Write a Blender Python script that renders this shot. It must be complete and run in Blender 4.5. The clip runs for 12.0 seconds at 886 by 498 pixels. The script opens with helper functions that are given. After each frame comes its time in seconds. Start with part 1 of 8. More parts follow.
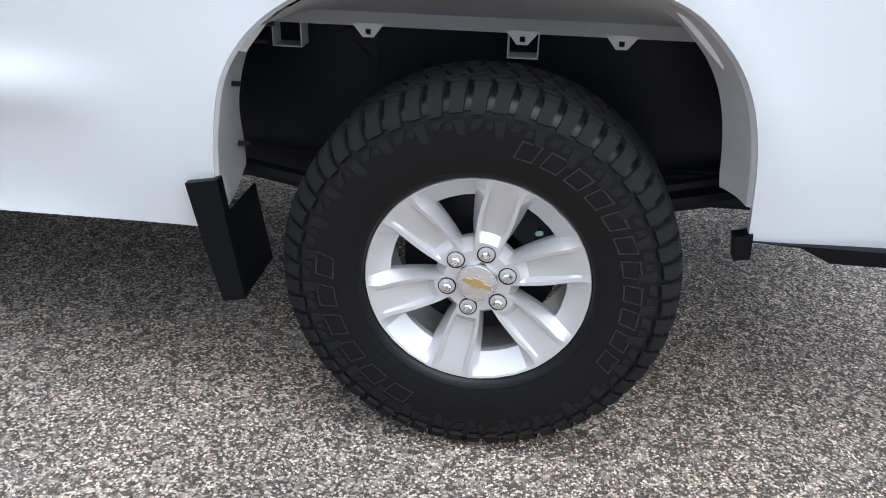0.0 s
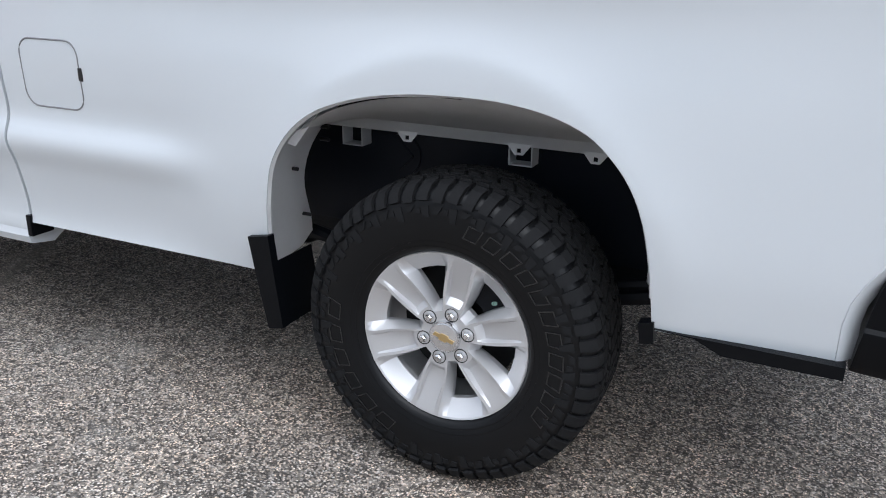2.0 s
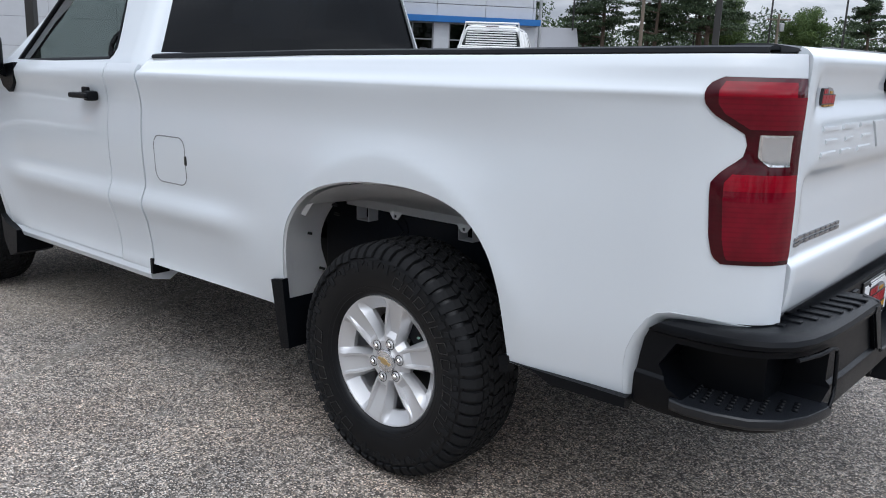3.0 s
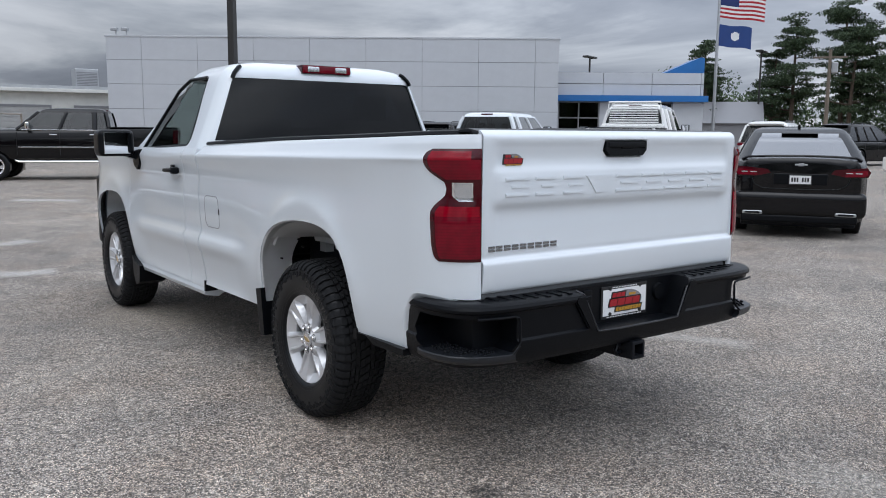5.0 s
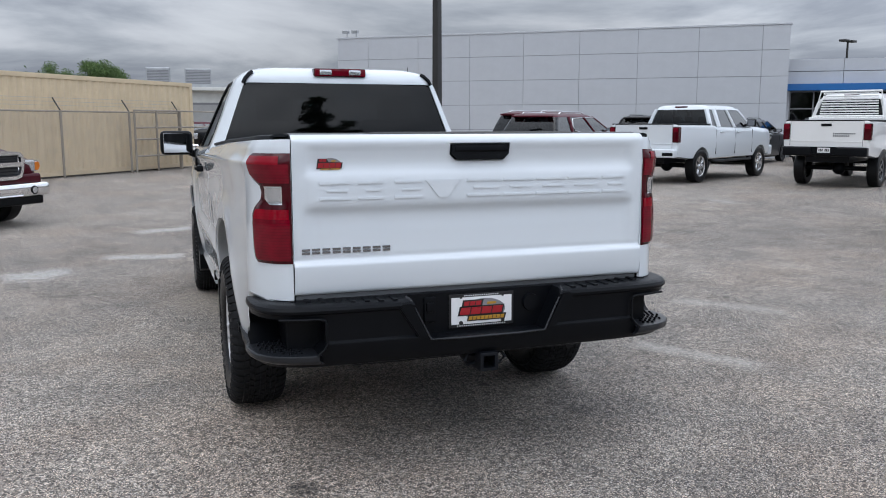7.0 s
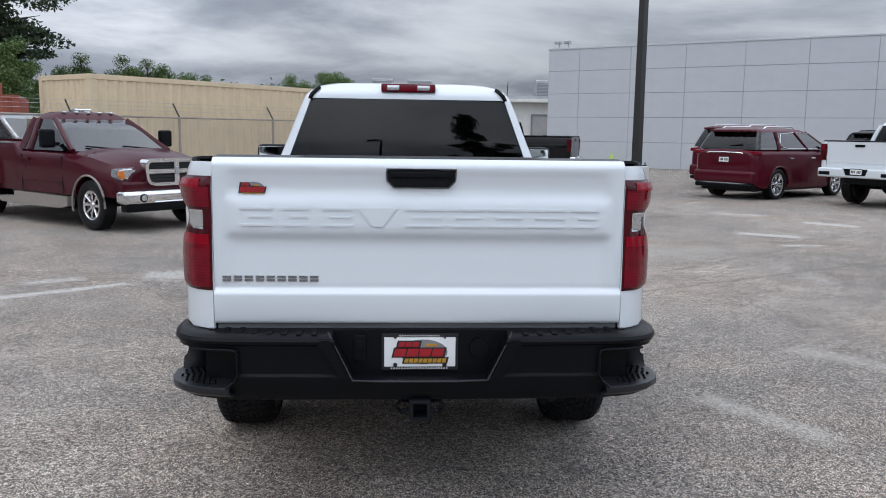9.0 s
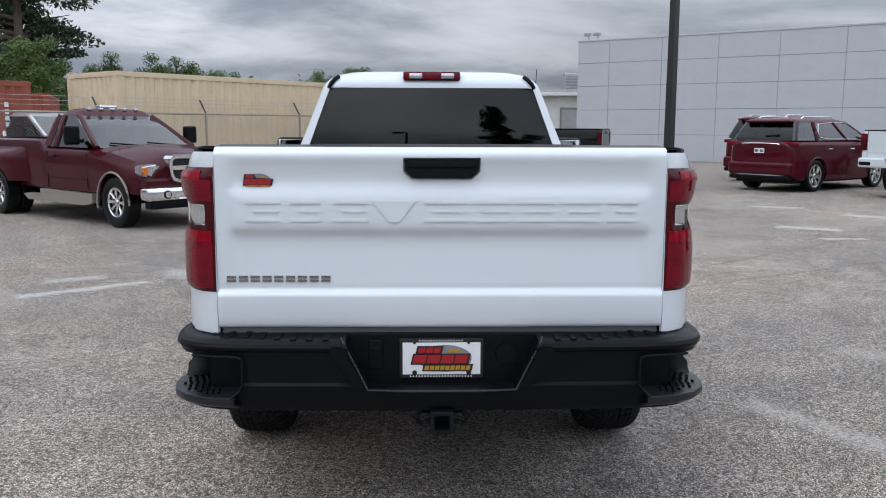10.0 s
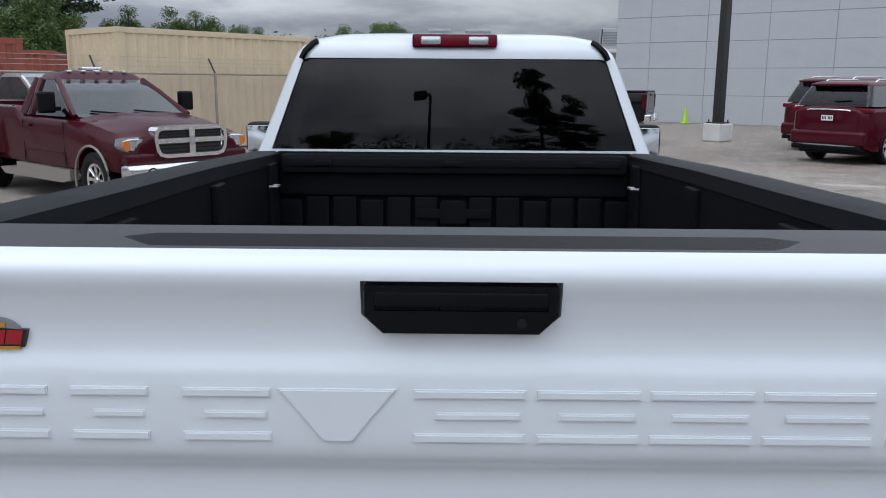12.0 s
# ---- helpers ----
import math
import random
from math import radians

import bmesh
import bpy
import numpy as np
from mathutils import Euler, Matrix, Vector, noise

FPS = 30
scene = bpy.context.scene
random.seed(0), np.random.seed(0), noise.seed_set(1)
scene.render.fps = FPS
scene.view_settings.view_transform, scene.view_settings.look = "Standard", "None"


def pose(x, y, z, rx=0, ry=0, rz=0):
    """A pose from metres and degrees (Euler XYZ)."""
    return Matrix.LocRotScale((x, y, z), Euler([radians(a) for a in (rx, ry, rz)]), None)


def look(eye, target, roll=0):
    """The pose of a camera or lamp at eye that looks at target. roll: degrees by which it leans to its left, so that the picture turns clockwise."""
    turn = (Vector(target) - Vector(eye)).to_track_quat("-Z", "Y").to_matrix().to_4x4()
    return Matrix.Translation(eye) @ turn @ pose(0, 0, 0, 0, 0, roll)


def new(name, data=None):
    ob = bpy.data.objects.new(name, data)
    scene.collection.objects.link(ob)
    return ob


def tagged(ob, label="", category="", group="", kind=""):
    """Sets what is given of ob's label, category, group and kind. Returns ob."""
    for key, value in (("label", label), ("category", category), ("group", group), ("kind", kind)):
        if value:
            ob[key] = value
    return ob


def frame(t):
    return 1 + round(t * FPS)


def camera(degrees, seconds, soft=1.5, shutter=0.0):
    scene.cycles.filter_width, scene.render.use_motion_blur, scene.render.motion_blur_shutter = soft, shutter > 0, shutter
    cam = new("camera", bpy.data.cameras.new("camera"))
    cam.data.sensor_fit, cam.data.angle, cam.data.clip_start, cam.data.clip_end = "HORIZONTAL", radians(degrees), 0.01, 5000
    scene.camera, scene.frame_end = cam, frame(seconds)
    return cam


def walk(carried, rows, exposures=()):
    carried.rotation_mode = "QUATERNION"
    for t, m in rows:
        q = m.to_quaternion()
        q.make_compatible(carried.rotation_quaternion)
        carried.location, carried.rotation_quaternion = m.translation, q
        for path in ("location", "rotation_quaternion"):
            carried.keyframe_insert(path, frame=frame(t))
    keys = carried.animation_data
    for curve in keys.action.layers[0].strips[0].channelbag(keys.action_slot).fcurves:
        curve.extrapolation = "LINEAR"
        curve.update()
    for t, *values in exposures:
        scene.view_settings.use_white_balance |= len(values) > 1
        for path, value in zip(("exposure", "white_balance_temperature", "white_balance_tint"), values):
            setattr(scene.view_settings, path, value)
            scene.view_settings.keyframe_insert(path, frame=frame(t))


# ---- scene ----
cam = camera(56.2, 12.0, soft=1.0)
# seconds, stops
EXPOSURE = [(0.0, 0.70), (1.2, 0.64), (2.0, 0.36), (2.5, 0.15), (3.0, 0.09), (5.0, -0.08), (9.0, -0.04), (10.5, -0.08), (12.0, -0.18)]
PATH = [
    (0, (0.088, -2.435, 1.205), (-0.112, -0.654, 0.317), 2.3),
    (0.5, (0.121, -2.471, 1.215), (-0.03, -0.69, 0.318), 2.1),
    (1, (0.157, -2.513, 1.219), (-0.1, -0.73, 0.351), 2.0),
    (1.5, (0.425, -2.543, 1.264), (-0.09, -0.779, 0.473), 1.9),
    (2, (0.791, -2.681, 1.323), (-0.011, -0.979, 0.644), 1.7),
    (2.5, (1.297, -2.76, 1.385), (0.232, -1.163, 0.823), 1.8),
    (3, (1.852, -2.869, 1.422), (0.59, -1.386, 0.967), 2.1),
    (3.2, (2.056, -2.903, 1.453), (0.736, -1.464, 1.018), 2.1),
    (4.8, (3.612, -2.934, 1.461), (2.032, -1.742, 1.174), 0.9),
    (5, (3.748, -2.845, 1.468), (2.147, -1.68, 1.185), 0.5),
    (5.5, (4.006, -2.576, 1.478), (2.347, -1.496, 1.198), -0.4),
    (6, (4.196, -2.163, 1.525), (2.468, -1.198, 1.238), -0.7),
    (6.5, (4.448, -1.712, 1.526), (2.649, -0.89, 1.227), -0.6),
    (6.7, (4.542, -1.563, 1.519), (2.714, -0.81, 1.219), -0.4),
    (8.3, (4.52, -0.333, 1.558), (2.558, -0.083, 1.263), 1.1),
    (8.5, (4.481, -0.248, 1.574), (2.513, -0.044, 1.284), 1.0),
    (9, (4.45, -0.115, 1.581), (2.474, 0.009, 1.3), 0.8),
    (9.5, (4.398, -0.061, 1.572), (2.42, 0.02, 1.289), 0.5),
    (10, (4.166, -0.076, 1.546), (2.188, -0.022, 1.253), 0.2),
    (10.5, (3.765, -0.092, 1.597), (1.789, -0.058, 1.286), -0.0),
    (11, (3.31, -0.032, 1.646), (1.337, -0.018, 1.318), -0.0),
    (11.5, (2.814, -0.03, 1.659), (0.845, -0.033, 1.307), 0.1),
    (12, (2.303, -0.017, 1.699), (0.343, -0.032, 1.304), 0.4),
]
walk(cam, [(t, look(eye, target, roll)) for t, eye, target, roll in PATH], [(t, stops, 6030, 10) for t, stops in EXPOSURE])

# ---------------------------------------------------------------- world, sun
def build_world():
    w = bpy.data.worlds.new("overcast")
    scene.world = w
    w.use_nodes = True
    nt = w.node_tree
    nt.nodes.clear()
    n, l = nt.nodes.new, nt.links.new
    out, bg = n("ShaderNodeOutputWorld"), n("ShaderNodeBackground")
    sky = n("ShaderNodeTexSky")
    sky.sky_type, sky.sun_disc = "NISHITA", False
    sky.sun_elevation, sky.sun_rotation = SUN_EL, SUN_ROT
    sky.dust_density = 3.0
    tc, sep = n("ShaderNodeTexCoord"), n("ShaderNodeSeparateXYZ")
    l(tc.outputs["Generated"], sep.inputs[0])
    add = n("ShaderNodeMath"); add.operation = "ADD"; add.inputs[1].default_value = 0.16
    mx = n("ShaderNodeMath"); mx.operation = "MAXIMUM"; mx.inputs[1].default_value = 0.0
    l(sep.outputs["Z"], mx.inputs[0]); l(mx.outputs[0], add.inputs[0])
    dx = n("ShaderNodeMath"); dx.operation = "DIVIDE"
    dy = n("ShaderNodeMath"); dy.operation = "DIVIDE"
    l(sep.outputs["X"], dx.inputs[0]); l(add.outputs[0], dx.inputs[1])
    l(sep.outputs["Y"], dy.inputs[0]); l(add.outputs[0], dy.inputs[1])
    cmb = n("ShaderNodeCombineXYZ")
    l(dx.outputs[0], cmb.inputs[0]); l(dy.outputs[0], cmb.inputs[1])
    big = n("ShaderNodeTexNoise"); big.inputs["Scale"].default_value = 0.62; big.inputs["Detail"].default_value = 8.0
    big.inputs["Roughness"].default_value = 0.56; big.inputs["Distortion"].default_value = 0.35
    l(cmb.outputs[0], big.inputs["Vector"])
    ramp = n("ShaderNodeValToRGB")
    e = ramp.color_ramp.elements
    e[0].position, e[0].color = 0.33, (0.24, 0.26, 0.30, 1)
    e[1].position, e[1].color = 0.68, (0.82, 0.83, 0.84, 1)
    for at, col in ((0.46, (0.36, 0.38, 0.42, 1)), (0.53, (0.52, 0.54, 0.57, 1)), (0.59, (0.68, 0.69, 0.71, 1))):
        e.new(at).color = col
    l(big.outputs["Fac"], ramp.inputs[0])
    # the layer thins towards the zenith
    lift = n("ShaderNodeMapRange"); lift.inputs["To Min"].default_value = SKY_LOW; lift.inputs["To Max"].default_value = SKY_HIGH
    l(mx.outputs[0], lift.inputs["Value"])
    # broad breaks and banks round the compass, from (0.8, 0.6) to its opposite
    turn = n("ShaderNodeVectorMath"); turn.operation = "DOT_PRODUCT"; turn.inputs[1].default_value = (-0.80, -0.60, 0.0)
    l(tc.outputs["Generated"], turn.inputs[0])
    span = n("ShaderNodeMapRange"); span.inputs["From Min"].default_value = -1.0
    l(turn.outputs["Value"], span.inputs["Value"])
    side = n("ShaderNodeValToRGB"); side.color_ramp.interpolation = "EASE"
    f = side.color_ramp.elements
    f[0].position, f[0].color = 0.0, (0.95, 0.95, 0.95, 1)
    f[1].position, f[1].color = 1.0, (0.64, 0.64, 0.64, 1)
    for at, v in ((0.10, 0.95), (0.47, 0.68), (0.605, 0.58), (0.72, 0.45), (0.83, 0.43), (0.925, 0.50), (0.975, 0.63)):
        f.new(at).color = (v, v, v, 1)
    l(span.outputs[0], side.inputs[0])
    wide = n("ShaderNodeMath"); wide.operation = "MULTIPLY"; wide.inputs[1].default_value = 1.6
    l(side.outputs[0], wide.inputs[0])
    both = n("ShaderNodeMath"); both.operation = "MULTIPLY"
    l(lift.outputs[0], both.inputs[0]); l(wide.outputs[0], both.inputs[1])
    mul = n("ShaderNodeVectorMath"); mul.operation = "SCALE"
    l(ramp.outputs[0], mul.inputs[0]); l(both.outputs[0], mul.inputs["Scale"])
    weak = n("ShaderNodeVectorMath"); weak.operation = "SCALE"; weak.inputs["Scale"].default_value = 0.05
    l(sky.outputs[0], weak.inputs[0])
    mix = n("ShaderNodeMix"); mix.data_type = "RGBA"; mix.inputs["Factor"].default_value = 0.9
    l(weak.outputs[0], mix.inputs["A"]); l(mul.outputs[0], mix.inputs["B"])
    l(mix.outputs["Result"], bg.inputs[0]); bg.inputs[1].default_value = 1.0
    l(bg.outputs[0], out.inputs[0])
    sun = bpy.data.lights.new("sun", "SUN")
    sun.energy, sun.angle, sun.color = 0.65, radians(60), (1.0, 0.96, 0.9)
    ob = new("sun", sun)
    ob.rotation_euler = (radians(90) - SUN_EL, 0, math.pi - SUN_ROT)


SUN_EL, SUN_ROT = radians(64), radians(138)
SKY_LOW, SKY_HIGH = 0.86, 4.3
build_world()


# ---------------------------------------------------------------- materials
class Nodes:
    """A small front for one material's node tree."""

    def __init__(self, name):
        self.mat = bpy.data.materials.new(name)
        self.mat.use_nodes = True
        self.t = self.mat.node_tree
        self.bsdf = self.t.nodes["Principled BSDF"]
        self.geo = self.t.nodes.new("ShaderNodeNewGeometry")
        self.tc = self.t.nodes.new("ShaderNodeTexCoord")

    def link(self, a, b):
        self.t.links.new(a, b)

    def noise(self, scale, detail=4.0, rough=0.55, vec=None):
        k = self.t.nodes.new("ShaderNodeTexNoise")
        k.inputs["Scale"].default_value, k.inputs["Detail"].default_value, k.inputs["Roughness"].default_value = scale, detail, rough
        self.link(vec or self.tc.outputs["Object"], k.inputs["Vector"])
        return k.outputs["Fac"]

    def ramp(self, fac, stops):
        k = self.t.nodes.new("ShaderNodeValToRGB")
        els = k.color_ramp.elements
        while len(els) < len(stops):
            els.new(0.5)
        for el, (p, c) in zip(els, stops):
            el.position = p
            el.color = (*c, 1) if len(c) == 3 else c
        self.link(fac, k.inputs[0])
        return k.outputs[0]

    def span(self, fac, lo, hi, a, b):
        k = self.t.nodes.new("ShaderNodeMapRange")
        for key, v in zip(("From Min", "From Max", "To Min", "To Max"), (lo, hi, a, b)):
            k.inputs[key].default_value = v
        self.link(fac, k.inputs["Value"])
        return k.outputs[0]

    def mix(self, fac, a, b, mode="MIX"):
        k = self.t.nodes.new("ShaderNodeMix")
        k.data_type, k.blend_type = "RGBA", mode
        for key, v in (("Factor", fac), ("A", a), ("B", b)):
            s = k.inputs[key] if key == "Factor" else [i for i in k.inputs if i.name == key and i.type == "RGBA"][0]
            if isinstance(v, (int, float)):
                s.default_value = v
            elif isinstance(v, tuple):
                s.default_value = (*v, 1)
            else:
                self.link(v, s)
        return [o for o in k.outputs if o.type == "RGBA"][0]

    def math(self, op, a, b=0.0):
        k = self.t.nodes.new("ShaderNodeMath")
        k.operation = op
        for s, v in zip(k.inputs, (a, b)):
            if isinstance(v, (int, float)):
                s.default_value = v
            else:
                self.link(v, s)
        return k.outputs[0]

    def bump(self, height, strength=0.3, dist=0.002):
        k = self.t.nodes.new("ShaderNodeBump")
        k.inputs["Strength"].default_value, k.inputs["Distance"].default_value = strength, dist
        self.link(height, k.inputs["Height"])
        self.link(k.outputs[0], self.bsdf.inputs["Normal"])

    def base(self, v):
        s = self.bsdf.inputs["Base Color"]
        if isinstance(v, tuple):
            s.default_value = (*v, 1)
        else:
            self.link(v, s)

    def put(self, **kw):
        for key, v in kw.items():
            s = self.bsdf.inputs[key.replace("_", " ")]
            if isinstance(v, (int, float, tuple)):
                s.default_value = v
            else:
                self.link(v, s)
        return self.mat


def scaled(c, f):
    return tuple(min(1.0, v * f) for v in c)


def plain(name, colour, rough=0.5, metal=0.0, grain=60.0, vary=0.12, bump=0.15, coat=0.0, spec=0.5, dist=0.001):
    """A surface with soft blotches, fine grain and slight relief."""
    k = Nodes(name)
    a = k.noise(2.3, 5)
    b = k.noise(grain, 3)
    c = k.mix(k.span(a, 0.3, 0.7, 0, 1), scaled(colour, 1 - vary), scaled(colour, 1 + vary))
    c = k.mix(k.span(b, 0.3, 0.7, 0, 0.5), c, scaled(colour, 1 - vary * 0.8))
    k.base(c)
    if bump:
        k.bump(b, bump, dist)
    return k.put(Roughness=k.span(a, 0.3, 0.7, max(0.02, rough - 0.06), min(1, rough + 0.06)), Metallic=metal, Coat_Weight=coat, Coat_Roughness=0.04, Specular_IOR_Level=spec)


def paint(name, colour, rough=0.32, dust=0.05, coat=1.0, metal=0.0, spec=0.5):
    """Clear-coated car paint with a breath of dust."""
    k = Nodes(name)
    a = k.noise(1.7, 6)
    c = k.mix(k.span(a, 0.35, 0.75, 0, dust), colour, (0.42, 0.40, 0.37))
    k.base(c)
    return k.put(Roughness=k.span(a, 0.3, 0.7, rough - 0.04, rough + 0.05), Metallic=metal, Coat_Weight=coat, Coat_Roughness=0.035, Specular_IOR_Level=spec)


def glass(name, tint, gloss=0.02, ior=1.52, power=5.0):
    """Tinted pane: sees through, with a mirror gloss that grows at a glance."""
    k = Nodes(name)
    nt = k.t
    nt.nodes.remove(k.bsdf)
    tr, gl, mx, lw = (nt.nodes.new(s) for s in ("ShaderNodeBsdfTransparent", "ShaderNodeBsdfGlossy", "ShaderNodeMixShader", "ShaderNodeLayerWeight"))
    tr.inputs[0].default_value = (*tint, 1)
    gl.inputs["Roughness"].default_value = gloss
    lw.inputs["Blend"].default_value = 0.5
    f0 = ((ior - 1) / (ior + 1)) ** 2
    fac = k.math("ADD", k.math("MULTIPLY", k.math("POWER", lw.outputs["Facing"], power), 1 - f0), f0)
    nt.links.new(fac, mx.inputs[0])
    nt.links.new(tr.outputs[0], mx.inputs[1])
    nt.links.new(gl.outputs[0], mx.inputs[2])
    nt.links.new(mx.outputs[0], nt.nodes["Material Output"].inputs[0])
    return k.mat


def asphalt():
    """Worn seal-coat with pale aggregate, tan patches, sandy streaks, faded line paint, one paving seam and drip stains."""
    k = Nodes("exposed_aggregate_asphalt")
    pos = k.geo.outputs["Position"]

    def stones(scale):
        vo = k.t.nodes.new("ShaderNodeTexVoronoi")
        vo.inputs["Scale"].default_value = scale
        k.link(pos, vo.inputs["Vector"])
        sepc = k.t.nodes.new("ShaderNodeSeparateColor")
        k.link(vo.outputs["Color"], sepc.inputs[0])
        return vo, sepc
    vo, sepc = stones(185.0)
    grit = k.ramp(sepc.outputs[0], [(0.0, (0.014, 0.015, 0.016)), (0.36, (0.050, 0.051, 0.052)), (0.55, (0.21, 0.207, 0.202)), (0.79, (0.58, 0.57, 0.55)), (1.0, (0.96, 0.95, 0.93))])
    grit = k.mix(k.span(vo.outputs["Distance"], 0.34, 0.66, 0.0, 0.5), grit, (0.035, 0.035, 0.036))
    grit = k.mix(1.0, grit, k.mix(sepc.outputs[1], (1.10, 0.99, 0.88), (0.95, 1.0, 1.06)), "MULTIPLY")
    fine = k.noise(420.0, 2, vec=pos)
    grit = k.mix(0.16, grit, k.ramp(fine, [(0.38, (0.02, 0.02, 0.02)), (0.62, (0.55, 0.545, 0.53))]))
    # single larger pale and dark stones, and clumps of them
    vo2, sep2 = stones(62.0)
    grit = k.mix(k.span(sep2.outputs[1], 0.80, 0.84, 0, 0.24), grit, (0.56, 0.55, 0.53))
    grit = k.mix(k.span(sep2.outputs[2], 0.80, 0.84, 0, 0.30), grit, (0.035, 0.035, 0.036))
    clump = k.noise(26.0, 6, 0.78, vec=pos)
    grit = k.mix(1.0, grit, k.mix(k.span(clump, 0.36, 0.64, 0, 1), (0.72, 0.72, 0.725), (1.30, 1.29, 1.275)), "MULTIPLY")
    wide = k.noise(0.22, 5, vec=pos)
    mid = k.noise(1.6, 7, 0.66, vec=pos)
    tone = k.mix(k.span(wide, 0.35, 0.66, 0, 1), (0.80, 0.75, 0.70), (1.14, 1.055, 0.97))
    c = k.mix(1.0, grit, tone, "MULTIPLY")
    tone2 = k.mix(k.span(mid, 0.32, 0.7, 0, 1), (0.76, 0.76, 0.765), (1.22, 1.20, 1.175))
    c = k.mix(1.0, c, tone2, "MULTIPLY")
    # tan patches where the binder has worn to the sand
    tan = k.noise(0.55, 6, 0.6, vec=pos)
    c = k.mix(k.span(tan, 0.46, 0.64, 0, 0.55), c, k.mix(1.0, c, (1.09, 0.985, 0.90), "MULTIPLY"))
    # sandy drifts lie along the lot's fall
    mp = k.t.nodes.new("ShaderNodeMapping")
    mp.inputs["Rotation"].default_value, mp.inputs["Scale"].default_value = (0, 0, radians(35)), (0.16, 0.55, 1)
    k.link(pos, mp.inputs["Vector"])
    drift = k.noise(1.0, 7, 0.6, vec=mp.outputs[0])
    rough_edge = k.math("MULTIPLY", k.math("SUBTRACT", k.noise(7.0, 7, 0.75, vec=pos), 0.5), 0.24)
    c = k.mix(k.span(k.math("ADD", drift, rough_edge), 0.63, 0.70, 0, 0.34), c, (0.47, 0.455, 0.425))
    rag = k.noise(3.2, 8, 0.70, vec=pos)
    worn = k.noise(34.0, 5, 0.7, vec=pos)

    def spot(x, y, r, soft):
        d = k.t.nodes.new("ShaderNodeVectorMath")
        d.operation = "DISTANCE"
        d.inputs[1].default_value = (x, y, 0)
        k.link(pos, d.inputs[0])
        wob = k.math("ADD", d.outputs["Value"], k.math("MULTIPLY", k.math("SUBTRACT", rag, 0.5), soft * 5.0))
        return k.span(wob, r - soft * 0.45, r + soft * 0.45, 1, 0)

    def streak(x0, y0, x1, y1, half, soft):
        """One inside a bar from end to end, with a ragged edge."""
        L = math.hypot(x1 - x0, y1 - y0)
        ux, uy = (x1 - x0) / L, (y1 - y0) / L
        dots = []
        for v, off in (((ux, uy, 0), ux * x0 + uy * y0), ((-uy, ux, 0), -uy * x0 + ux * y0)):
            d = k.t.nodes.new("ShaderNodeVectorMath")
            d.operation = "DOT_PRODUCT"
            d.inputs[1].default_value = v
            k.link(pos, d.inputs[0])
            dots.append(k.math("SUBTRACT", d.outputs["Value"], off))
        along = k.math("SUBTRACT", k.math("ABSOLUTE", k.math("SUBTRACT", dots[0], L / 2)), L / 2 - half)
        far = k.math("MAXIMUM", k.math("MAXIMUM", along, 0.0), k.math("ABSOLUTE", dots[1]))
        far = k.math("ADD", far, k.math("MULTIPLY", k.math("SUBTRACT", rag, 0.5), soft * 3.0))
        return k.span(far, half - soft * 0.5, half + soft * 0.5, 1, 0)
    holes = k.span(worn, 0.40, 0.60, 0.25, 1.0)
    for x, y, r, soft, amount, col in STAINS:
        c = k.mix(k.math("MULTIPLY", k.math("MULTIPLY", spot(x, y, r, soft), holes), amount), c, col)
    for x0, y0, x1, y1, half, soft, amount, col in STREAKS:
        c = k.mix(k.math("MULTIPLY", k.math("MULTIPLY", streak(x0, y0, x1, y1, half, soft), holes), amount), c, col)
    # the paving seam: a broken brown hairline that wanders a little
    dot = k.t.nodes.new("ShaderNodeVectorMath")
    dot.operation = "DOT_PRODUCT"
    dot.inputs[1].default_value = (0.8762, 0.4819, 0)
    k.link(pos, dot.inputs[0])
    off = k.math("ABSOLUTE", k.math("ADD", dot.outputs["Value"], k.math("ADD", k.math("MULTIPLY", rag, 0.16), 2.158)))
    c = k.mix(k.math("MULTIPLY", k.span(off, 0.010, 0.05, 0.55, 0), holes), c, (0.055, 0.045, 0.035))
    k.base(c)
    k.bump(vo.outputs["Distance"], 0.6, 0.004)
    return k.put(Roughness=0.86, Specular_IOR_Level=0.3)


SAND, FADED = (0.46, 0.435, 0.39), (0.60, 0.59, 0.565)
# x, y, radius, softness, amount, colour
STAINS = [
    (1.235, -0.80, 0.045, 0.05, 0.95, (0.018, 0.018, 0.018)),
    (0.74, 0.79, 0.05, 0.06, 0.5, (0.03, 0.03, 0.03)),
    (2.05, 0.55, 0.22, 0.20, 0.30, SAND),
    (-2.9, -0.75, 0.55, 0.4, 0.40, (0.40, 0.34, 0.27)),
    (-4.95, -2.55, 0.32, 0.25, 0.55, FADED),
    (-7.0, 3.8, 0.7, 0.5, 0.25, SAND),
]
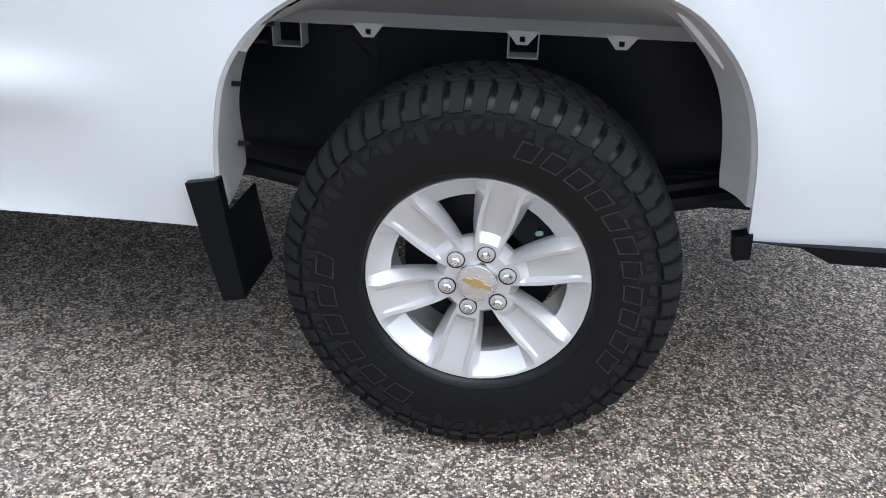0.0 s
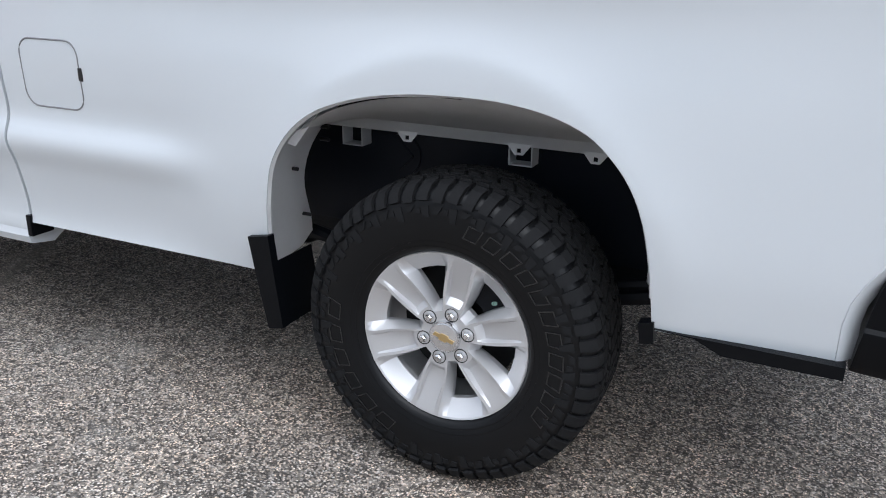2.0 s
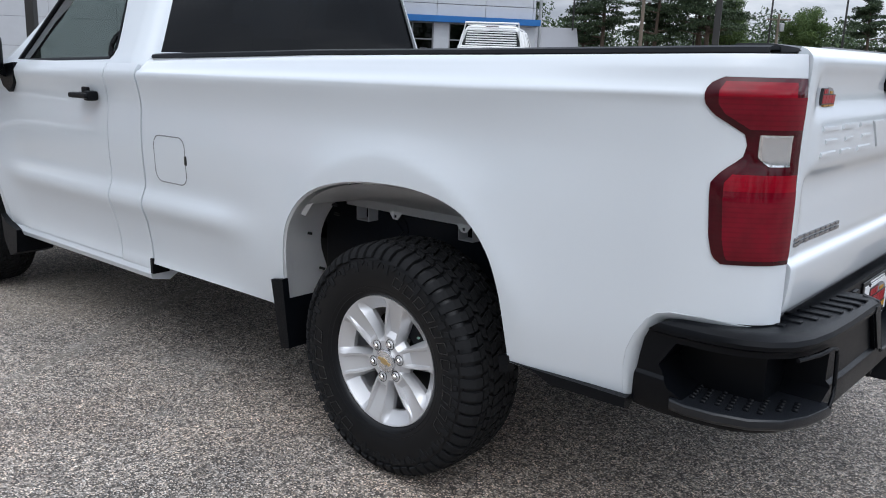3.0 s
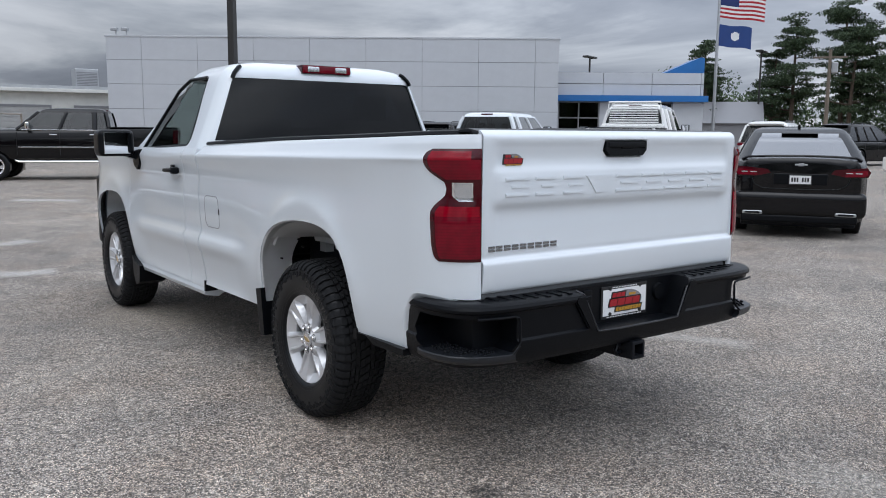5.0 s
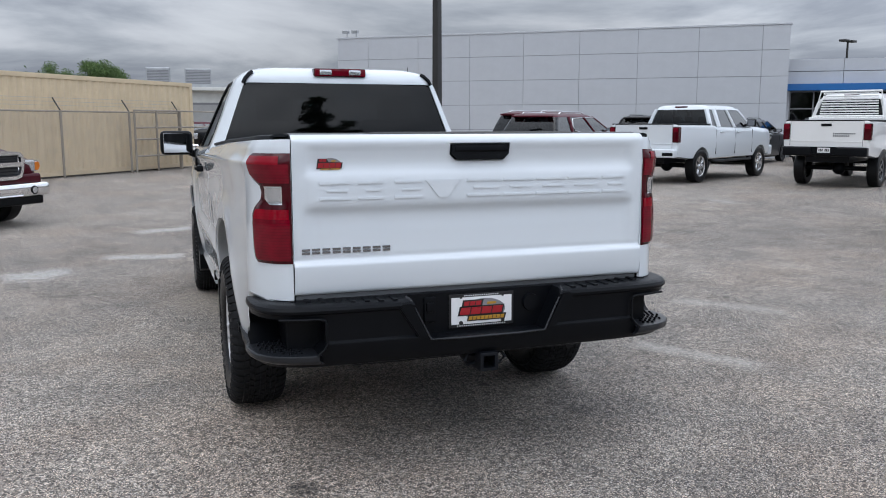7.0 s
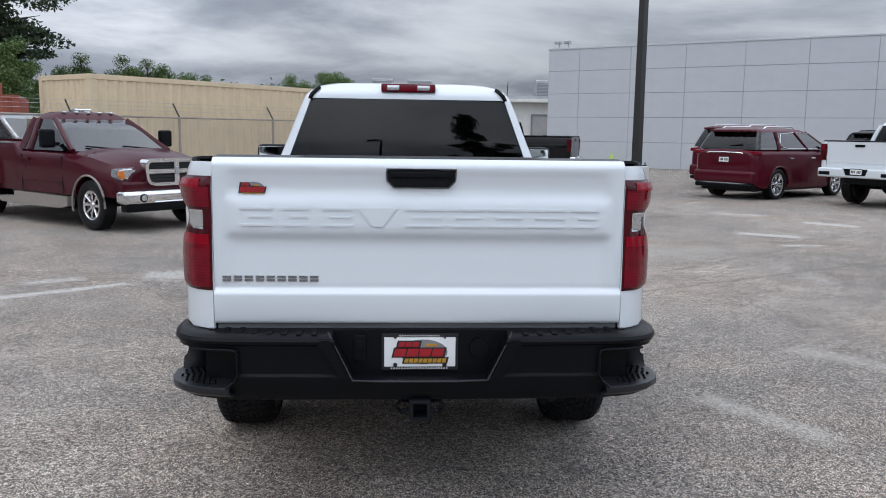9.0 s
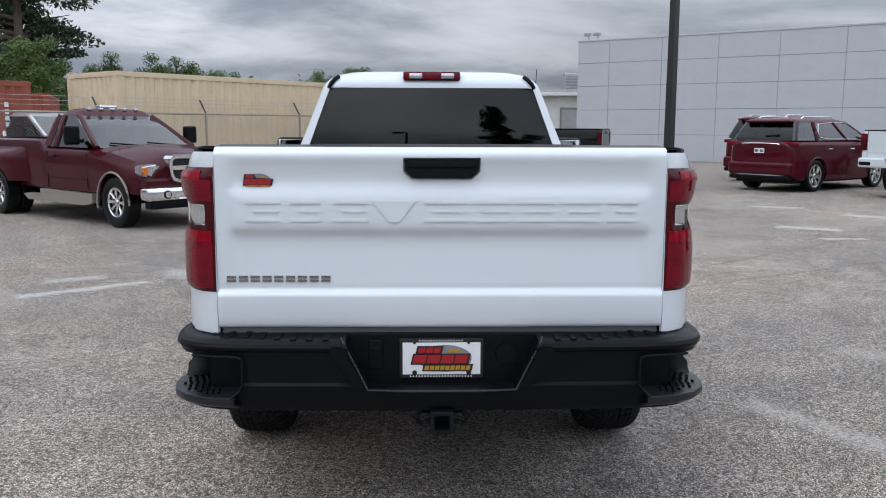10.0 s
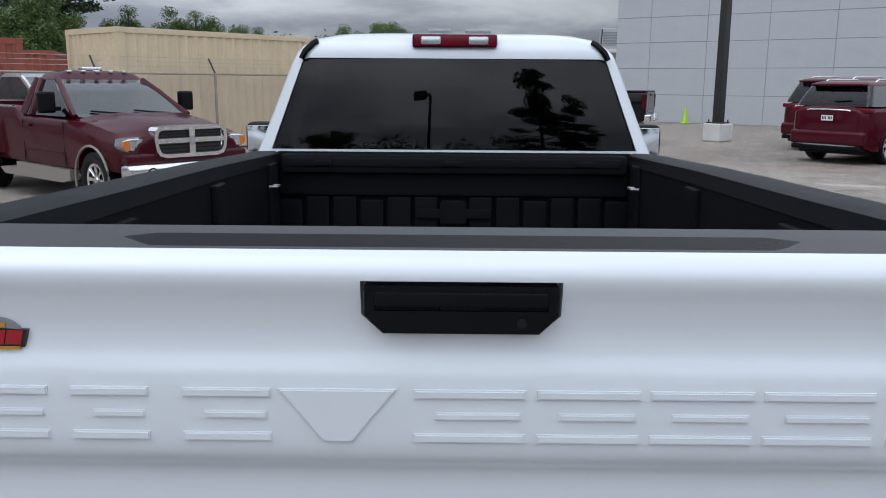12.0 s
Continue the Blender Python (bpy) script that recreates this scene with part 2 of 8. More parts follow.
# end to end, half width, softness, amount, colour
STREAKS = [
    (-0.35, 1.78, 0.40, 2.22, 0.085, 0.12, 0.62, SAND),
    (-1.5, 2.95, -0.75, 3.5, 0.11, 0.14, 0.45, SAND),
    (-3.55, -3.85, -4.35, -2.88, 0.085, 0.10, 0.72, FADED),
    (-4.35, -3.95, -4.62, -3.45, 0.09, 0.11, 0.5, FADED),
    (-9.14, 5.75, -8.61, 6.55, 0.16, 0.10, 0.70, FADED),
    (-10.93, 7.75, -10.26, 8.5, 0.16, 0.10, 0.70, FADED),
    (-7.6, 5.75, -7.65, 6.40, 0.09, 0.06, 0.65, FADED),
    (-12.6, 6.6, -12.2, 7.6, 0.18, 0.14, 0.50, FADED),
    (-5.9, -1.9, -5.75, -1.1, 0.16, 0.14, 0.55, FADED),
    (-8.2, -1.6, -8.5, -0.8, 0.2, 0.16, 0.50, FADED),
    (-15.6, 0.1, -14.8, 1.2, 0.25, 0.2, 0.55, FADED),
    (-0.30, -4.10, -2.65, 0.17, 0.035, 0.06, 0.40, SAND),
    (-5.2, 3.15, -8.0, 6.65, 0.025, 0.03, 0.50, (0.05, 0.045, 0.04)),
]

WHITE = paint("white_car_paint", (0.635, 0.67, 0.70), 0.32, 0.03)
WHITE2 = paint("white_fleet_paint", (0.76, 0.76, 0.75), 0.32, 0.10)
# Paler than the body white to make up for weak bounce light in the arch.
PRIMER = plain("lifted_white_primer", (0.84, 0.845, 0.85), 0.5, 0.0, 60, 0.03, 0.03, spec=0.3)
GALV = plain("grey_primer_panel", (0.60, 0.61, 0.62), 0.45, 0.0, 40, 0.06, 0.05)
MAROON = paint("maroon_metallic_paint", (0.048, 0.003, 0.008), 0.3, 0.004, 0.42, 0.0, 0.05)
CRIMSON = paint("crimson_metallic_paint", (0.060, 0.003, 0.010), 0.3, 0.004, 0.5, 0.0, 0.05)
BLACKP = paint("black_car_paint", (0.0025, 0.0025, 0.0032), 0.4, 0.001, 0.65, 0.0, 0.03)
GREYP = paint("dark_grey_car_paint", (0.028, 0.030, 0.034), 0.3, 0.02, 0.9, 0.2)
SILVERP = paint("silver_car_paint", (0.45, 0.46, 0.47), 0.3, 0.05, 1.0, 0.5)
SAND_PAINT = paint("two_tone_sand_paint", (0.22, 0.195, 0.17), 0.4, 0.08, 0.4)
TRIM = plain("black_textured_plastic", (0.0028, 0.0034, 0.0048), 0.36, 0, 900, 0.15, 0.3, spec=0.15)
# Paler than the other black plastic: the edges' catch-light is put in the colour.
EDGE = plain("edge_lit_black_plastic", (0.011, 0.0125, 0.0155), 0.30, 0, 700, 0.15, 0.3, spec=0.45)
CAP_GREY = plain("grained_cap_plastic", (0.036, 0.038, 0.042), 0.5, 0, 700, 0.15, 0.3)
TRIM_GREY = plain("weathered_rail_plastic", (0.010, 0.0112, 0.0135), 0.58, 0, 700, 0.15, 0.3, spec=0.16)
LINER = plain("spray_on_bed_liner", (0.0045, 0.0052, 0.0068), 0.62, 0, 500, 0.2, 0.6, dist=0.002, spec=0.13)
FRAME_BLACK = plain("waxed_black_frame_steel", (0.006, 0.0072, 0.0100), 0.42, 0.0, 70, 0.2, 0.2, spec=0.18)
RUBBER = plain("tyre_rubber", (0.0042, 0.0046, 0.0056), 0.36, 0, 130, 0.2, 0.15, spec=0.26)
RAISED = plain("glossy_raised_rubber", (0.010, 0.0105, 0.0115), 0.24, 0, 130, 0.2, 0.05, spec=0.6)
WELL = plain("navy_black_wheelhouse_steel", (0.0045, 0.007, 0.0125), 0.40, 0, 40, 0.25, 0.1, spec=0.2)
TREAD = plain("dusty_tread_rubber", (0.0135, 0.0138, 0.0148), 0.78, 0, 90, 0.25, 0.3, spec=0.15)
ALLOY = plain("painted_silver_alloy", (0.62, 0.62, 0.63), 0.34, 0.5, 300, 0.04, 0.04, coat=0.5)
ALLOY_CUT = plain("bright_machined_alloy", (0.78, 0.78, 0.79), 0.22, 0.9, 200, 0.03, 0.03, coat=0.3)
CHROME = plain("chrome", (0.80, 0.80, 0.81), 0.08, 1.0, 80, 0.03, 0.0)
STEEL = plain("galvanised_steel", (0.42, 0.43, 0.44), 0.45, 0.85, 60, 0.12, 0.1)
PIPE = plain("rust_stained_galvanised_pipe", (0.30, 0.265, 0.225), 0.6, 0.25, 25, 0.2, 0.1)
VALVE = plain("pale_green_cap", (0.22, 0.36, 0.30), 0.5, 0, 60, 0.1, 0.0)
GOLD = plain("gold_emblem", (0.52, 0.37, 0.17), 0.35, 0.6, 80, 0.05, 0.0)


def lamp_lens(name, colour, ribs):
    """Red lens over a ribbed reflector: fine level bands and a soft mottle."""
    k = Nodes(name)
    sep = k.t.nodes.new("ShaderNodeSeparateXYZ")
    k.link(k.tc.outputs["Object"], sep.inputs[0])
    band = k.math("SINE", k.math("MULTIPLY", sep.outputs["Z"], 520.0))
    mott = k.noise(16.0, 3)
    c = k.mix(k.span(mott, 0.35, 0.68, 0, 1), scaled(colour, 0.80), scaled(colour, 1.15))
    c = k.mix(k.span(band, 0.2, 1.0, 0, ribs), c, scaled(colour, 0.35))
    k.base(c)
    return k.put(Roughness=0.10, Specular_IOR_Level=0.2, Coat_Weight=0.30, Coat_Roughness=0.01)


RED_LENS = lamp_lens("bright_red_lens", (0.145, 0.0003, 0.009), 0.25)
# The lens red again, lifted to paint in light on the upper facets.
RED_LIT = lamp_lens("lit_red_facet", (0.230, 0.0006, 0.010), 0.15)
RED_DARK = lamp_lens("dark_red_lens", (0.050, 0.0004, 0.004), 0.15)
CLEAR_LENS = plain("clear_ribbed_lens", (0.62, 0.63, 0.645), 0.16, 0.80, 40, 0.1, 0.0, coat=1.0)
AMBER = plain("amber_lens", (0.60, 0.16, 0.01), 0.12, 0, 30, 0.1, 0.0, coat=1.0)
REAR_GLASS = glass("privacy_tinted_glass", (0.095, 0.108, 0.128), 0.008, 1.47)
CAB_GLASS = glass("light_tinted_glass", (0.55, 0.60, 0.58))
# Brake discs, and the shade painted into the wheels' lug pockets.
IRON = plain("brake_iron_and_pocket_shade", (0.018, 0.018, 0.02), 0.5, 0.3, 60, 0.15, 0.1)
SHADE_GLASS = glass("sky_reflecting_tinted_glass", (0.10, 0.11, 0.115), 0.02, 2.3, 2.0)
LOT_GLASS = glass("green_tinted_glass", (0.16, 0.18, 0.175), 0.02, 1.62, 2.6)
DARK_GLASS = glass("dark_tinted_glass", (0.12, 0.13, 0.135), 0.02, 1.47, 2.6)
MIRROR = plain("mirror_glass", (0.75, 0.76, 0.78), 0.02, 1.0, 10, 0.01, 0.0)
CABIN = plain("dark_cabin_plastic", (0.022, 0.022, 0.024), 0.6, 0, 200, 0.15, 0.2, spec=0.2)
CLOTH = plain("charcoal_seat_cloth", (0.035, 0.035, 0.038), 0.85, 0, 350, 0.2, 0.4)
PLATE_WHITE = plain("plate_white", (0.72, 0.72, 0.72), 0.4, 0, 50, 0.04, 0.0)
SIGN_RED = plain("sign_red", (0.30, 0.006, 0.012), 0.4, 0, 50, 0.06, 0.0)
SIGN_YELLOW = plain("sign_yellow", (0.42, 0.22, 0.02), 0.4, 0, 50, 0.06, 0.0)
SILL = plain("dusty_grey_sill", (0.16, 0.165, 0.175), 0.5, 0, 60, 0.2, 0.1)
SIGN_GREY = plain("sign_grey", (0.20, 0.20, 0.21), 0.4, 0, 50, 0.06, 0.0)
MODEL_GREY = plain("dark_chrome_lettering", (0.26, 0.26, 0.27), 0.25, 0.8, 50, 0.06, 0.0)
SIGN_BLACK = plain("sign_black", (0.012, 0.012, 0.013), 0.35, 0, 50, 0.06, 0.0)
CLADDING = plain("silver_composite_cladding", (0.48, 0.495, 0.52), 0.42, 0.15, 12, 0.04, 0.02)
JOINT = plain("dark_panel_joint", (0.20, 0.205, 0.215), 0.7, 0, 40, 0.1, 0.0)
BLUE = plain("blue_fascia", (0.012, 0.12, 0.36), 0.35, 0, 20, 0.06, 0.02)
CREAM = plain("weathered_cream_wall", (0.60, 0.60, 0.565), 0.75, 0, 14, 0.10, 0.2)
SHUTTER = plain("roller_door_steel", (0.34, 0.34, 0.33), 0.55, 0, 30, 0.1, 0.1)
TAN = plain("tan_container_paint", (0.62, 0.50, 0.33), 0.6, 0, 9, 0.10, 0.15)
RUSTRED = plain("oxide_red_container_paint", (0.25, 0.062, 0.035), 0.62, 0, 9, 0.16, 0.2)
CONCRETE = plain("painted_concrete", (0.62, 0.61, 0.58), 0.8, 0, 30, 0.14, 0.4)
POLE_PAINT = plain("dark_bronze_pole_paint", (0.022, 0.021, 0.020), 0.5, 0, 30, 0.15, 0.05)
CONE_GREEN = plain("lime_cone_plastic", (0.42, 0.68, 0.03), 0.5, 0, 40, 0.08, 0.05)
BARK = plain("pine_bark", (0.085, 0.062, 0.045), 0.9, 0, 14, 0.3, 0.8, dist=0.02)
WOODPOLE = plain("weathered_timber_pole", (0.16, 0.13, 0.10), 0.85, 0, 20, 0.2, 0.4)
GROUND = asphalt()


def foliage(name, dark, light):
    k = Nodes(name)
    rnd = k.geo.outputs["Random Per Island"]
    c = k.ramp(rnd, [(0.0, dark), (0.6, scaled(tuple((a + b) / 2 for a, b in zip(dark, light)), 1)), (1.0, light)])
    k.base(c)
    return k.put(Roughness=0.6, Specular_IOR_Level=0.25)


NEEDLES = foliage("pine_needles", (0.022, 0.037, 0.021), (0.070, 0.102, 0.047))
LEAVES = foliage("broad_leaves", (0.040, 0.075, 0.022), (0.145, 0.21, 0.065))
SCRUB = foliage("far_woods", (0.034, 0.058, 0.030), (0.105, 0.15, 0.068))


# ---------------------------------------------------------------- mesh helpers
def corner_normals(bm, limit):
    """Each corner's normal, weighted by area over the faces that join it smoothly: large flats stay flat."""
    bm.faces.index_update()
    area = [f.calc_area() for f in bm.faces]
    made = {}
    for v in bm.verts:
        left = set(v.link_faces)
        while left:
            fan, todo = [], [left.pop()]
            while todo:
                f = todo.pop()
                fan.append(f)
                for e in f.edges:
                    if v in e.verts and len(e.link_faces) == 2 and e.calc_face_angle(9) <= limit:
                        for g in e.link_faces:
                            if g in left:
                                left.remove(g)
                                todo.append(g)
            n = Vector((0, 0, 0))
            for f in fan:
                n += f.normal * area[f.index]
            n = n.normalized() if n.length > 1e-12 else fan[0].normal
            for f in fan:
                made[f.index, v.index] = n
    return [tuple(made[f.index, l.vert.index]) for f in bm.faces for l in f.loops]


def mesh_of(bm, name, mat, angle=38):
    me = bpy.data.meshes.new(name)
    bm.normal_update()
    bm.verts.index_update()
    bm.to_mesh(me)
    normals = corner_normals(bm, radians(angle)) if len(bm.faces) < 9000 else None
    bm.free()
    for m in mat if isinstance(mat, (list, tuple)) else [mat]:
        me.materials.append(m)
    me.shade_smooth()
    me.set_sharp_from_angle(angle=radians(angle))
    if normals:
        me.normals_split_custom_set(normals)
    return me


def part(name, bm, mat, parent=None, label="", angle=38):
    """Links a bmesh as one mesh object under a thing or a part."""
    ob = new(name, mesh_of(bm, name, mat, angle))
    if parent is not None:
        ob.parent = parent
    if label:
        ob["label"] = label
    return ob


def thing(name, label, category, m=None, group="", kind=""):
    ob = new(name)
    ob.empty_display_size = 0.2
    if m is not None:
        ob.matrix_world = m
    return tagged(ob, label, category, group, kind)


def bars(name, spans, mat, parent, label="", bevel=0.001):
    """One small part for each (low corner, high corner)."""
    for lo, hi in spans:
        part(name, boxed(lo, hi, bevel), mat, parent, label)


def alone(name, bm, mat, label, category, m=None, group="", kind="", angle=38):
    ob = part(name, bm, mat, None, "", angle)
    if m is not None:
        ob.matrix_world = m
    return tagged(ob, label, category, group, kind)


def box(bm, lo, hi, bevel=0.0, m=None, seg=2):
    r = bmesh.ops.create_cube(bm, size=1.0)
    vs = r["verts"]
    c = [(a + b) / 2 for a, b in zip(lo, hi)]
    s = [abs(b - a) for a, b in zip(lo, hi)]
    bmesh.ops.transform(bm, matrix=Matrix.Translation(c) @ Matrix.Diagonal((*s, 1)), verts=vs)
    if bevel:
        es = list({e for v in vs for e in v.link_edges})
        vs = bmesh.ops.bevel(bm, geom=es, offset=min(bevel, 0.45 * min(s)), segments=seg, affect="EDGES", profile=0.6)["verts"]
        vs = list({v for f in [f for v in vs for f in v.link_faces] for v in f.verts})
    if m is not None:
        bmesh.ops.transform(bm, matrix=m, verts=vs)
    return bm


def boxed(lo, hi, bevel=0.0, m=None):
    return box(bmesh.new(), lo, hi, bevel, m)


def rod(bm, a, b, r, n=10, r2=None):
    a, b = Vector(a), Vector(b)
    d = b - a
    r1 = bmesh.ops.create_cone(bm, cap_ends=True, segments=n, radius1=r, radius2=r if r2 is None else r2, depth=d.length)
    m = Matrix.Translation((a + b) / 2) @ d.to_track_quat("Z", "Y").to_matrix().to_4x4()
    bmesh.ops.transform(bm, matrix=m, verts=r1["verts"])
    return bm


def tube(bm, pts, r, n=8):
    """A bent round bar through the points."""
    pts = [Vector(p) for p in pts]
    rings = []
    up = Vector((0, 0, 1))
    for i, p in enumerate(pts):
        d = (pts[min(i + 1, len(pts) - 1)] - pts[max(i - 1, 0)]).normalized()
        s = d.cross(up if abs(d.z) < 0.95 else Vector((1, 0, 0))).normalized()
        t = s.cross(d)
        rings.append([p + r * (math.cos(2 * math.pi * k / n) * s + math.sin(2 * math.pi * k / n) * t) for k in range(n)])
    return loft(bm, rings)


def loft(bm, rings, closed=True, caps=True):
    vs = [[bm.verts.new(p) for p in ring] for ring in rings]
    n = len(vs[0])
    for a, b in zip(vs, vs[1:]):
        for i in range(n if closed else n - 1):
            j = (i + 1) % n
            bm.faces.new((a[i], a[j], b[j], b[i]))
    if caps and closed:
        bm.faces.new(list(reversed(vs[0])))
        bm.faces.new(vs[-1])
    bmesh.ops.recalc_face_normals(bm, faces=bm.faces)
    return bm


def prism(poly, axis, lo, hi, bm=None):
    """A polygon in the plane across the axis, drawn out from lo to hi."""
    bm = bm or bmesh.new()

    def at(p, v):
        q = list(p)
        q.insert("xyz".index(axis), v)
        return Vector(q)
    return loft(bm, [[at(p, lo) for p in poly], [at(p, hi) for p in poly]])


def revolve(profile, n=48, bm=None, y0=0.0, closed=False):
    """Turns (radius, y) round the y axis."""
    bm = bm or bmesh.new()
    cols = [[bm.verts.new((r * math.cos(2 * math.pi * i / n), y + y0, r * math.sin(2 * math.pi * i / n))) for r, y in profile] for i in range(n)]
    m = len(profile)
    for i in range(n):
        a, b = cols[i], cols[(i + 1) % n]
        for j in range(m if closed else m - 1):
            bm.faces.new((a[j], b[j], b[(j + 1) % m], a[(j + 1) % m]))
    bmesh.ops.recalc_face_normals(bm, faces=bm.faces)
    return bm


def sheet(rows, thick=None, bm=None):
    """A grid of points; with thick, a closed plate drawn inwards along its normals."""
    bm = bm or bmesh.new()
    g = np.array([[tuple(p) for p in row] for row in rows], float)
    du, dv = np.gradient(g, axis=1), np.gradient(g, axis=0)
    vs = [[bm.verts.new(p) for p in row] for row in g]
    a, b = len(vs), len(vs[0])
    for i in range(a - 1):
        for j in range(b - 1):
            bm.faces.new((vs[i][j], vs[i][j + 1], vs[i + 1][j + 1], vs[i + 1][j]))
    if thick:
        nrm = np.cross(du, dv)
        nrm /= np.linalg.norm(nrm, axis=2, keepdims=True) + 1e-12
        ws = [[bm.verts.new(p) for p in row] for row in g - thick * nrm]
        for i in range(a - 1):
            for j in range(b - 1):
                bm.faces.new((ws[i][j], ws[i + 1][j], ws[i + 1][j + 1], ws[i][j + 1]))
        rim = [(i, 0) for i in range(a)] + [(a - 1, j) for j in range(1, b)] + [(i, b - 1) for i in range(a - 2, -1, -1)] + [(0, j) for j in range(b - 2, 0, -1)]
        for (i, j), (k, l) in zip(rim, rim[1:] + rim[:1]):
            bm.faces.new((vs[i][j], ws[i][j], ws[k][l], vs[k][l]))
        bmesh.ops.recalc_face_normals(bm, faces=bm.faces)
    return bm


def carve(bm, cutters):
    """The bmesh with the cutters' solids taken out of it."""
    bmesh.ops.recalc_face_normals(bm, faces=bm.faces)
    me = bpy.data.meshes.new("block")
    bm.to_mesh(me)
    bm.free()
    ob = new("block", me)
    tools = []
    for c in cutters:
        bmesh.ops.recalc_face_normals(c, faces=c.faces)
        cm = bpy.data.meshes.new("tool")
        c.to_mesh(cm)
        c.free()
        t = new("tool", cm)
        tools.append(t)
        md = ob.modifiers.new("cut", "BOOLEAN")
        md.operation, md.object, md.solver = "DIFFERENCE", t, "EXACT"
    dg = bpy.context.evaluated_depsgraph_get()
    dg.update()
    made = bpy.data.meshes.new_from_object(ob.evaluated_get(dg))
    out = bmesh.new()
    out.from_mesh(made)
    for o in (ob, *tools):
        d = o.data
        bpy.data.objects.remove(o)
        bpy.data.meshes.remove(d)
    bpy.data.meshes.remove(made)
    return out


def mirrored(bm, axis=1):
    s = [1, 1, 1]
    s[axis] = -1
    bmesh.ops.scale(bm, vec=s, verts=bm.verts)
    bmesh.ops.reverse_faces(bm, faces=bm.faces)
    return bm


def smooth_curve(xs, ys, x):
    """Catmull-Rom through the knots."""
    xs, ys = np.asarray(xs, float), np.asarray(ys, float)
    i = int(np.clip(np.searchsorted(xs, x) - 1, 0, len(xs) - 2))
    h = xs[i + 1] - xs[i]
    t = min(1.0, max(0.0, (x - xs[i]) / h))
    m0 = (ys[i + 1] - ys[i - 1]) / (xs[i + 1] - xs[i - 1]) if i > 0 else (ys[1] - ys[0]) / (xs[1] - xs[0])
    m1 = (ys[i + 2] - ys[i]) / (xs[i + 2] - xs[i]) if i + 2 < len(xs) else (ys[-1] - ys[-2]) / (xs[-1] - xs[-2])
    return float((2 * t**3 - 3 * t**2 + 1) * ys[i] + (t**3 - 2 * t**2 + t) * h * m0 + (3 * t**2 - 2 * t**3) * ys[i + 1] + (t**3 - t**2) * h * m1)


def round_rect(w, h, r, n=5):
    """Points of a rounded rectangle round (0, 0)."""
    pts = []
    for cx, cy, a0 in ((w - r, h - r, 0), (r - w, h - r, 90), (r - w, r - h, 180), (w - r, r - h, 270)):
        for i in range(n + 1):
            a = radians(a0 + 90 * i / n)
            pts.append((cx + r * math.cos(a), cy + r * math.sin(a)))
    return pts


# ---------------------------------------------------------------- ground
def ground_z(x):
    """The lot falls a little towards the building."""
    t = min(1.0, max(0.0, -x / 4.5))
    return -0.055 * t * t * (3 - 2 * t)


def build_ground():
    bm = bmesh.new()
    xs = [-900, -300, -120, -60, -30, -15, -9, -6] + [-4.5 + 0.5 * i for i in range(10)] + [1, 3, 6, 12, 30, 60, 120, 300, 900]
    ys = [-900, -300, -100, -50, -25, -12, -6, -3, 0, 3, 6, 12, 25, 50, 100, 300, 900]
    sheet([[(x, y, ground_z(x)) for x in xs] for y in ys], None, bm)
    bmesh.ops.recalc_face_normals(bm, faces=bm.faces)
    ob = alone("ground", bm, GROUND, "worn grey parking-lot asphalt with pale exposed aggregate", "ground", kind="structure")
    return ob


build_ground()
LOT = ground_z(-50)


# ---------------------------------------------------------------- wheels
def tyre_profile(R, rim, w):
    """Half of it is the sidewall: (radius, y) round the section, outer face at -y."""
    h = w / 2
    return [(rim, -h * 0.74), (rim + 0.012, -h * 0.86), (rim + 0.30 * (R - rim), -h * 1.0), (rim + 0.55 * (R - rim), -h * 1.02), (rim + 0.78 * (R - rim), -h * 0.98),
            (R - 0.018, -h * 0.91), (R - 0.0065, -h * 0.82), (R - 0.006, 0), (R - 0.0065, h * 0.82), (R - 0.018, h * 0.91),
            (rim + 0.55 * (R - rim), h * 1.02), (rim + 0.012, h * 0.86), (rim, h * 0.74)]


CARCASS = [(0.226, -0.100), (0.232, -0.118), (0.252, -0.128), (0.285, -0.1365), (0.315, -0.1378), (0.340, -0.1360), (0.358, -0.1322), (0.3715, -0.1262), (0.3830, -0.1165), (0.3905, -0.1045), (0.3950, -0.0890), (0.3975, -0.0600), (0.3985, 0.0)]
CARCASS += [(r, -y) for r, y in reversed(CARCASS[:-1])]
SPAN = [0.0]
for _a, _b in zip(CARCASS, CARCASS[1:]):
    SPAN.append(SPAN[-1] + math.hypot(_b[0] - _a[0], _b[1] - _a[1]))
MID = SPAN[len(CARCASS) // 2]


def skin(s, out=0.0):
    """(radius, y) at the arc length s from the tread's middle, lifted off the carcass by out."""
    q = MID + s
    r, y = smooth_curve(SPAN, [c[0] for c in CARCASS], q), smooth_curve(SPAN, [c[1] for c in CARCASS], q)
    if out:
        r2, y2 = smooth_curve(SPAN, [c[0] for c in CARCASS], q + 0.002), smooth_curve(SPAN, [c[1] for c in CARCASS], q + 0.002)
        tr, ty = r2 - r, y2 - y
        k = math.hypot(tr, ty)
        r, y = r + out * ty / k, y - out * tr / k
    return r, y


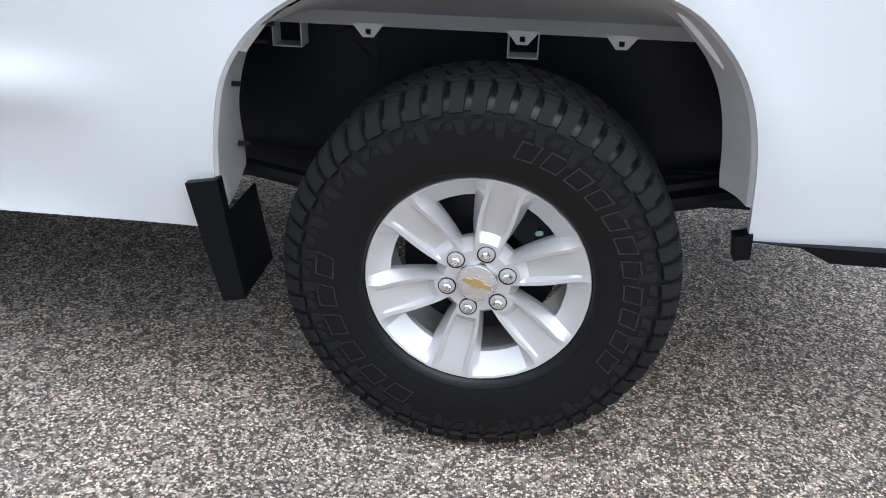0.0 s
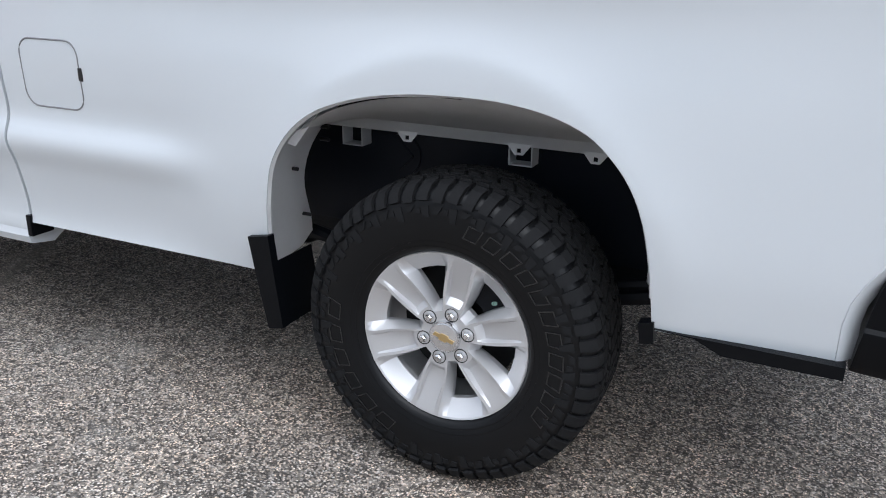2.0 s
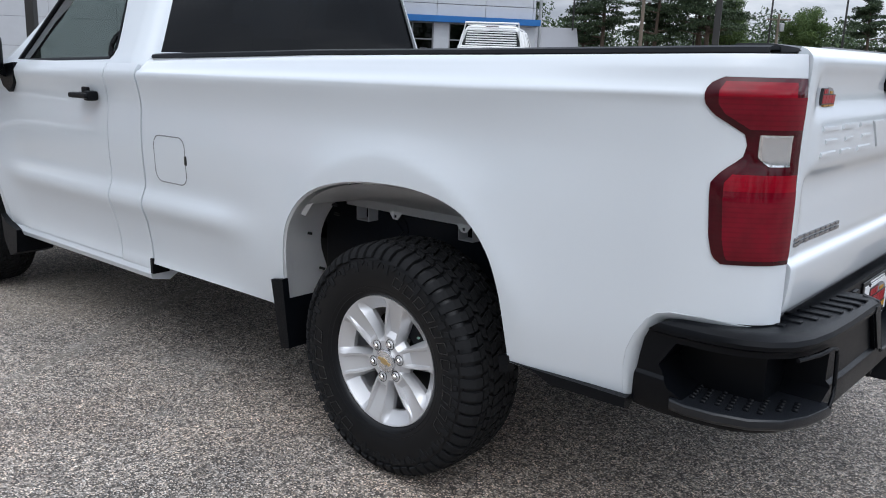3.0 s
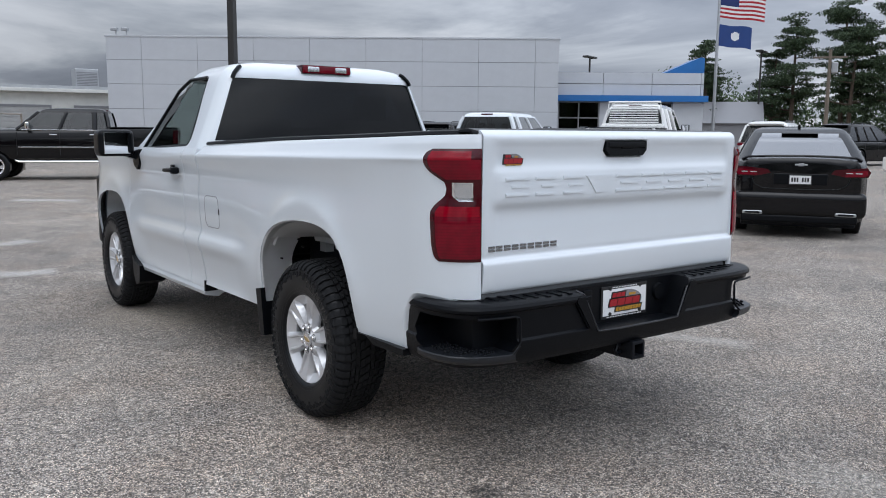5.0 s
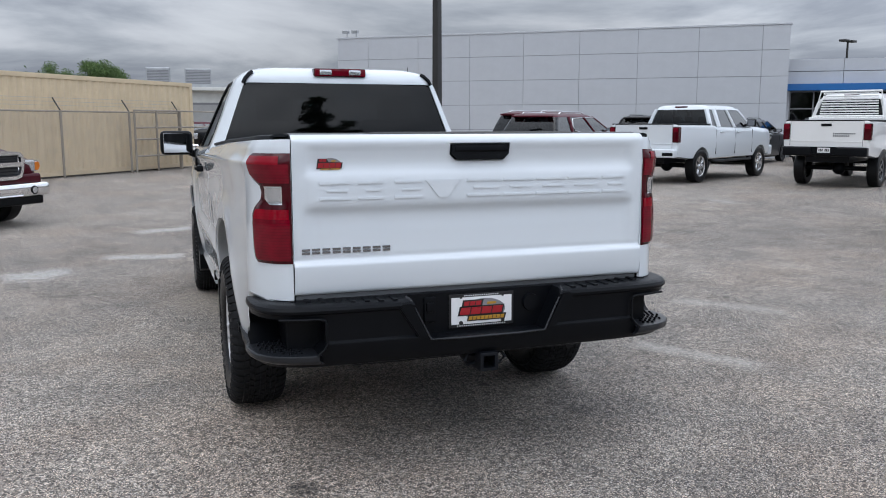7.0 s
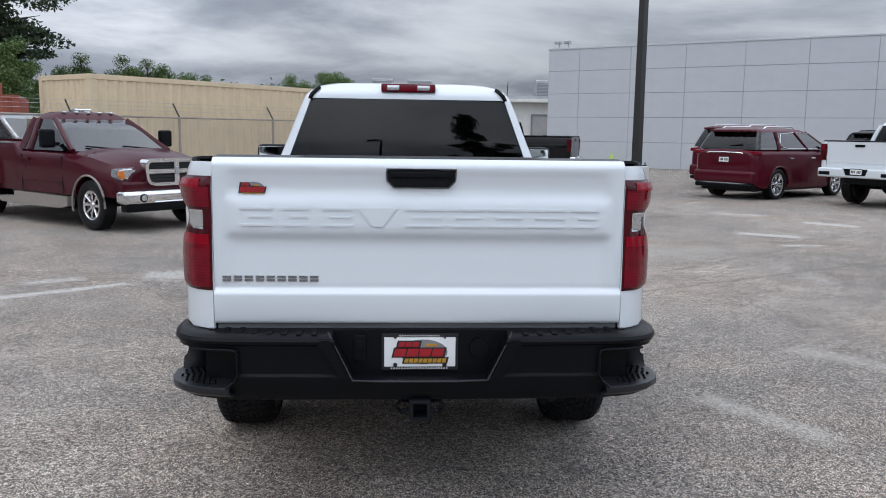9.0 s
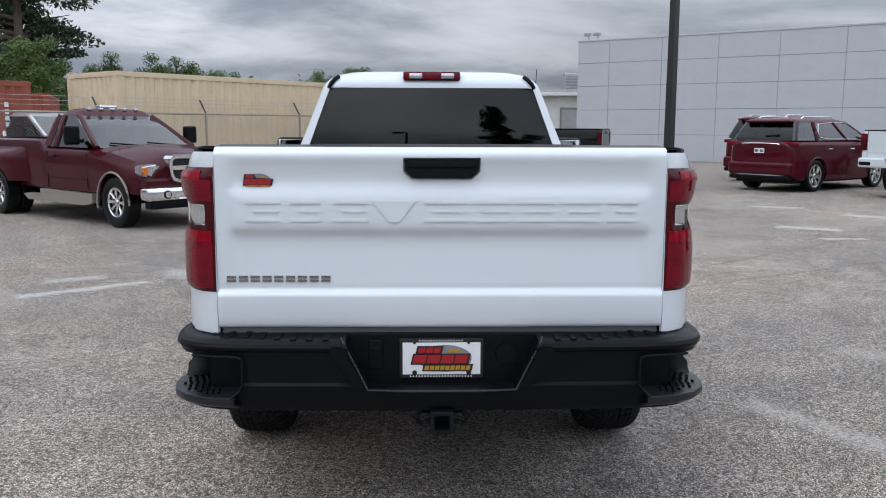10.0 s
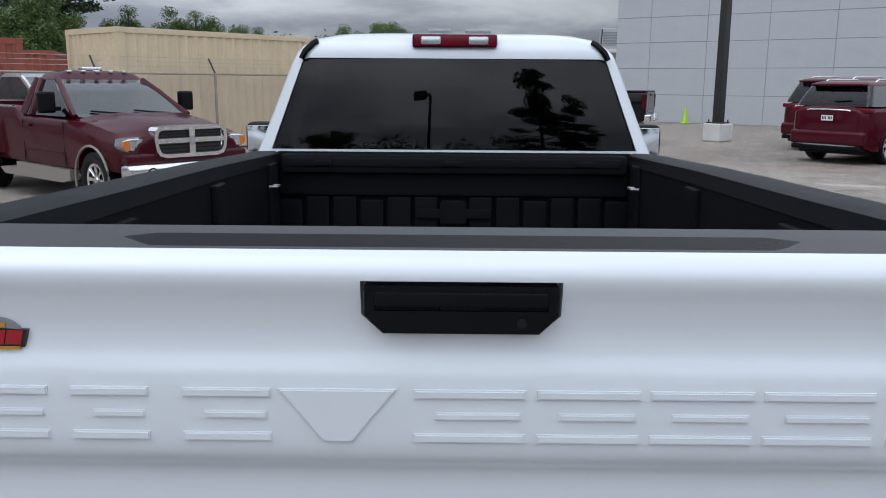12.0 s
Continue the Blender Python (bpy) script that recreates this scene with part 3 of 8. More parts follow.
def lug(bm, s0, s1, a0, a1, high, slant=0.0, n=3, end=0.0):
    """A rubber block laid over the carcass between two arc lengths and two angles; slant shifts its far end, end narrows it there."""
    top, low = [], []
    for i in range(n + 1):
        f = i / n
        s = s0 + (s1 - s0) * f
        cut = end * f * (a1 - a0) / 2
        for row, out, t in ((top, high, 0.0022), (low, -0.002, 0.0)):
            r, y = skin(s, out)
            row.append([bm.verts.new((r * math.cos(a), y, r * math.sin(a))) for a in (a0 + slant * f + cut + t, a1 + slant * f - cut - t)])
    for i in range(n):
        bm.faces.new((top[i][0], top[i][1], top[i + 1][1], top[i + 1][0]))
        for k in (0, 1):
            bm.faces.new((top[i][k], top[i + 1][k], low[i + 1][k], low[i][k]))
    for i in (0, n):
        bm.faces.new((top[i][0], top[i][1], low[i][1], low[i][0]))


def tread_blocks(count=58):
    """Five rows of siped blocks; the shoulder lugs fold over on to the sidewall and end in stepped teeth."""
    bm = bmesh.new()
    step = 2 * math.pi / count
    for i in range(count):
        a = i * step
        for side in (-1, 1):
            o = a + (0 if side < 0 else step / 2)
            lug(bm, side * 0.082, side * 0.105, o, o + step * 0.72, 0.0090, 0.004, 1)
            lug(bm, side * 0.105, side * (0.150 if i % 2 else 0.146), o + 0.004, o + 0.004 + step * 0.68, 0.0092, 0.012, 4)
            lug(bm, side * 0.031, side * 0.050, o + step * 0.30, o + step * 1.08, 0.0085, -0.022 * side, 1)
            lug(bm, side * 0.056, side * 0.0755, o + step * 0.22, o + step * 1.00, 0.0085, 0.020 * side, 1)
            # teeth on the sidewall below the shoulder ring
            long = (0.036, 0.020, 0.029, 0.015)[i % 4]
            b = o + 0.010
            lug(bm, side * 0.157, side * (0.157 + long), b, b + step * 0.62, 0.0026, (0.028 if i % 2 else -0.010), 2, 0.25)
            if i % 2 == 0:
                lug(bm, side * 0.163, side * 0.176, b + step * 0.62, b + step * 1.02, 0.0024, 0.0, 1)
        lug(bm, -0.025, -0.001, a + step * 0.05, a + step * 0.84, 0.0085, 0.024, 1)
        lug(bm, 0.002, 0.025, a + step * 0.32, a + step * 1.10, 0.0085, 0.024, 1)
    bmesh.ops.recalc_face_normals(bm, faces=bm.faces)
    return bm


def alloy_face(R, turn, spokes=6, hub=0.034):
    """Six broad dished spokes: sharp crests run along each window out to the rim, walls fall away from them into the window."""
    half = math.pi / spokes
    r_in, r_out, back = 0.385 * R, 0.80 * R, 0.030
    radii = [hub, 0.22 * R, 0.30 * R, 0.34 * R, r_in, 0.42 * R, 0.46 * R, 0.52 * R, 0.58 * R, 0.64 * R, 0.70 * R, 0.75 * R, r_out, 0.84 * R, 0.88 * R, 0.92 * R, 0.955 * R, 0.98 * R, R]

    def crest(r):
        return half * (0.40 + 0.22 * min(1.15, max(-0.35, (r - r_in) / (r_out - r_in))))
    steps = [("p", 1.0), ("p", 0.70), ("p", 0.46), ("p", 0.345), ("p", 0.22), ("w", 0.0), ("w", 0.10), ("w", 0.5), ("w", 1.0), ("o", 0.4)]
    signed = [(kind, f, -1) for kind, f in steps] + [(kind, f, 1) for kind, f in reversed(steps[1:])]
    bm = bmesh.new()
    rows = []
    for r in radii:
        e1 = crest(r)
        e0 = e1 * 0.70
        t = (r - hub) / (R - hub)
        front = 0.013 - 0.015 * t ** 1.5
        inner = min(1.0, max(0.0, (r - 0.30 * R) / (0.085 * R)))
        outer = min(1.0, max(0.0, (0.985 * R - r) / (0.985 * R - r_out))) ** 0.85
        dish = min(1.0, max(0.0, (r - 0.40 * R) / (0.05 * R))) * min(1.0, max(0.0, (0.97 * R - r) / (0.42 * R)))
        row = []
        for k in range(spokes):
            for kind, f, side in signed:
                if kind == "p":
                    a, y = e1 + (half - e1) * f, front + 0.0170 * dish * min(1.0, max(0.0, (f - 0.22) / 0.125))
                elif kind == "w":
                    a, y = e1 + (e0 - e1) * f, front + back * inner * outer * f - 0.0012 * inner * (1 - f)
                else:
                    a, y = e0 * f, front + back * inner * outer
                a = turn + 2 * half * k + side * a
                row.append(bm.verts.new((r * math.cos(a), y, r * math.sin(a))))
        rows.append(row)
    n, per = len(rows[0]), len(signed)
    for i in range(len(radii) - 1):
        for j in range(n):
            open_ = 8 <= j % per < per - 8 and r_in - 1e-6 <= radii[i] and radii[i + 1] <= r_out + 1e-6
            if not open_:
                bm.faces.new((rows[i][j], rows[i + 1][j], rows[i + 1][(j + 1) % n], rows[i][(j + 1) % n]))
    bmesh.ops.recalc_face_normals(bm, faces=bm.faces)
    if sum(f.normal.y for f in bm.faces) > 0:
        bmesh.ops.reverse_faces(bm, faces=bm.faces)
    r = bmesh.ops.extrude_edge_only(bm, edges=[e for e in bm.edges if e.is_boundary])
    bmesh.ops.translate(bm, vec=(0, 0.016, 0), verts=[g for g in r["geom"] if isinstance(g, bmesh.types.BMVert)])
    return bm


def spoked_face(R, spokes, hub, turn, inner=0.40, outer=0.86, wide=0.60, narrow=0.30, dish=0.028, ridge=0.007, nr=16, thick=0.03):
    """The face of an alloy wheel: a polar grid with a window between each two spokes, ridges along the spokes' edges."""
    bm = bmesh.new()
    radii = [hub + (R - hub) * i / nr for i in range(nr + 1)]
    r_in, r_out = inner * R, outer * R
    radii = sorted(set([r for r in radii if abs(r - r_in) > 0.006 and abs(r - r_out) > 0.006] + [r_in, r_out]))
    half = math.pi / spokes
    ns, nw = 5, 4
    grid = []
    fr = [0, 0.10, 0.22, 0.36, 1.0]

    def edge(r):
        t = min(1, max(0, (r - r_in) / (r_out - r_in)))
        return half * (narrow + (wide - narrow) * t)
    for r in radii:
        row = []
        for k in range(spokes):
            c = turn + 2 * half * k
            cols = [-(edge(r) + (half - edge(r)) * f) for f in reversed(fr[1:])] + [edge(r) * (2 * i / nw - 1) for i in range(nw + 1)] + [edge(r) + (half - edge(r)) * f for f in fr[1:-1]]
            for a in cols:
                off = abs(a) - edge(r)
                t = (r - hub) / (R - hub)
                y = -dish * (t ** 1.5) + 0.012
                inside = off / max(1e-6, half - edge(r))
                if r_in * 0.9 < r < R * 0.97 and off >= -1e-6:
                    y -= ridge * float(np.interp(inside, (0.0, 0.10, 0.22, 0.36, 1.0), (0.35, 1.0, 0.95, -0.10, -0.22))) * min(1.0, (R - r) / (0.10 * R)) * min(1.0, max(0.0, (r - 0.30 * R) / (0.2 * R)))
                row.append((r, a + c, y))
        grid.append(row)
    n = len(grid[0])
    vs = [[bm.verts.new((r * math.cos(a), y, r * math.sin(a))) for r, a, y in row] for row in grid]
    per = n // spokes
    for i in range(len(radii) - 1):
        for j in range(n):
            col = j % per
            window = 4 <= col < 4 + nw and radii[i] >= r_in - 1e-6 and radii[i + 1] <= r_out + 1e-6
            if not window:
                bm.faces.new((vs[i][j], vs[i + 1][j], vs[i + 1][(j + 1) % n], vs[i][(j + 1) % n]))
    bmesh.ops.recalc_face_normals(bm, faces=bm.faces)
    if sum(f.normal.y for f in bm.faces) > 0:
        bmesh.ops.reverse_faces(bm, faces=bm.faces)
    edges = [e for e in bm.edges if e.is_boundary]
    r = bmesh.ops.extrude_edge_only(bm, edges=edges)
    ev = [g for g in r["geom"] if isinstance(g, bmesh.types.BMVert)]
    bmesh.ops.translate(bm, vec=(0, thick, 0), verts=ev)
    return bm


WHEEL_PARTS = []


def hero_wheel(parent, m):
    """Six-spoke silver wheel on an all-terrain tyre; the outer face looks to -y."""
    w = new("wheel")
    w.parent, w.matrix_local = parent, m
    if not WHEEL_PARTS:
        wheel_meshes()
    for name, me, place, label in WHEEL_PARTS:
        o = new(name, me)
        o.parent, o.location = w, place
        if label:
            o["label"] = label
    return w


def wheel_meshes():
    """Fills WHEEL_PARTS with (name, mesh, place, label)."""
    def add(name, bm, mat, label="", angle=38, place=(0, 0, 0)):
        WHEEL_PARTS.append((name, mesh_of(bm, name, mat, angle), place, label))
    fine = [skin(-MID + (SPAN[-1]) * i / 48) for i in range(49)]
    add("tyre", revolve(fine, 96), RUBBER)
    add("tread", tread_blocks(), TREAD, "dusty all-terrain tread blocks", 25)
    # raised maker's marks as plain outlined bars
    for a0, a1, n in ((97, -14, 11), (-96, -174, 6)):
        for i in range(n):
            a = radians(a0 + (a1 - a0) * (i + 0.5) / n)
            da = abs(radians(a1 - a0)) / n * 0.36
            mk = bmesh.new()
            r0, r1, lean = 0.287, 0.325, 0.030
            def mark(ra, rb, p, q):
                pts = []
                for out in (-0.004, 0.0022):
                    for r, s in ((ra, p), (ra, q), (rb, q), (rb, p)):
                        y = float(np.interp(r, [c[0] for c in CARCASS[:8]], [c[1] for c in CARCASS[:8]])) - out
                        b = a + s - lean * (r - r0) / (r1 - r0)
                        pts.append(mk.verts.new((r * math.cos(b), y, r * math.sin(b))))
                for f in ((0, 1, 2, 3), (4, 5, 6, 7), (0, 1, 5, 4), (1, 2, 6, 5), (2, 3, 7, 6), (3, 0, 4, 7)):
                    mk.faces.new([pts[k] for k in f])
            mark(r0, r0 + 0.0035, -da, da)
            mark(r1 - 0.0035, r1, -da, da)
            mark(r0 + 0.0035, r1 - 0.0035, -da, -da + 0.011)
            mark(r0 + 0.0035, r1 - 0.0035, da - 0.011, da)
            bmesh.ops.recalc_face_normals(mk, faces=mk.faces)
            add("sidewall_mark", mk, RAISED, "", 25)
    for r, lift in ((0.2475, 0.0014), (0.262, 0.001), (0.3635, 0.002)):
        y = float(np.interp(r, [c[0] for c in CARCASS[:8]], [c[1] for c in CARCASS[:8]]))
        add("sidewall_rib", revolve([(r - 0.0022, y + 0.004), (r - 0.001, y - lift), (r + 0.001, y - lift), (r + 0.0022, y + 0.004)], 72), RUBBER)
    y = -0.108
    add("rim", revolve([(0.205, -0.09), (0.222, -0.105), (0.2345, -0.1135), (0.2365, -0.1095), (0.226, -0.095), (0.212, -0.06), (0.200, 0.02), (0.205, 0.10), (0.220, 0.115)], 72), ALLOY)
    face = alloy_face(0.227, radians(64))
    bmesh.ops.translate(face, vec=(0, y - 0.003, 0), verts=face.verts)
    add("wheel_face", face, ALLOY, "silver six-spoke alloy face", 14)
    add("centre_cap", revolve([(0.0, y - 0.002), (0.034, y - 0.001), (0.0375, y + 0.001), (0.0385, y + 0.004), (0.0400, y + 0.004), (0.0415, y + 0.001), (0.0430, y + 0.010), (0.0430, y + 0.03)], 40), ALLOY_CUT)
    em = prism([(-0.030, -0.005), (-0.011, -0.005), (-0.013, -0.010), (0.009, -0.010), (0.011, -0.005), (0.027, -0.005), (0.030, 0.005), (0.011, 0.005), (0.013, 0.010), (-0.009, 0.010), (-0.011, 0.005), (-0.027, 0.005)], "y", y - 0.0035, y + 0.003)
    add("emblem", em, GOLD, "plain gold emblem", 25)
    nut = bmesh.new()
    rod(nut, (0, 0.02, 0), (0, -0.006, 0), 0.0122, 6, 0.0116)
    rod(nut, (0, -0.005, 0), (0, -0.0095, 0), 0.0105, 6, 0.0065)
    me = mesh_of(nut, "lug_nut", CHROME, 25)
    # Dark iron on a silver wheel: the pocket's shade is put in its colour.
    pocket = mesh_of(revolve([(0.0, 0.004), (0.0150, 0.004), (0.0172, -0.0015), (0.0182, -0.002), (0.0198, 0.003)], 24), "shaded_lug_pocket", IRON)
    for i in range(6):
        a = radians(92 + 60 * i)
        WHEEL_PARTS.append(("lug_nut", me, (0.063 * math.cos(a), y + 0.006, 0.063 * math.sin(a)), ""))
        WHEEL_PARTS.append(("shaded_lug_pocket", pocket, (0.063 * math.cos(a), y + 0.0085, 0.063 * math.sin(a)), ""))
    add("brake_disc", revolve([(0.06, 0.0), (0.165, 0.0), (0.165, 0.025), (0.06, 0.025)], 40, closed=True), IRON)
    cal = bmesh.new()
    for k in range(5):
        a = radians(30 + 12 * k)
        box(cal, (0.105, -0.055, -0.024), (0.180, 0.05, 0.024), 0.010, pose(0, 0, 0, 0, -math.degrees(a), 0))
    add("brake_caliper", cal, FRAME_BLACK)
    vs = bmesh.new()
    rod(vs, (0.150 * math.cos(1.02), -0.065, 0.150 * math.sin(1.02)), (0.160 * math.cos(1.0), -0.072, 0.160 * math.sin(1.0)), 0.005, 8)
    add("bleed_screw", vs, VALVE)


# ---------------------------------------------------------------- the white pickup
SIDE_Z = [0.40, 0.455, 0.50, 0.56, 0.66, 0.75, 0.83, 0.94, 1.04, 1.12, 1.19, 1.26, 1.312, 1.326, 1.34, 1.37, 1.41, 1.44, 1.46]
SIDE_Y = [0.925, 0.943, 0.953, 0.963, 0.974, 0.979, 0.981, 0.982, 0.979, 0.971, 0.967, 0.976, 0.9885, 0.9905, 0.986, 0.967, 0.947, 0.932, 0.915]
# between the wheels a crease runs along the flank and another over the sill
FLANK_Y = [0.930, 0.951, 0.945, 0.947, 0.966, 0.9905, 0.966, 0.971, 0.974, 0.970, 0.967, 0.976, 0.9885, 0.9905, 0.986, 0.967, 0.947, 0.932, 0.915]
FLANK_Z = [0.40, 0.455, 0.490, 0.56, 0.67, 0.757, 0.835, 0.94, 1.04, 1.12, 1.19, 1.26, 1.312, 1.326, 1.34, 1.37, 1.41, 1.44, 1.46]
HUB_F, HUB_R = -3.565, 0.0


def side_y(x, z):
    """Half the body's width."""
    lift = 0.025 * (x + 0.2) / 2.7  # the shoulder line climbs to the rear
    zz = z if z < 1.1 else z - lift * min(1, (z - 1.1) / 0.2)
    y = smooth_curve(SIDE_Z, SIDE_Y, zz)
    f = min(1.0, max(0.0, (-0.62 - x) / 0.35)) * min(1.0, max(0.0, (x + 3.0) / 0.3))
    if f > 0:
        f = f * f * (3 - 2 * f)
        y += f * (smooth_curve(FLANK_Z, FLANK_Y, zz) - y)
    if x > 0.35 and 0.62 < z < 1.345:  # the rear quarter stands upright
        y += min(1.0, (x - 0.35) / 0.5) * 0.75 * min(1.0, (z - 0.62) / 0.15, (1.345 - z) / 0.03) * (0.981 - y)
    for hub in (HUB_F, HUB_R):
        r = math.hypot((x - hub) / 0.50, max(0.0, z - 0.45) / 0.56)
        if z < 1.30:
            edge = r - 1.17
            y += 0.019 * (math.exp(-edge / 0.14) if edge > 0 else max(0.0, 1 + edge * 1.6)) * min(1.0, max(0.25, (z - 0.45) / 0.35))
    if x > 0.45:  # the quarter draws in towards the lamp
        f = min(1.0, (x - 0.45) / 0.5)
        y -= 0.016 * f * f * (3 - 2 * f) * min(1.0, max(0.0, (1.42 - z) / 0.06))
    return y


CORNER = [(0.95, 0.0), (1.00, -0.006), (1.05, -0.017), (1.09, -0.030), (1.125, -0.048), (1.156, -0.069), (1.184, -0.093), (1.204, -0.117), (1.218, -0.145), (1.227, -0.173)]
RUN = [x for x in np.arange(-1.49, 0.95, 0.03)]


def bed_point(u, z, out=0.0):
    """A place on the bed's side: u runs back to 0.95, then by steps of one round the corner."""
    if u <= 0.95:
        return Vector((u, -(side_y(u, z) + out), z))
    k = min(len(CORNER) - 1.0, (u - 0.95))
    i = min(int(k), len(CORNER) - 2)
    f = k - i
    x = CORNER[i][0] * (1 - f) + CORNER[i + 1][0] * f
    d = CORNER[i][1] * (1 - f) + CORNER[i + 1][1] * f
    tx, ty = CORNER[i + 1][0] - CORNER[i][0], CORNER[i + 1][1] - CORNER[i][1]
    n = Vector((-ty, -tx, 0)).normalized()
    lean = (side_y(0.95, z) - 0.985) * (1 - 0.92 * min(1.0, k / 9))
    return Vector((x, -(0.985 + d) - lean, z)) + n * out + Vector((min(0, side_y(0.95, z) - 0.985) * 0.18 * min(1, k / 6), 0, 0))


ARCH = [(-0.535, 0.30), (-0.533, 0.50), (-0.527, 0.60), (-0.513, 0.70), (-0.487, 0.80), (-0.440, 0.875), (-0.375, 0.932), (-0.30, 0.968), (-0.20, 0.995), (-0.10, 1.009), (0.0, 1.014),
        (0.13, 1.012), (0.248, 0.994), (0.338, 0.960), (0.400, 0.908), (0.443, 0.850), (0.472, 0.781), (0.491, 0.693), (0.503, 0.58), (0.508, 0.50), (0.51, 0.30)]
ARCH = [(float(smooth_curve(range(len(ARCH)), [p[0] for p in ARCH], t)), float(smooth_curve(range(len(ARCH)), [p[1] for p in ARCH], t))) for t in np.linspace(0, len(ARCH) - 1, 81)]
BUMPER_CUT = [(0.880, 0.30), (0.878, 0.62), (0.886, 0.67), (0.905, 0.715), (0.94, 0.768), (0.965, 0.788), (1.0, 0.797), (1.06, 0.797), (1.15, 0.786), (1.4, 0.776), (1.4, 0.30)]


def rail_z(x):
    """The bed rail's top, falling towards the cab."""
    return float(np.interp(x, (-1.49, -0.4, 0.4, 1.2), (1.402, 1.430, 1.441, 1.455)))


def bed_side(truck, s):
    us = RUN + [0.95 + k for k in np.arange(0, 9.01, 0.5)]
    rows = [[bed_point(u, z) for u in us] for z in np.linspace(0.476, 1.325, 48)]
    for t in np.linspace(0.05, 1.0, 20):
        row = []
        for u in us:
            p = bed_point(u, 1.325 + 0.13 * t)
            p.z = 1.325 + (rail_z(p.x) - 0.018 - 1.325) * t
            row.append(p)
        rows.append(row)
    bm = sheet(rows, 0.016)
    over = [(-0.2, 0.30), (-0.2, 0.2), (1.6, 0.2), (1.6, 0.533), (0.30, 0.533)]
    bm = carve(bm, [prism(ARCH, "y", -1.3, -0.5), prism(BUMPER_CUT, "y", -1.3, -0.5), prism(over, "y", -1.3, -0.5)])
    cut = [(0.879, 0.536), (0.8785, 0.58)] + BUMPER_CUT[1:10]
    rows = [[], [], []]
    for k, (x, z) in enumerate(cut):
        x = min(x, 1.205)
        a, c = cut[max(0, k - 1)], cut[min(len(cut) - 1, k + 1)]
        n = Vector((c[1] - a[1], a[0] - c[0])).normalized()
        for row, d, o in zip(rows, (0.0, 0.012, 0.034), (-0.001, -0.007, -0.040)):
            xx, zz = min(1.212, x + n.x * d), z + n.y * d
            u = xx if xx <= 0.95 else 0.95 + float(np.interp(xx, [q[0] for q in CORNER], range(len(CORNER))))
            row.append(bed_point(u, zz, o))
    part("cut_flange", flip(sheet(rows, 0.003), s), WHITE, truck, "white flange over the bumper")
    if s > 0:
        mirrored(bm)
    ob = part("bed_side", bm, WHITE, truck, "white bed side panel", 45)
    return ob


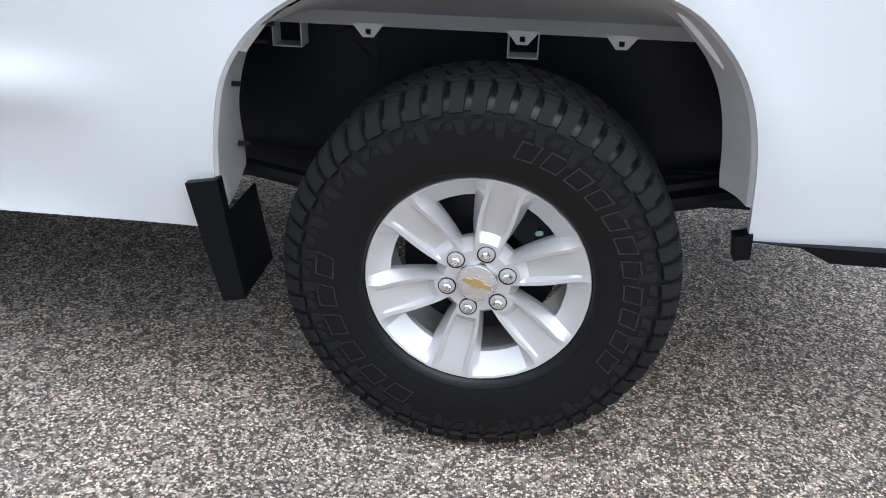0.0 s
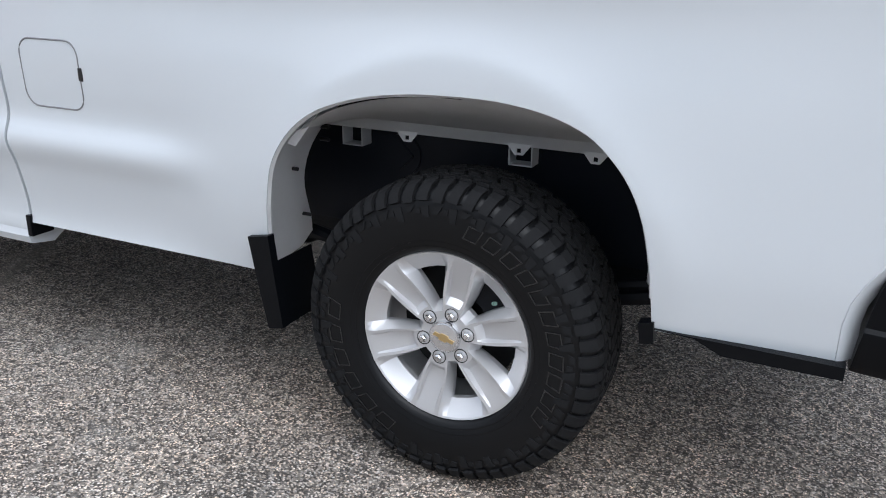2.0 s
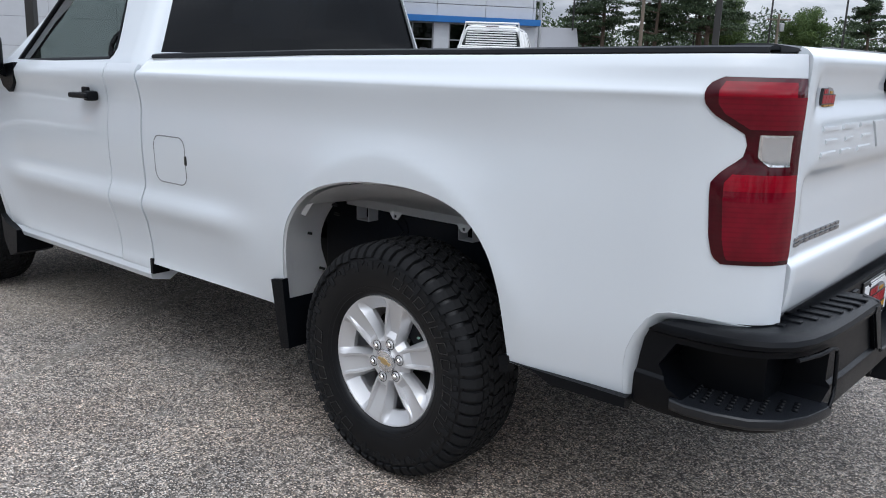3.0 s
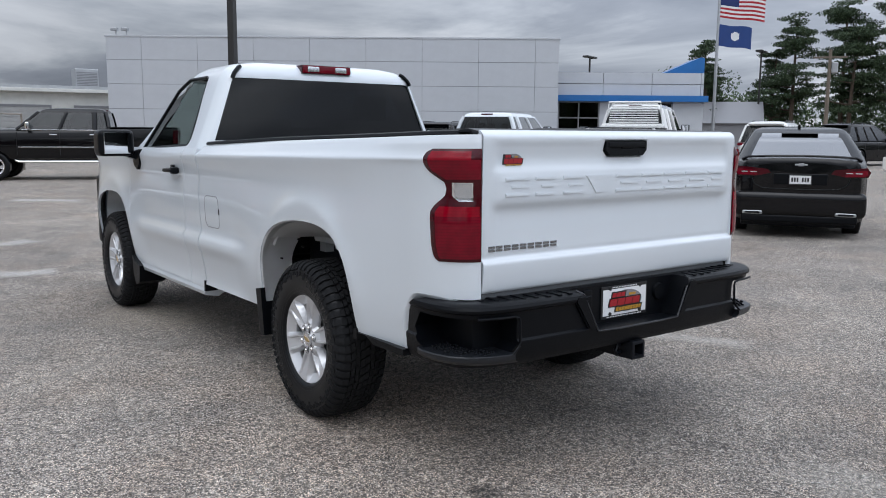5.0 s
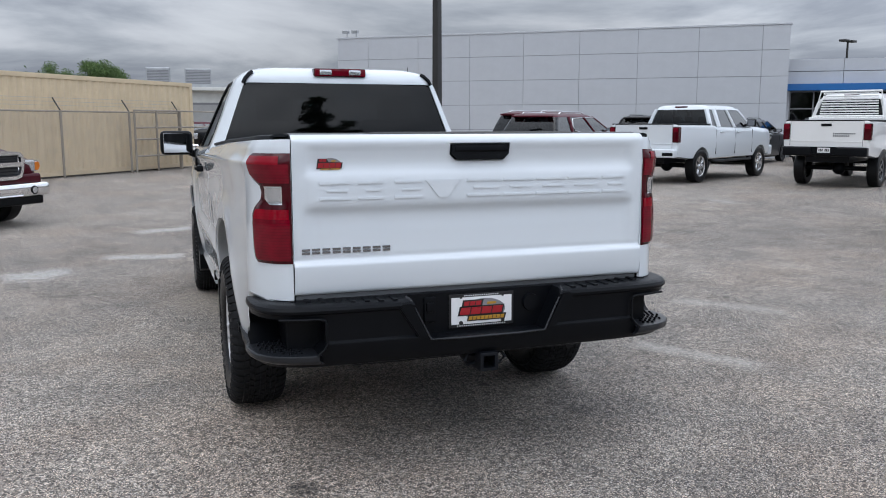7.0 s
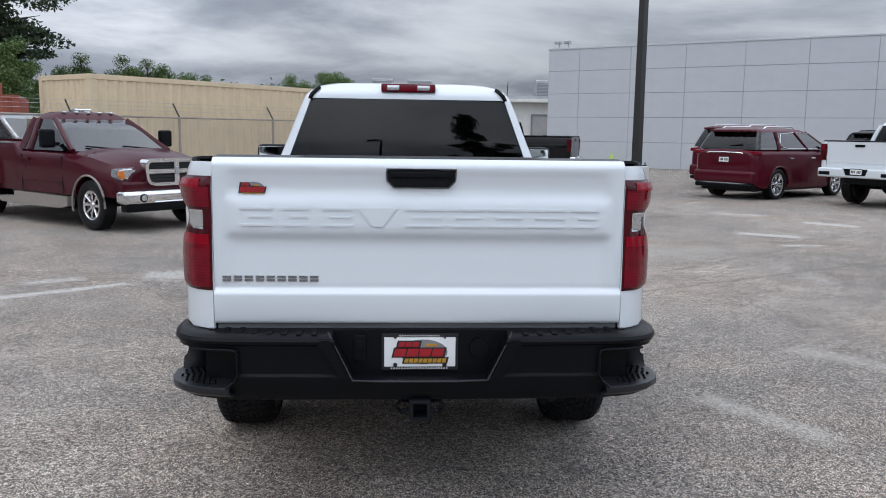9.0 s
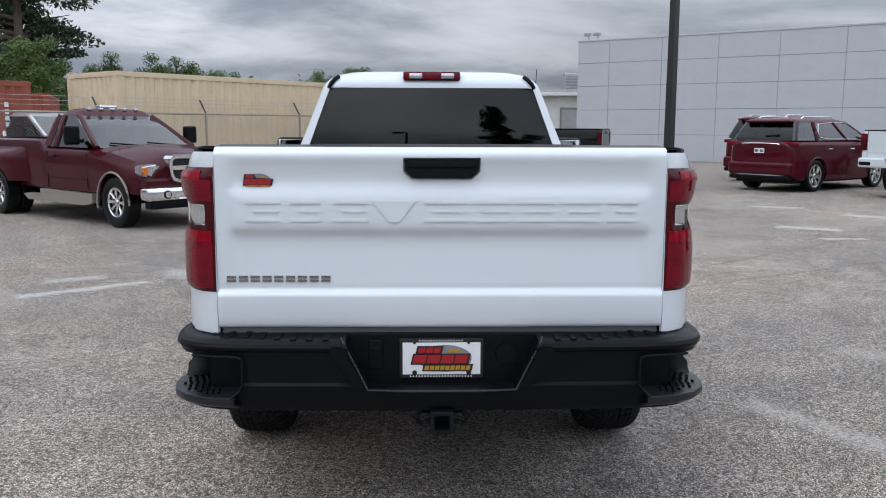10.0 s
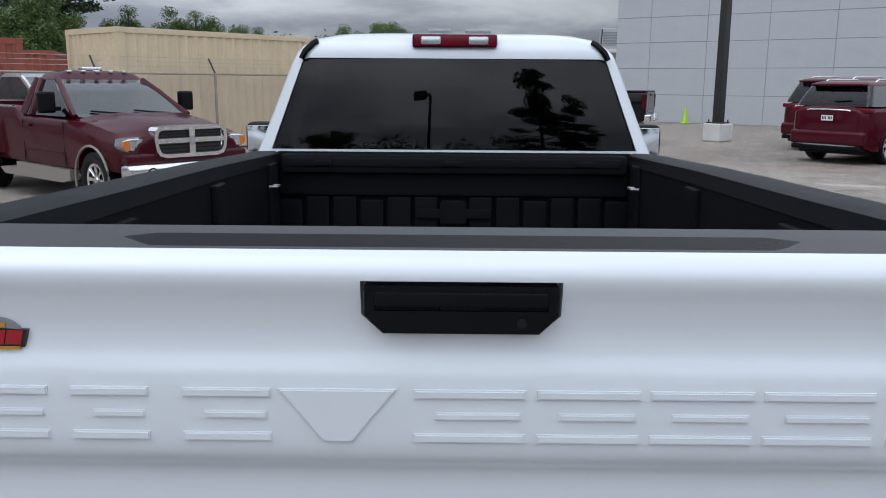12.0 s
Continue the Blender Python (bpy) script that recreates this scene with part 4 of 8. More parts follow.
def arch_liner(truck, s):
    """White inner panels behind the wheel opening: a dented front plate, a curved top with tabs along its lip, a rear gusset."""
    bm = bmesh.new()
    pts = [p for p in ARCH if p[1] >= (0.475 if p[0] < 0 else 0.60)]
    rows = [[] for _ in range(9)]
    for x, z in pts:
        n = Vector((x, z - 0.5)).normalized()
        yo = -(side_y(x, z) - 0.004)
        k = min(1, max(0, (0.62 - z) / 0.12)) if x > 0 else 0.0
        for i, row in enumerate(rows):
            f = i / 8
            if x < 0:
                deep = 0.215 + 0.018 * math.sin((z - 0.47) * 19) - 0.10 * max(0, (0.53 - z) / 0.055)
                d = (0.0, 0.007, 0.002)[i] if i < 3 else -0.022 * f
                d += 0.007 * math.sin(f * math.pi) * math.sin((z - 0.5) * 30 + 3 * f) if i > 2 else 0
                y = yo + deep * (0, 0.03, 0.12, 0.22, 0.36, 0.52, 0.68, 0.85, 1.0)[i]
            else:
                deep = 0.14 * (1 - k)
                d = (0.0, 0.008)[i] if i < 2 else 0.008 + 0.030 * f * f
                y = yo + max(0.007, deep * f)
            row.append((x - n.x * d, y, z - n.y * d))
    sheet(rows, None, bm)
    # the top panel slopes in to a straight lip
    ax, az = [p[0] for p in ARCH], [p[1] for p in ARCH]
    top = []
    for y, z, mixin in ((-0.957, 0.0, 1.0), (-0.90, 0.0, 0.82), (-0.82, 0.0, 0.57), (-0.73, 0.0, 0.30), (-0.665, 0.0, 0.09), (-0.648, 0.872, 0.0), (-0.632, 0.866, 0.0), (-0.626, 0.834, 0.0)):
        row = []
        for i in range(33):
            x = -0.56 + 1.02 * i / 32
            zt = max(0.885, float(np.interp(x, ax, az)) - 0.012)
            row.append((x, y, zt * mixin + (1 - mixin) * 0.872 if mixin else z))
        top.append(row)
    sheet(top, None, bm)
    bmesh.ops.solidify(bm, geom=bm.faces[:], thickness=0.003)
    for x in (-0.288, 0.05, 0.261):  # punched tabs
        q = carve(prism([(x - 0.036, 0.840), (x + 0.036, 0.840), (x + 0.012, 0.810), (x - 0.012, 0.810)], "y", -0.628, -0.624), [boxed((x - 0.006, -0.65, 0.816), (x + 0.006, -0.60, 0.828))])
        me = bpy.data.meshes.new("t")
        q.to_mesh(me)
        q.free()
        bm.from_mesh(me)
        bpy.data.meshes.remove(me)
    # gussets where the top meets the front plate and the rear return
    for gx in (((-0.44, 0.930), (-0.36, 0.960), (-0.46, 0.835), (-0.485, 0.84)), ((0.30, 0.965), (0.36, 0.94), (0.435, 0.855), (0.42, 0.845))):
        prism(list(gx), "y", -0.925, -0.921, bm) if gx[0][0] < 0 else prism(list(gx), "y", -0.905, -0.901, bm)
    if s > 0:
        mirrored(bm)
    panel = part("arch_inner_panel", bm, PRIMER, truck, "white primed inner arch panel with tabs, brightened in its colour", 30)
    left = [(x, z) for x, z in ARCH if x < -0.2]
    for y, z in ((-0.862, 0.755), (-0.779, 0.600), (-0.775, 0.860), (-0.735, 0.815), (-0.862, 0.497)):
        x = float(np.interp(z, [p[1] for p in left], [p[0] for p in left]))
        part("panel_hole", flip(rod(bmesh.new(), (x - 0.030, y, z), (x + 0.0005 if z > 0.62 else x + 0.004, y, z), 0.0055, 10), s), SIGN_BLACK, panel)
    for x in (-0.475, 0.052):  # folded hanger brackets
        br = bmesh.new()
        box(br, (x - 0.032, -0.62, 0.778), (x + 0.032, -0.53, 0.781))
        box(br, (x - 0.034, -0.62, 0.778), (x - 0.031, -0.53, 0.840))
        box(br, (x + 0.031, -0.62, 0.778), (x + 0.034, -0.53, 0.840))
        box(br, (x - 0.032, -0.535, 0.778), (x + 0.032, -0.532, 0.840))
        part("hanger_bracket", flip(br, s), GALV, truck)


def tail_lamp(truck, s):
    """Tall red lamp that wraps the corner, pinched round a clear reversing lens."""
    edge_z = [0.935, 0.952, 1.00, 1.10, 1.135, 1.165, 1.195, 1.225, 1.250, 1.275, 1.295, 1.32, 1.352, 1.374, 1.382]
    edge_u = [3.5, 2.95, 2.65, 2.45, 2.45, 3.1, 4.2, 4.4, 4.2, 3.1, 2.25, 1.8, 1.8, 2.1, 2.7]

    def lift(z):
        """The lobes above and below the pinch stand proud of the body."""
        return 0.004 + 0.012 * float(np.interp(z, (0.938, 0.965, 1.09, 1.155, 1.185, 1.235, 1.262, 1.30, 1.365, 1.392), (0.45, 0.95, 1.0, 0.55, 0.12, 0.12, 0.55, 1.0, 0.9, 0.35)))

    def rows(z0, z1, ul, ur, out, n=34, m=16, grow=0.0):
        made = []
        for i in range(n + 1):
            z = z0 + (z1 - z0) * i / n
            a = max(ul(z) + grow, 0)
            row = []
            for j in range(m + 1):
                u = a + (ur - a) * j / m
                rim = min(1.0, min(j, m - j, i, n - i) / 2.0) if out < 0.0125 else 1.0
                row.append(bed_point(0.95 + u, z, lift(z) * (0.30 + 0.70 * rim) * (1 - 0.6 * max(0.0, u - 6.5) / 2.5) + out - 0.012))
            made.append(row)
        return made

    def left(z):
        return float(np.interp(z, edge_z, edge_u))
    lamp = part("tail_lamp", flip(sheet(rows(0.935, 1.382, left, 9.0, 0.012), 0.02), s), RED_DARK, truck, "dark red wraparound tail lamp", 50)
    for z0, z1 in ((0.948, 1.116), (1.262, 1.338)):
        part("red_lens", flip(sheet(rows(z0, z1, left, 8.75, 0.0132, 16, 14, 0.75), 0.01), s), RED_LENS, lamp, "bright red lens", 50)
    # Untilted strips: the facets' extra light comes from their colour alone.
    for z0, z1, right in ((1.1155, 1.156, 8.6), (1.3375, 1.372, 7.4)):
        part("red_facet", flip(sheet(rows(z0, z1, left, right, 0.0138, 8, 12, 0.75), 0.01), s), RED_LIT, lamp, "upper facet of the red lens, its brightness put in the colour", 50)
    bezel = part("reversing_bezel", flip(sheet(rows(1.176, 1.250, lambda z: 5.1 + max(0, (1.196 - z) * 40), 7.7, 0.0140, 10, 10), 0.012), s), CHROME, lamp, "bright lens surround", 50)
    part("reversing_lens", flip(sheet(rows(1.182, 1.245, lambda z: 5.35 + max(0, (1.198 - z) * 36), 7.5, 0.0160, 10, 10), 0.012), s), CLEAR_LENS, bezel, "clear ribbed reversing lens", 50)


def flip(bm, s):
    return mirrored(bm) if s > 0 else bm


EMBOSS = [(-0.699, -0.572), (-0.540, -0.432), (-0.385, -0.262), (-0.252, -0.088), (-0.064, 0.090), (0.106, 0.248), (0.262, 0.405), (0.419, 0.572), (0.591, 0.704)]


def tailgate(truck):
    gate = part("tailgate", tailgate_skin(), WHITE, truck, "white pressed tailgate", 50)
    for s in (-1, 1):
        part("gate_gap", flip(boxed((1.13, -0.828, 0.800), (1.204, -0.800, 1.425)), s), SIGN_BLACK, truck, "dark gap beside the tailgate")
    part("gate_sill", boxed((1.10, -0.80, 0.770), (1.200, 0.80, 0.800), 0.004), SILL, truck, "grey bed sill under the tailgate")
    # handle
    hb = carve(prism([(-0.131, 1.412), (0.131, 1.412), (0.131, 1.372), (0.105, 1.347), (-0.105, 1.347), (-0.131, 1.372)], "x", 1.19, 1.237), [boxed((1.23, -0.118, 1.378), (1.25, 0.118, 1.404))])
    bmesh.ops.translate(hb, vec=(0.005, 0, 0), verts=hb.verts)
    h = part("gate_handle", hb, TRIM, gate, "black tailgate handle", 30)
    lip = bmesh.new()
    box(lip, (1.231, -0.118, 1.384), (1.245, 0.118, 1.405), 0.004)
    box(lip, (1.229, -0.030, 1.378), (1.241, 0.030, 1.392), 0.004)
    part("pull", lip, TRIM, h)
    lk = bmesh.new()
    rod(lk, (1.235, 0.082, 1.362), (1.2435, 0.082, 1.362), 0.007, 14)
    part("lock", lk, TRIM_GREY, h)
    # embossed maker's mark as nine groups of plain strips
    for i, (y0, y1) in enumerate(EMBOSS):
        top = 1.2430 - 0.004 * ((y0 + y1) / 1.612) ** 2
        if i == 3:
            polys = [[(y0 + 0.062, 1.189), (y1 - 0.062, 1.189), (y1, 1.266), (y0, 1.266)]]
        else:
            polys = [[(a, z0), (b, z0), (b, z1), (a, z1)] for a, b, z0, z1 in ((y0, y1, 1.253, 1.266), (y0 + 0.03, y1 - 0.006, 1.222, 1.233), (y0, y1, 1.189, 1.202))]
        for poly in polys:
            mark = prism(poly, "x", 1.205, top)
            bmesh.ops.bevel(mark, geom=[ed for ed in mark.edges if all(v.co.x > 1.22 for v in ed.verts)], offset=0.0022, segments=2, affect="EDGES")
            part("embossed_mark", mark, WHITE, gate, "", 30)
    for i in range(9):
        c = -0.757 + 0.339 * i / 8
        x1 = 1.2245 - 0.004 * (c / 0.806) ** 2 + (0.004 if i == 0 else 0.0)
        bars("model_mark", [((1.200, c - 0.0165, 0.9710), (x1, c + 0.0165, 0.9805)), ((1.200, c - 0.0165, 0.9840), (x1, c + 0.0165, 0.9935))], MODEL_GREY, gate)
    ba = bmesh.new()
    bmesh.ops.create_cone(ba, cap_ends=True, segments=28, radius1=0.030, radius2=0.030, depth=0.004, matrix=pose(1.2245, -0.648, 1.337, 0, 90, 0) @ Matrix.Diagonal((0.80, 1.40, 1, 1)))
    badge = part("dealer_badge", ba, SIGN_GREY, gate, "small oval sticker with red bars")
    part("badge_field", prism([(-0.706, 1.318), (-0.604, 1.318), (-0.598, 1.343), (-0.658, 1.346), (-0.664, 1.359), (-0.700, 1.359)], "x", 1.215, 1.2273), SIGN_BLACK, badge)
    for y0, y1, z0, z1, mat in ((-0.700, -0.678, 1.322, 1.342, SIGN_RED), (-0.676, -0.654, 1.322, 1.342, SIGN_RED), (-0.652, -0.630, 1.322, 1.342, SIGN_RED), (-0.628, -0.606, 1.322, 1.342, SIGN_RED),
                                (-0.694, -0.681, 1.346, 1.357, SIGN_RED), (-0.679, -0.666, 1.346, 1.357, SIGN_RED), (-0.690, -0.652, 1.3145, 1.319, SIGN_YELLOW), (-0.648, -0.610, 1.3145, 1.319, SIGN_YELLOW), (-0.645, -0.628, 1.346, 1.352, SIGN_YELLOW)):
        lean = (z1 - z0) * 0.22
        part("badge_bar", prism([(y0 - lean / 2, z0), (y1 - lean / 2, z0), (y1 + lean / 2, z1), (y0 + lean / 2, z1)], "x", 1.215, 1.2283), mat, badge, "small plain bar")
    # plastic cap with the raised middle
    cp = prism([(1.03, 1.43), (1.03, 1.456), (1.045, 1.462), (1.125, 1.462), (1.190, 1.452), (1.199, 1.444)], "y", -0.805, 0.805)
    cap = part("gate_cap", cp, CAP_GREY, gate, "grey-black tailgate top cap", 25)
    sp = loft(bmesh.new(), [[Vector((1.140, y, 1.4655 if abs(y) < 0.46 else 1.460)) for y in (-0.49, -0.44, 0.44, 0.49)] + [Vector((1.140, 0.49, 1.455)), Vector((1.140, -0.49, 1.455))], [Vector((1.214, y, 1.4430 if abs(y) < 0.46 else 1.438)) for y in (-0.50, -0.44, 0.44, 0.50)] + [Vector((1.210, 0.50, 1.432)), Vector((1.210, -0.50, 1.432))]])
    part("cap_spoiler", sp, TRIM, cap, "raised black cap spoiler", 25)


def tailgate_skin():
    zk = [0.804, 0.812, 0.86, 0.918, 0.931, 0.943, 0.965, 1.05, 1.105, 1.135, 1.165, 1.19, 1.255, 1.285, 1.315, 1.345, 1.385, 1.415, 1.432, 1.447, 1.455]
    xk = [1.216, 1.224, 1.232, 1.2355, 1.231, 1.214, 1.214, 1.211, 1.208, 1.212, 1.228, 1.2325, 1.2325, 1.2295, 1.220, 1.2170, 1.223, 1.231, 1.229, 1.216, 1.200]
    sk = [1.216, 1.224, 1.232, 1.2355, 1.231, 1.216, 1.218, 1.221, 1.222, 1.222, 1.223, 1.224, 1.226, 1.226, 1.226, 1.227, 1.229, 1.230, 1.228, 1.216, 1.200]
    zs = np.linspace(0.804, 1.455, 110)
    ys = np.linspace(-0.806, 0.806, 110)
    rows = []
    for z in zs:
        a, b = smooth_curve(zk, xk, z), smooth_curve(zk, sk, z)
        row = []
        for y in ys:
            edge = 0.775 - 0.02 * abs(z - 1.2)
            t = min(1, max(0, (edge - abs(y)) / 0.055))
            t = t * t * (3 - 2 * t)
            x = b + (a - b) * t
            x -= 0.004 * max(0, (abs(y) - 0.796) / 0.01)
            x += 0.006 - 0.004 * (y / 0.806) ** 2
            row.append((x, y, z))
        rows.append(row)
    bm = sheet(rows, 0.07)
    return carve(bm, [prism([(-0.137, 1.418), (0.137, 1.418), (0.137, 1.369), (0.108, 1.341), (-0.108, 1.341), (-0.137, 1.369)], "x", 1.20, 1.30)])


def bumper(truck):
    plan = [(0.882, -0.960), (0.925, -0.977), (1.02, -0.988), (1.12, -0.985), (1.20, -0.968), (1.255, -0.938), (1.295, -0.895), (1.322, -0.83), (1.337, -0.74), (1.345, -0.6), (1.35, -0.3), (1.352, 0.0)]
    full = plan + [(x, -y) for x, y in reversed(plan[:-1])]

    def ring(z, inset):
        outer = [(x - inset * max(0.0, (x - 0.9) / 0.45), y * (1 - inset * 0.9)) for x, y in full]
        inner = [(x - 0.22 if abs(y) < 0.75 else x - 0.02, y * 0.80) for x, y in [(0.98, 0.93), (1.12, 0.70), (1.36, 0.0), (1.12, -0.70), (0.98, -0.93)]]
        return [Vector((x, y, z)) for x, y in outer + inner]
    levels = [(0.512, 0.060), (0.520, 0.036), (0.545, 0.018), (0.590, 0.011), (0.612, 0.007), (0.619, 0.009), (0.627, 0.019), (0.640, 0.0195), (0.735, 0.017), (0.740, 0.014), (0.745, 0.005), (0.756, 0.003), (0.768, 0.008), (0.776, 0.022), (0.780, 0.04)]
    bm = loft(bmesh.new(), [ring(z, i) for z, i in levels])
    notch = prism([(-0.352, 0.80), (-0.262, 0.603), (0.262, 0.603), (0.352, 0.80)], "x", 1.246, 1.5)
    # the ends are cut back to the curve of the body's opening
    end = [(0.70, 0.40), (0.70, 0.95), (1.10, 0.95), (1.10, 0.788), (1.03, 0.780), (0.985, 0.770), (0.955, 0.748), (0.938, 0.715), (0.926, 0.660), (0.915, 0.590), (0.905, 0.50), (0.90, 0.40)]
    cuts = [notch] + [flip(prism(end, "y", -1.1, -0.80), s) for s in (-1, 1)]
    for s in (-1, 1):
        sp = [(0.985, 0.655), (1.03, 0.722), (1.40, 0.722), (1.40, 0.600), (1.36, 0.572), (1.07, 0.572), (1.02, 0.600)]
        cuts.append(flip(prism(sp, "y", -1.1, -0.845), s))
        rp = [(-1.1, 0.722), (-0.715, 0.722), (-0.705, 0.704), (-0.705, 0.610), (-0.745, 0.572), (-1.1, 0.572)]
        cuts.append(flip(prism(rp, "x", 1.215, 1.5), s))
    bm = carve(bm, cuts)
    bp = part("rear_bumper", bm, TRIM, truck, "black moulded plastic rear step bumper", 32)
    for s in (-1, 1):
        st = bmesh.new()
        for k in range(8):  # raised tread ribs
            y = 0.40 + 0.058 * k
            box(st, (1.245 - 0.004 * k * k / 2, y, 0.776), (1.325 - 0.0035 * k * k / 2, y + 0.022, 0.785), 0.004, pose(0, 0, 0))
        part("step_tread", flip(mirrored(st) if s < 0 else st, -1), TRIM, bp)
        rim = [(1.030, -0.987), (1.075, -0.998), (1.15, -0.993), (1.228, -0.970), (1.292, -0.918), (1.328, -0.850), (1.346, -0.770), (1.350, -0.735)]
        inside = [(1.20, -0.735), (1.06, -0.86), (1.02, -0.93)]
        lp = loft(bmesh.new(), [[Vector((x - k_ * 0.4, y + k_, z)) for x, y in rim] + [Vector((x, y, z)) for x, y in inside] for z, k_ in ((0.540, 0.022), (0.549, 0.006), (0.556, 0.001), (0.572, 0.0), (0.577, 0.003), (0.5785, 0.008))])
        # The lip's pale colour stands for the light its chamfer catches.
        part("step_edge", flip(lp, s), EDGE, bp, "black step edge, its catch-light put in the colour", 30)
        fr = tube(bmesh.new(), [(1.300, -0.885, 0.723), (1.325, -0.80, 0.723), (1.334, -0.728, 0.723), (1.337, -0.708, 0.717), (1.338, -0.702, 0.704), (1.341, -0.702, 0.622), (1.344, -0.712, 0.602), (1.346, -0.744, 0.574)], 0.0055, 8)
        part("step_frame", flip(fr, s), TRIM, bp, "moulded frame of the step opening")
        pad = bmesh.new()
        for a in range(9):
            for b in range(5):
                x, y = 1.03 + 0.033 * a - 0.004 * b, -0.955 + 0.022 * b + max(0, (a - 4) * 0.016) + (0.010 if a % 2 else 0)
                if (x - 0.98) / 0.36 + (-0.70 - y) / 0.5 < 1.5 and y < -0.70 and math.hypot(max(0, x - 1.10) / 0.235, min(0, y + 0.72) / 0.255) < 0.97:
                    box(pad, (x, y, 0.572), (x + 0.016, y + 0.009, 0.5865), 0.003, seg=1)
        if s > 0:
            mirrored(pad)
        tagged(part("step_pad", pad, TRIM, bp, "dimpled black step pad"), kind="stuff")
    # This paler tube paints in the highlight along the recess edge.
    ne = tube(bmesh.new(), [(1.300, -0.357, 0.783), (1.338, -0.347, 0.771), (1.344, -0.263, 0.604), (1.352, -0.13, 0.602), (1.353, 0.13, 0.602), (1.344, 0.263, 0.604), (1.338, 0.347, 0.771), (1.300, 0.357, 0.783)], 0.0050, 8)
    part("recess_edge", ne, EDGE, bp, "moulded edge round the plate recess, its highlight put in the colour")
    for s in (-1, 1):
        arm = prism([(-0.400, 0.744), (-0.316, 0.617), (-0.262, 0.604), (-0.346, 0.768), (-0.39, 0.768)], "x", 1.27, 1.3475)
        bmesh.ops.bevel(arm, geom=[ed for ed in arm.edges if all(v.co.x > 1.34 for v in ed.verts)], offset=0.006, segments=2, affect="EDGES")
        part("recess_border", flip(arm, s), TRIM, bp, "raised border beside the plate recess", 40)
    kh = bmesh.new()
    bmesh.ops.create_cone(kh, cap_ends=True, segments=28, radius1=0.040, radius2=0.037, depth=0.016, matrix=pose(1.252, 0.235, 0.712, 0, 90, 0))
    part("round_cover", kh, TRIM, bp)
    sk = boxed((1.24, -0.265, 0.655), (1.258, -0.212, 0.765), 0.012)
    box(sk, (1.25, -0.256, 0.70), (1.266, -0.221, 0.742), 0.008)
    part("trailer_socket", sk, TRIM, bp)
    return bp


def licence_plate(parent, x, z, w=0.152, h=0.074, dealer=False, s=1):
    """A plate whose writing is plain bars; it faces +x."""
    pl = part("licence_plate", boxed((x, -w, z - h), (x + 0.006, w, z + h), 0.003), SIGN_BLACK, parent, "plate with plain bars in a dark frame")
    part("plate_face", boxed((x + 0.0055, -w * 0.93, z - h * 0.80), (x + 0.0085, w * 0.93, z + h * 0.80), 0.001), PLATE_WHITE, pl)
    if not dealer:
        bars("plate_bar", [((x + 0.008, -w * 0.78 + i * w * 0.23, z - h * 0.42), (x + 0.0095, -w * 0.78 + i * w * 0.23 + w * 0.16, z + h * 0.42)) for i in range(7) if i != 3], SIGN_BLACK, pl, "", 0)
        return pl
    el = bmesh.new()
    bmesh.ops.create_cone(el, cap_ends=True, segments=36, radius1=0.050, radius2=0.050, depth=0.002, matrix=pose(x + 0.0092, 0.012, z + 0.001, 0, 90, 0) @ Matrix.Diagonal((1, 1.95, 1, 1)))
    part("plate_oval", el, SIGN_GREY, pl)

    def slanted(name, y0, y1, z0, z1, x1, mat, label=""):
        lean = (z1 - z0) * 0.24
        part(name, prism([(y0 - lean / 2, z + z0), (y1 - lean / 2, z + z0), (y1 + lean / 2, z + z1), (y0 + lean / 2, z + z1)], "x", x + 0.009, x1), mat, pl, label)
    for y0, y1, z0, z1 in ((-0.108, 0.102, -0.022, 0.019), (-0.092, 0.004, 0.014, 0.047), (-0.068, 0.112, -0.047, -0.020)):
        slanted("plate_shadow", y0, y1, z0, z1, x + 0.0105, SIGN_BLACK)
    for i in range(3):
        slanted("plate_bar", -0.084 + i * 0.028, -0.060 + i * 0.028, 0.022, 0.041, x + 0.012, SIGN_RED, "red plain bar")
    for i in range(4):
        slanted("plate_bar", -0.101 + i * 0.050, -0.056 + i * 0.050, -0.017, 0.014, x + 0.0125, SIGN_RED, "red plain bar")
    for i in range(9):
        slanted("plate_bar", -0.061 + i * 0.0187, -0.046 + i * 0.0187, -0.042, -0.026, x + 0.0125, SIGN_YELLOW, "yellow plain bar")
    slanted("plate_bar", 0.024, 0.066, 0.024, 0.034, x + 0.0125, SIGN_YELLOW, "yellow plain bar")
    bars("plate_bar", [((x + 0.006, -0.082 + i * 0.0103, z + h * 0.86), (x + 0.0085, -0.0772 + i * 0.0103, z + h * 0.925)) for i in range(16)], PLATE_WHITE, pl, "small white plain bar", 0)
    bars("plate_bar", [((x + 0.006, -0.115 + i * 0.0105, z - h * 0.925), (x + 0.0085, -0.1100 + i * 0.0105, z - h * 0.86)) for i in range(22)], PLATE_WHITE, pl, "small white plain bar", 0)
    for s_ in (-1, 1):
        part("plate_screw", rod(bmesh.new(), (x + 0.008, s_ * 0.098, z - 0.052), (x + 0.012, s_ * 0.098, z - 0.052), 0.009, 10), SIGN_BLACK, pl)
        part("plate_screw", rod(bmesh.new(), (x + 0.008, s_ * 0.098, z + 0.060), (x + 0.012, s_ * 0.098, z + 0.060), 0.006, 10), SIGN_BLACK, pl)
    return pl


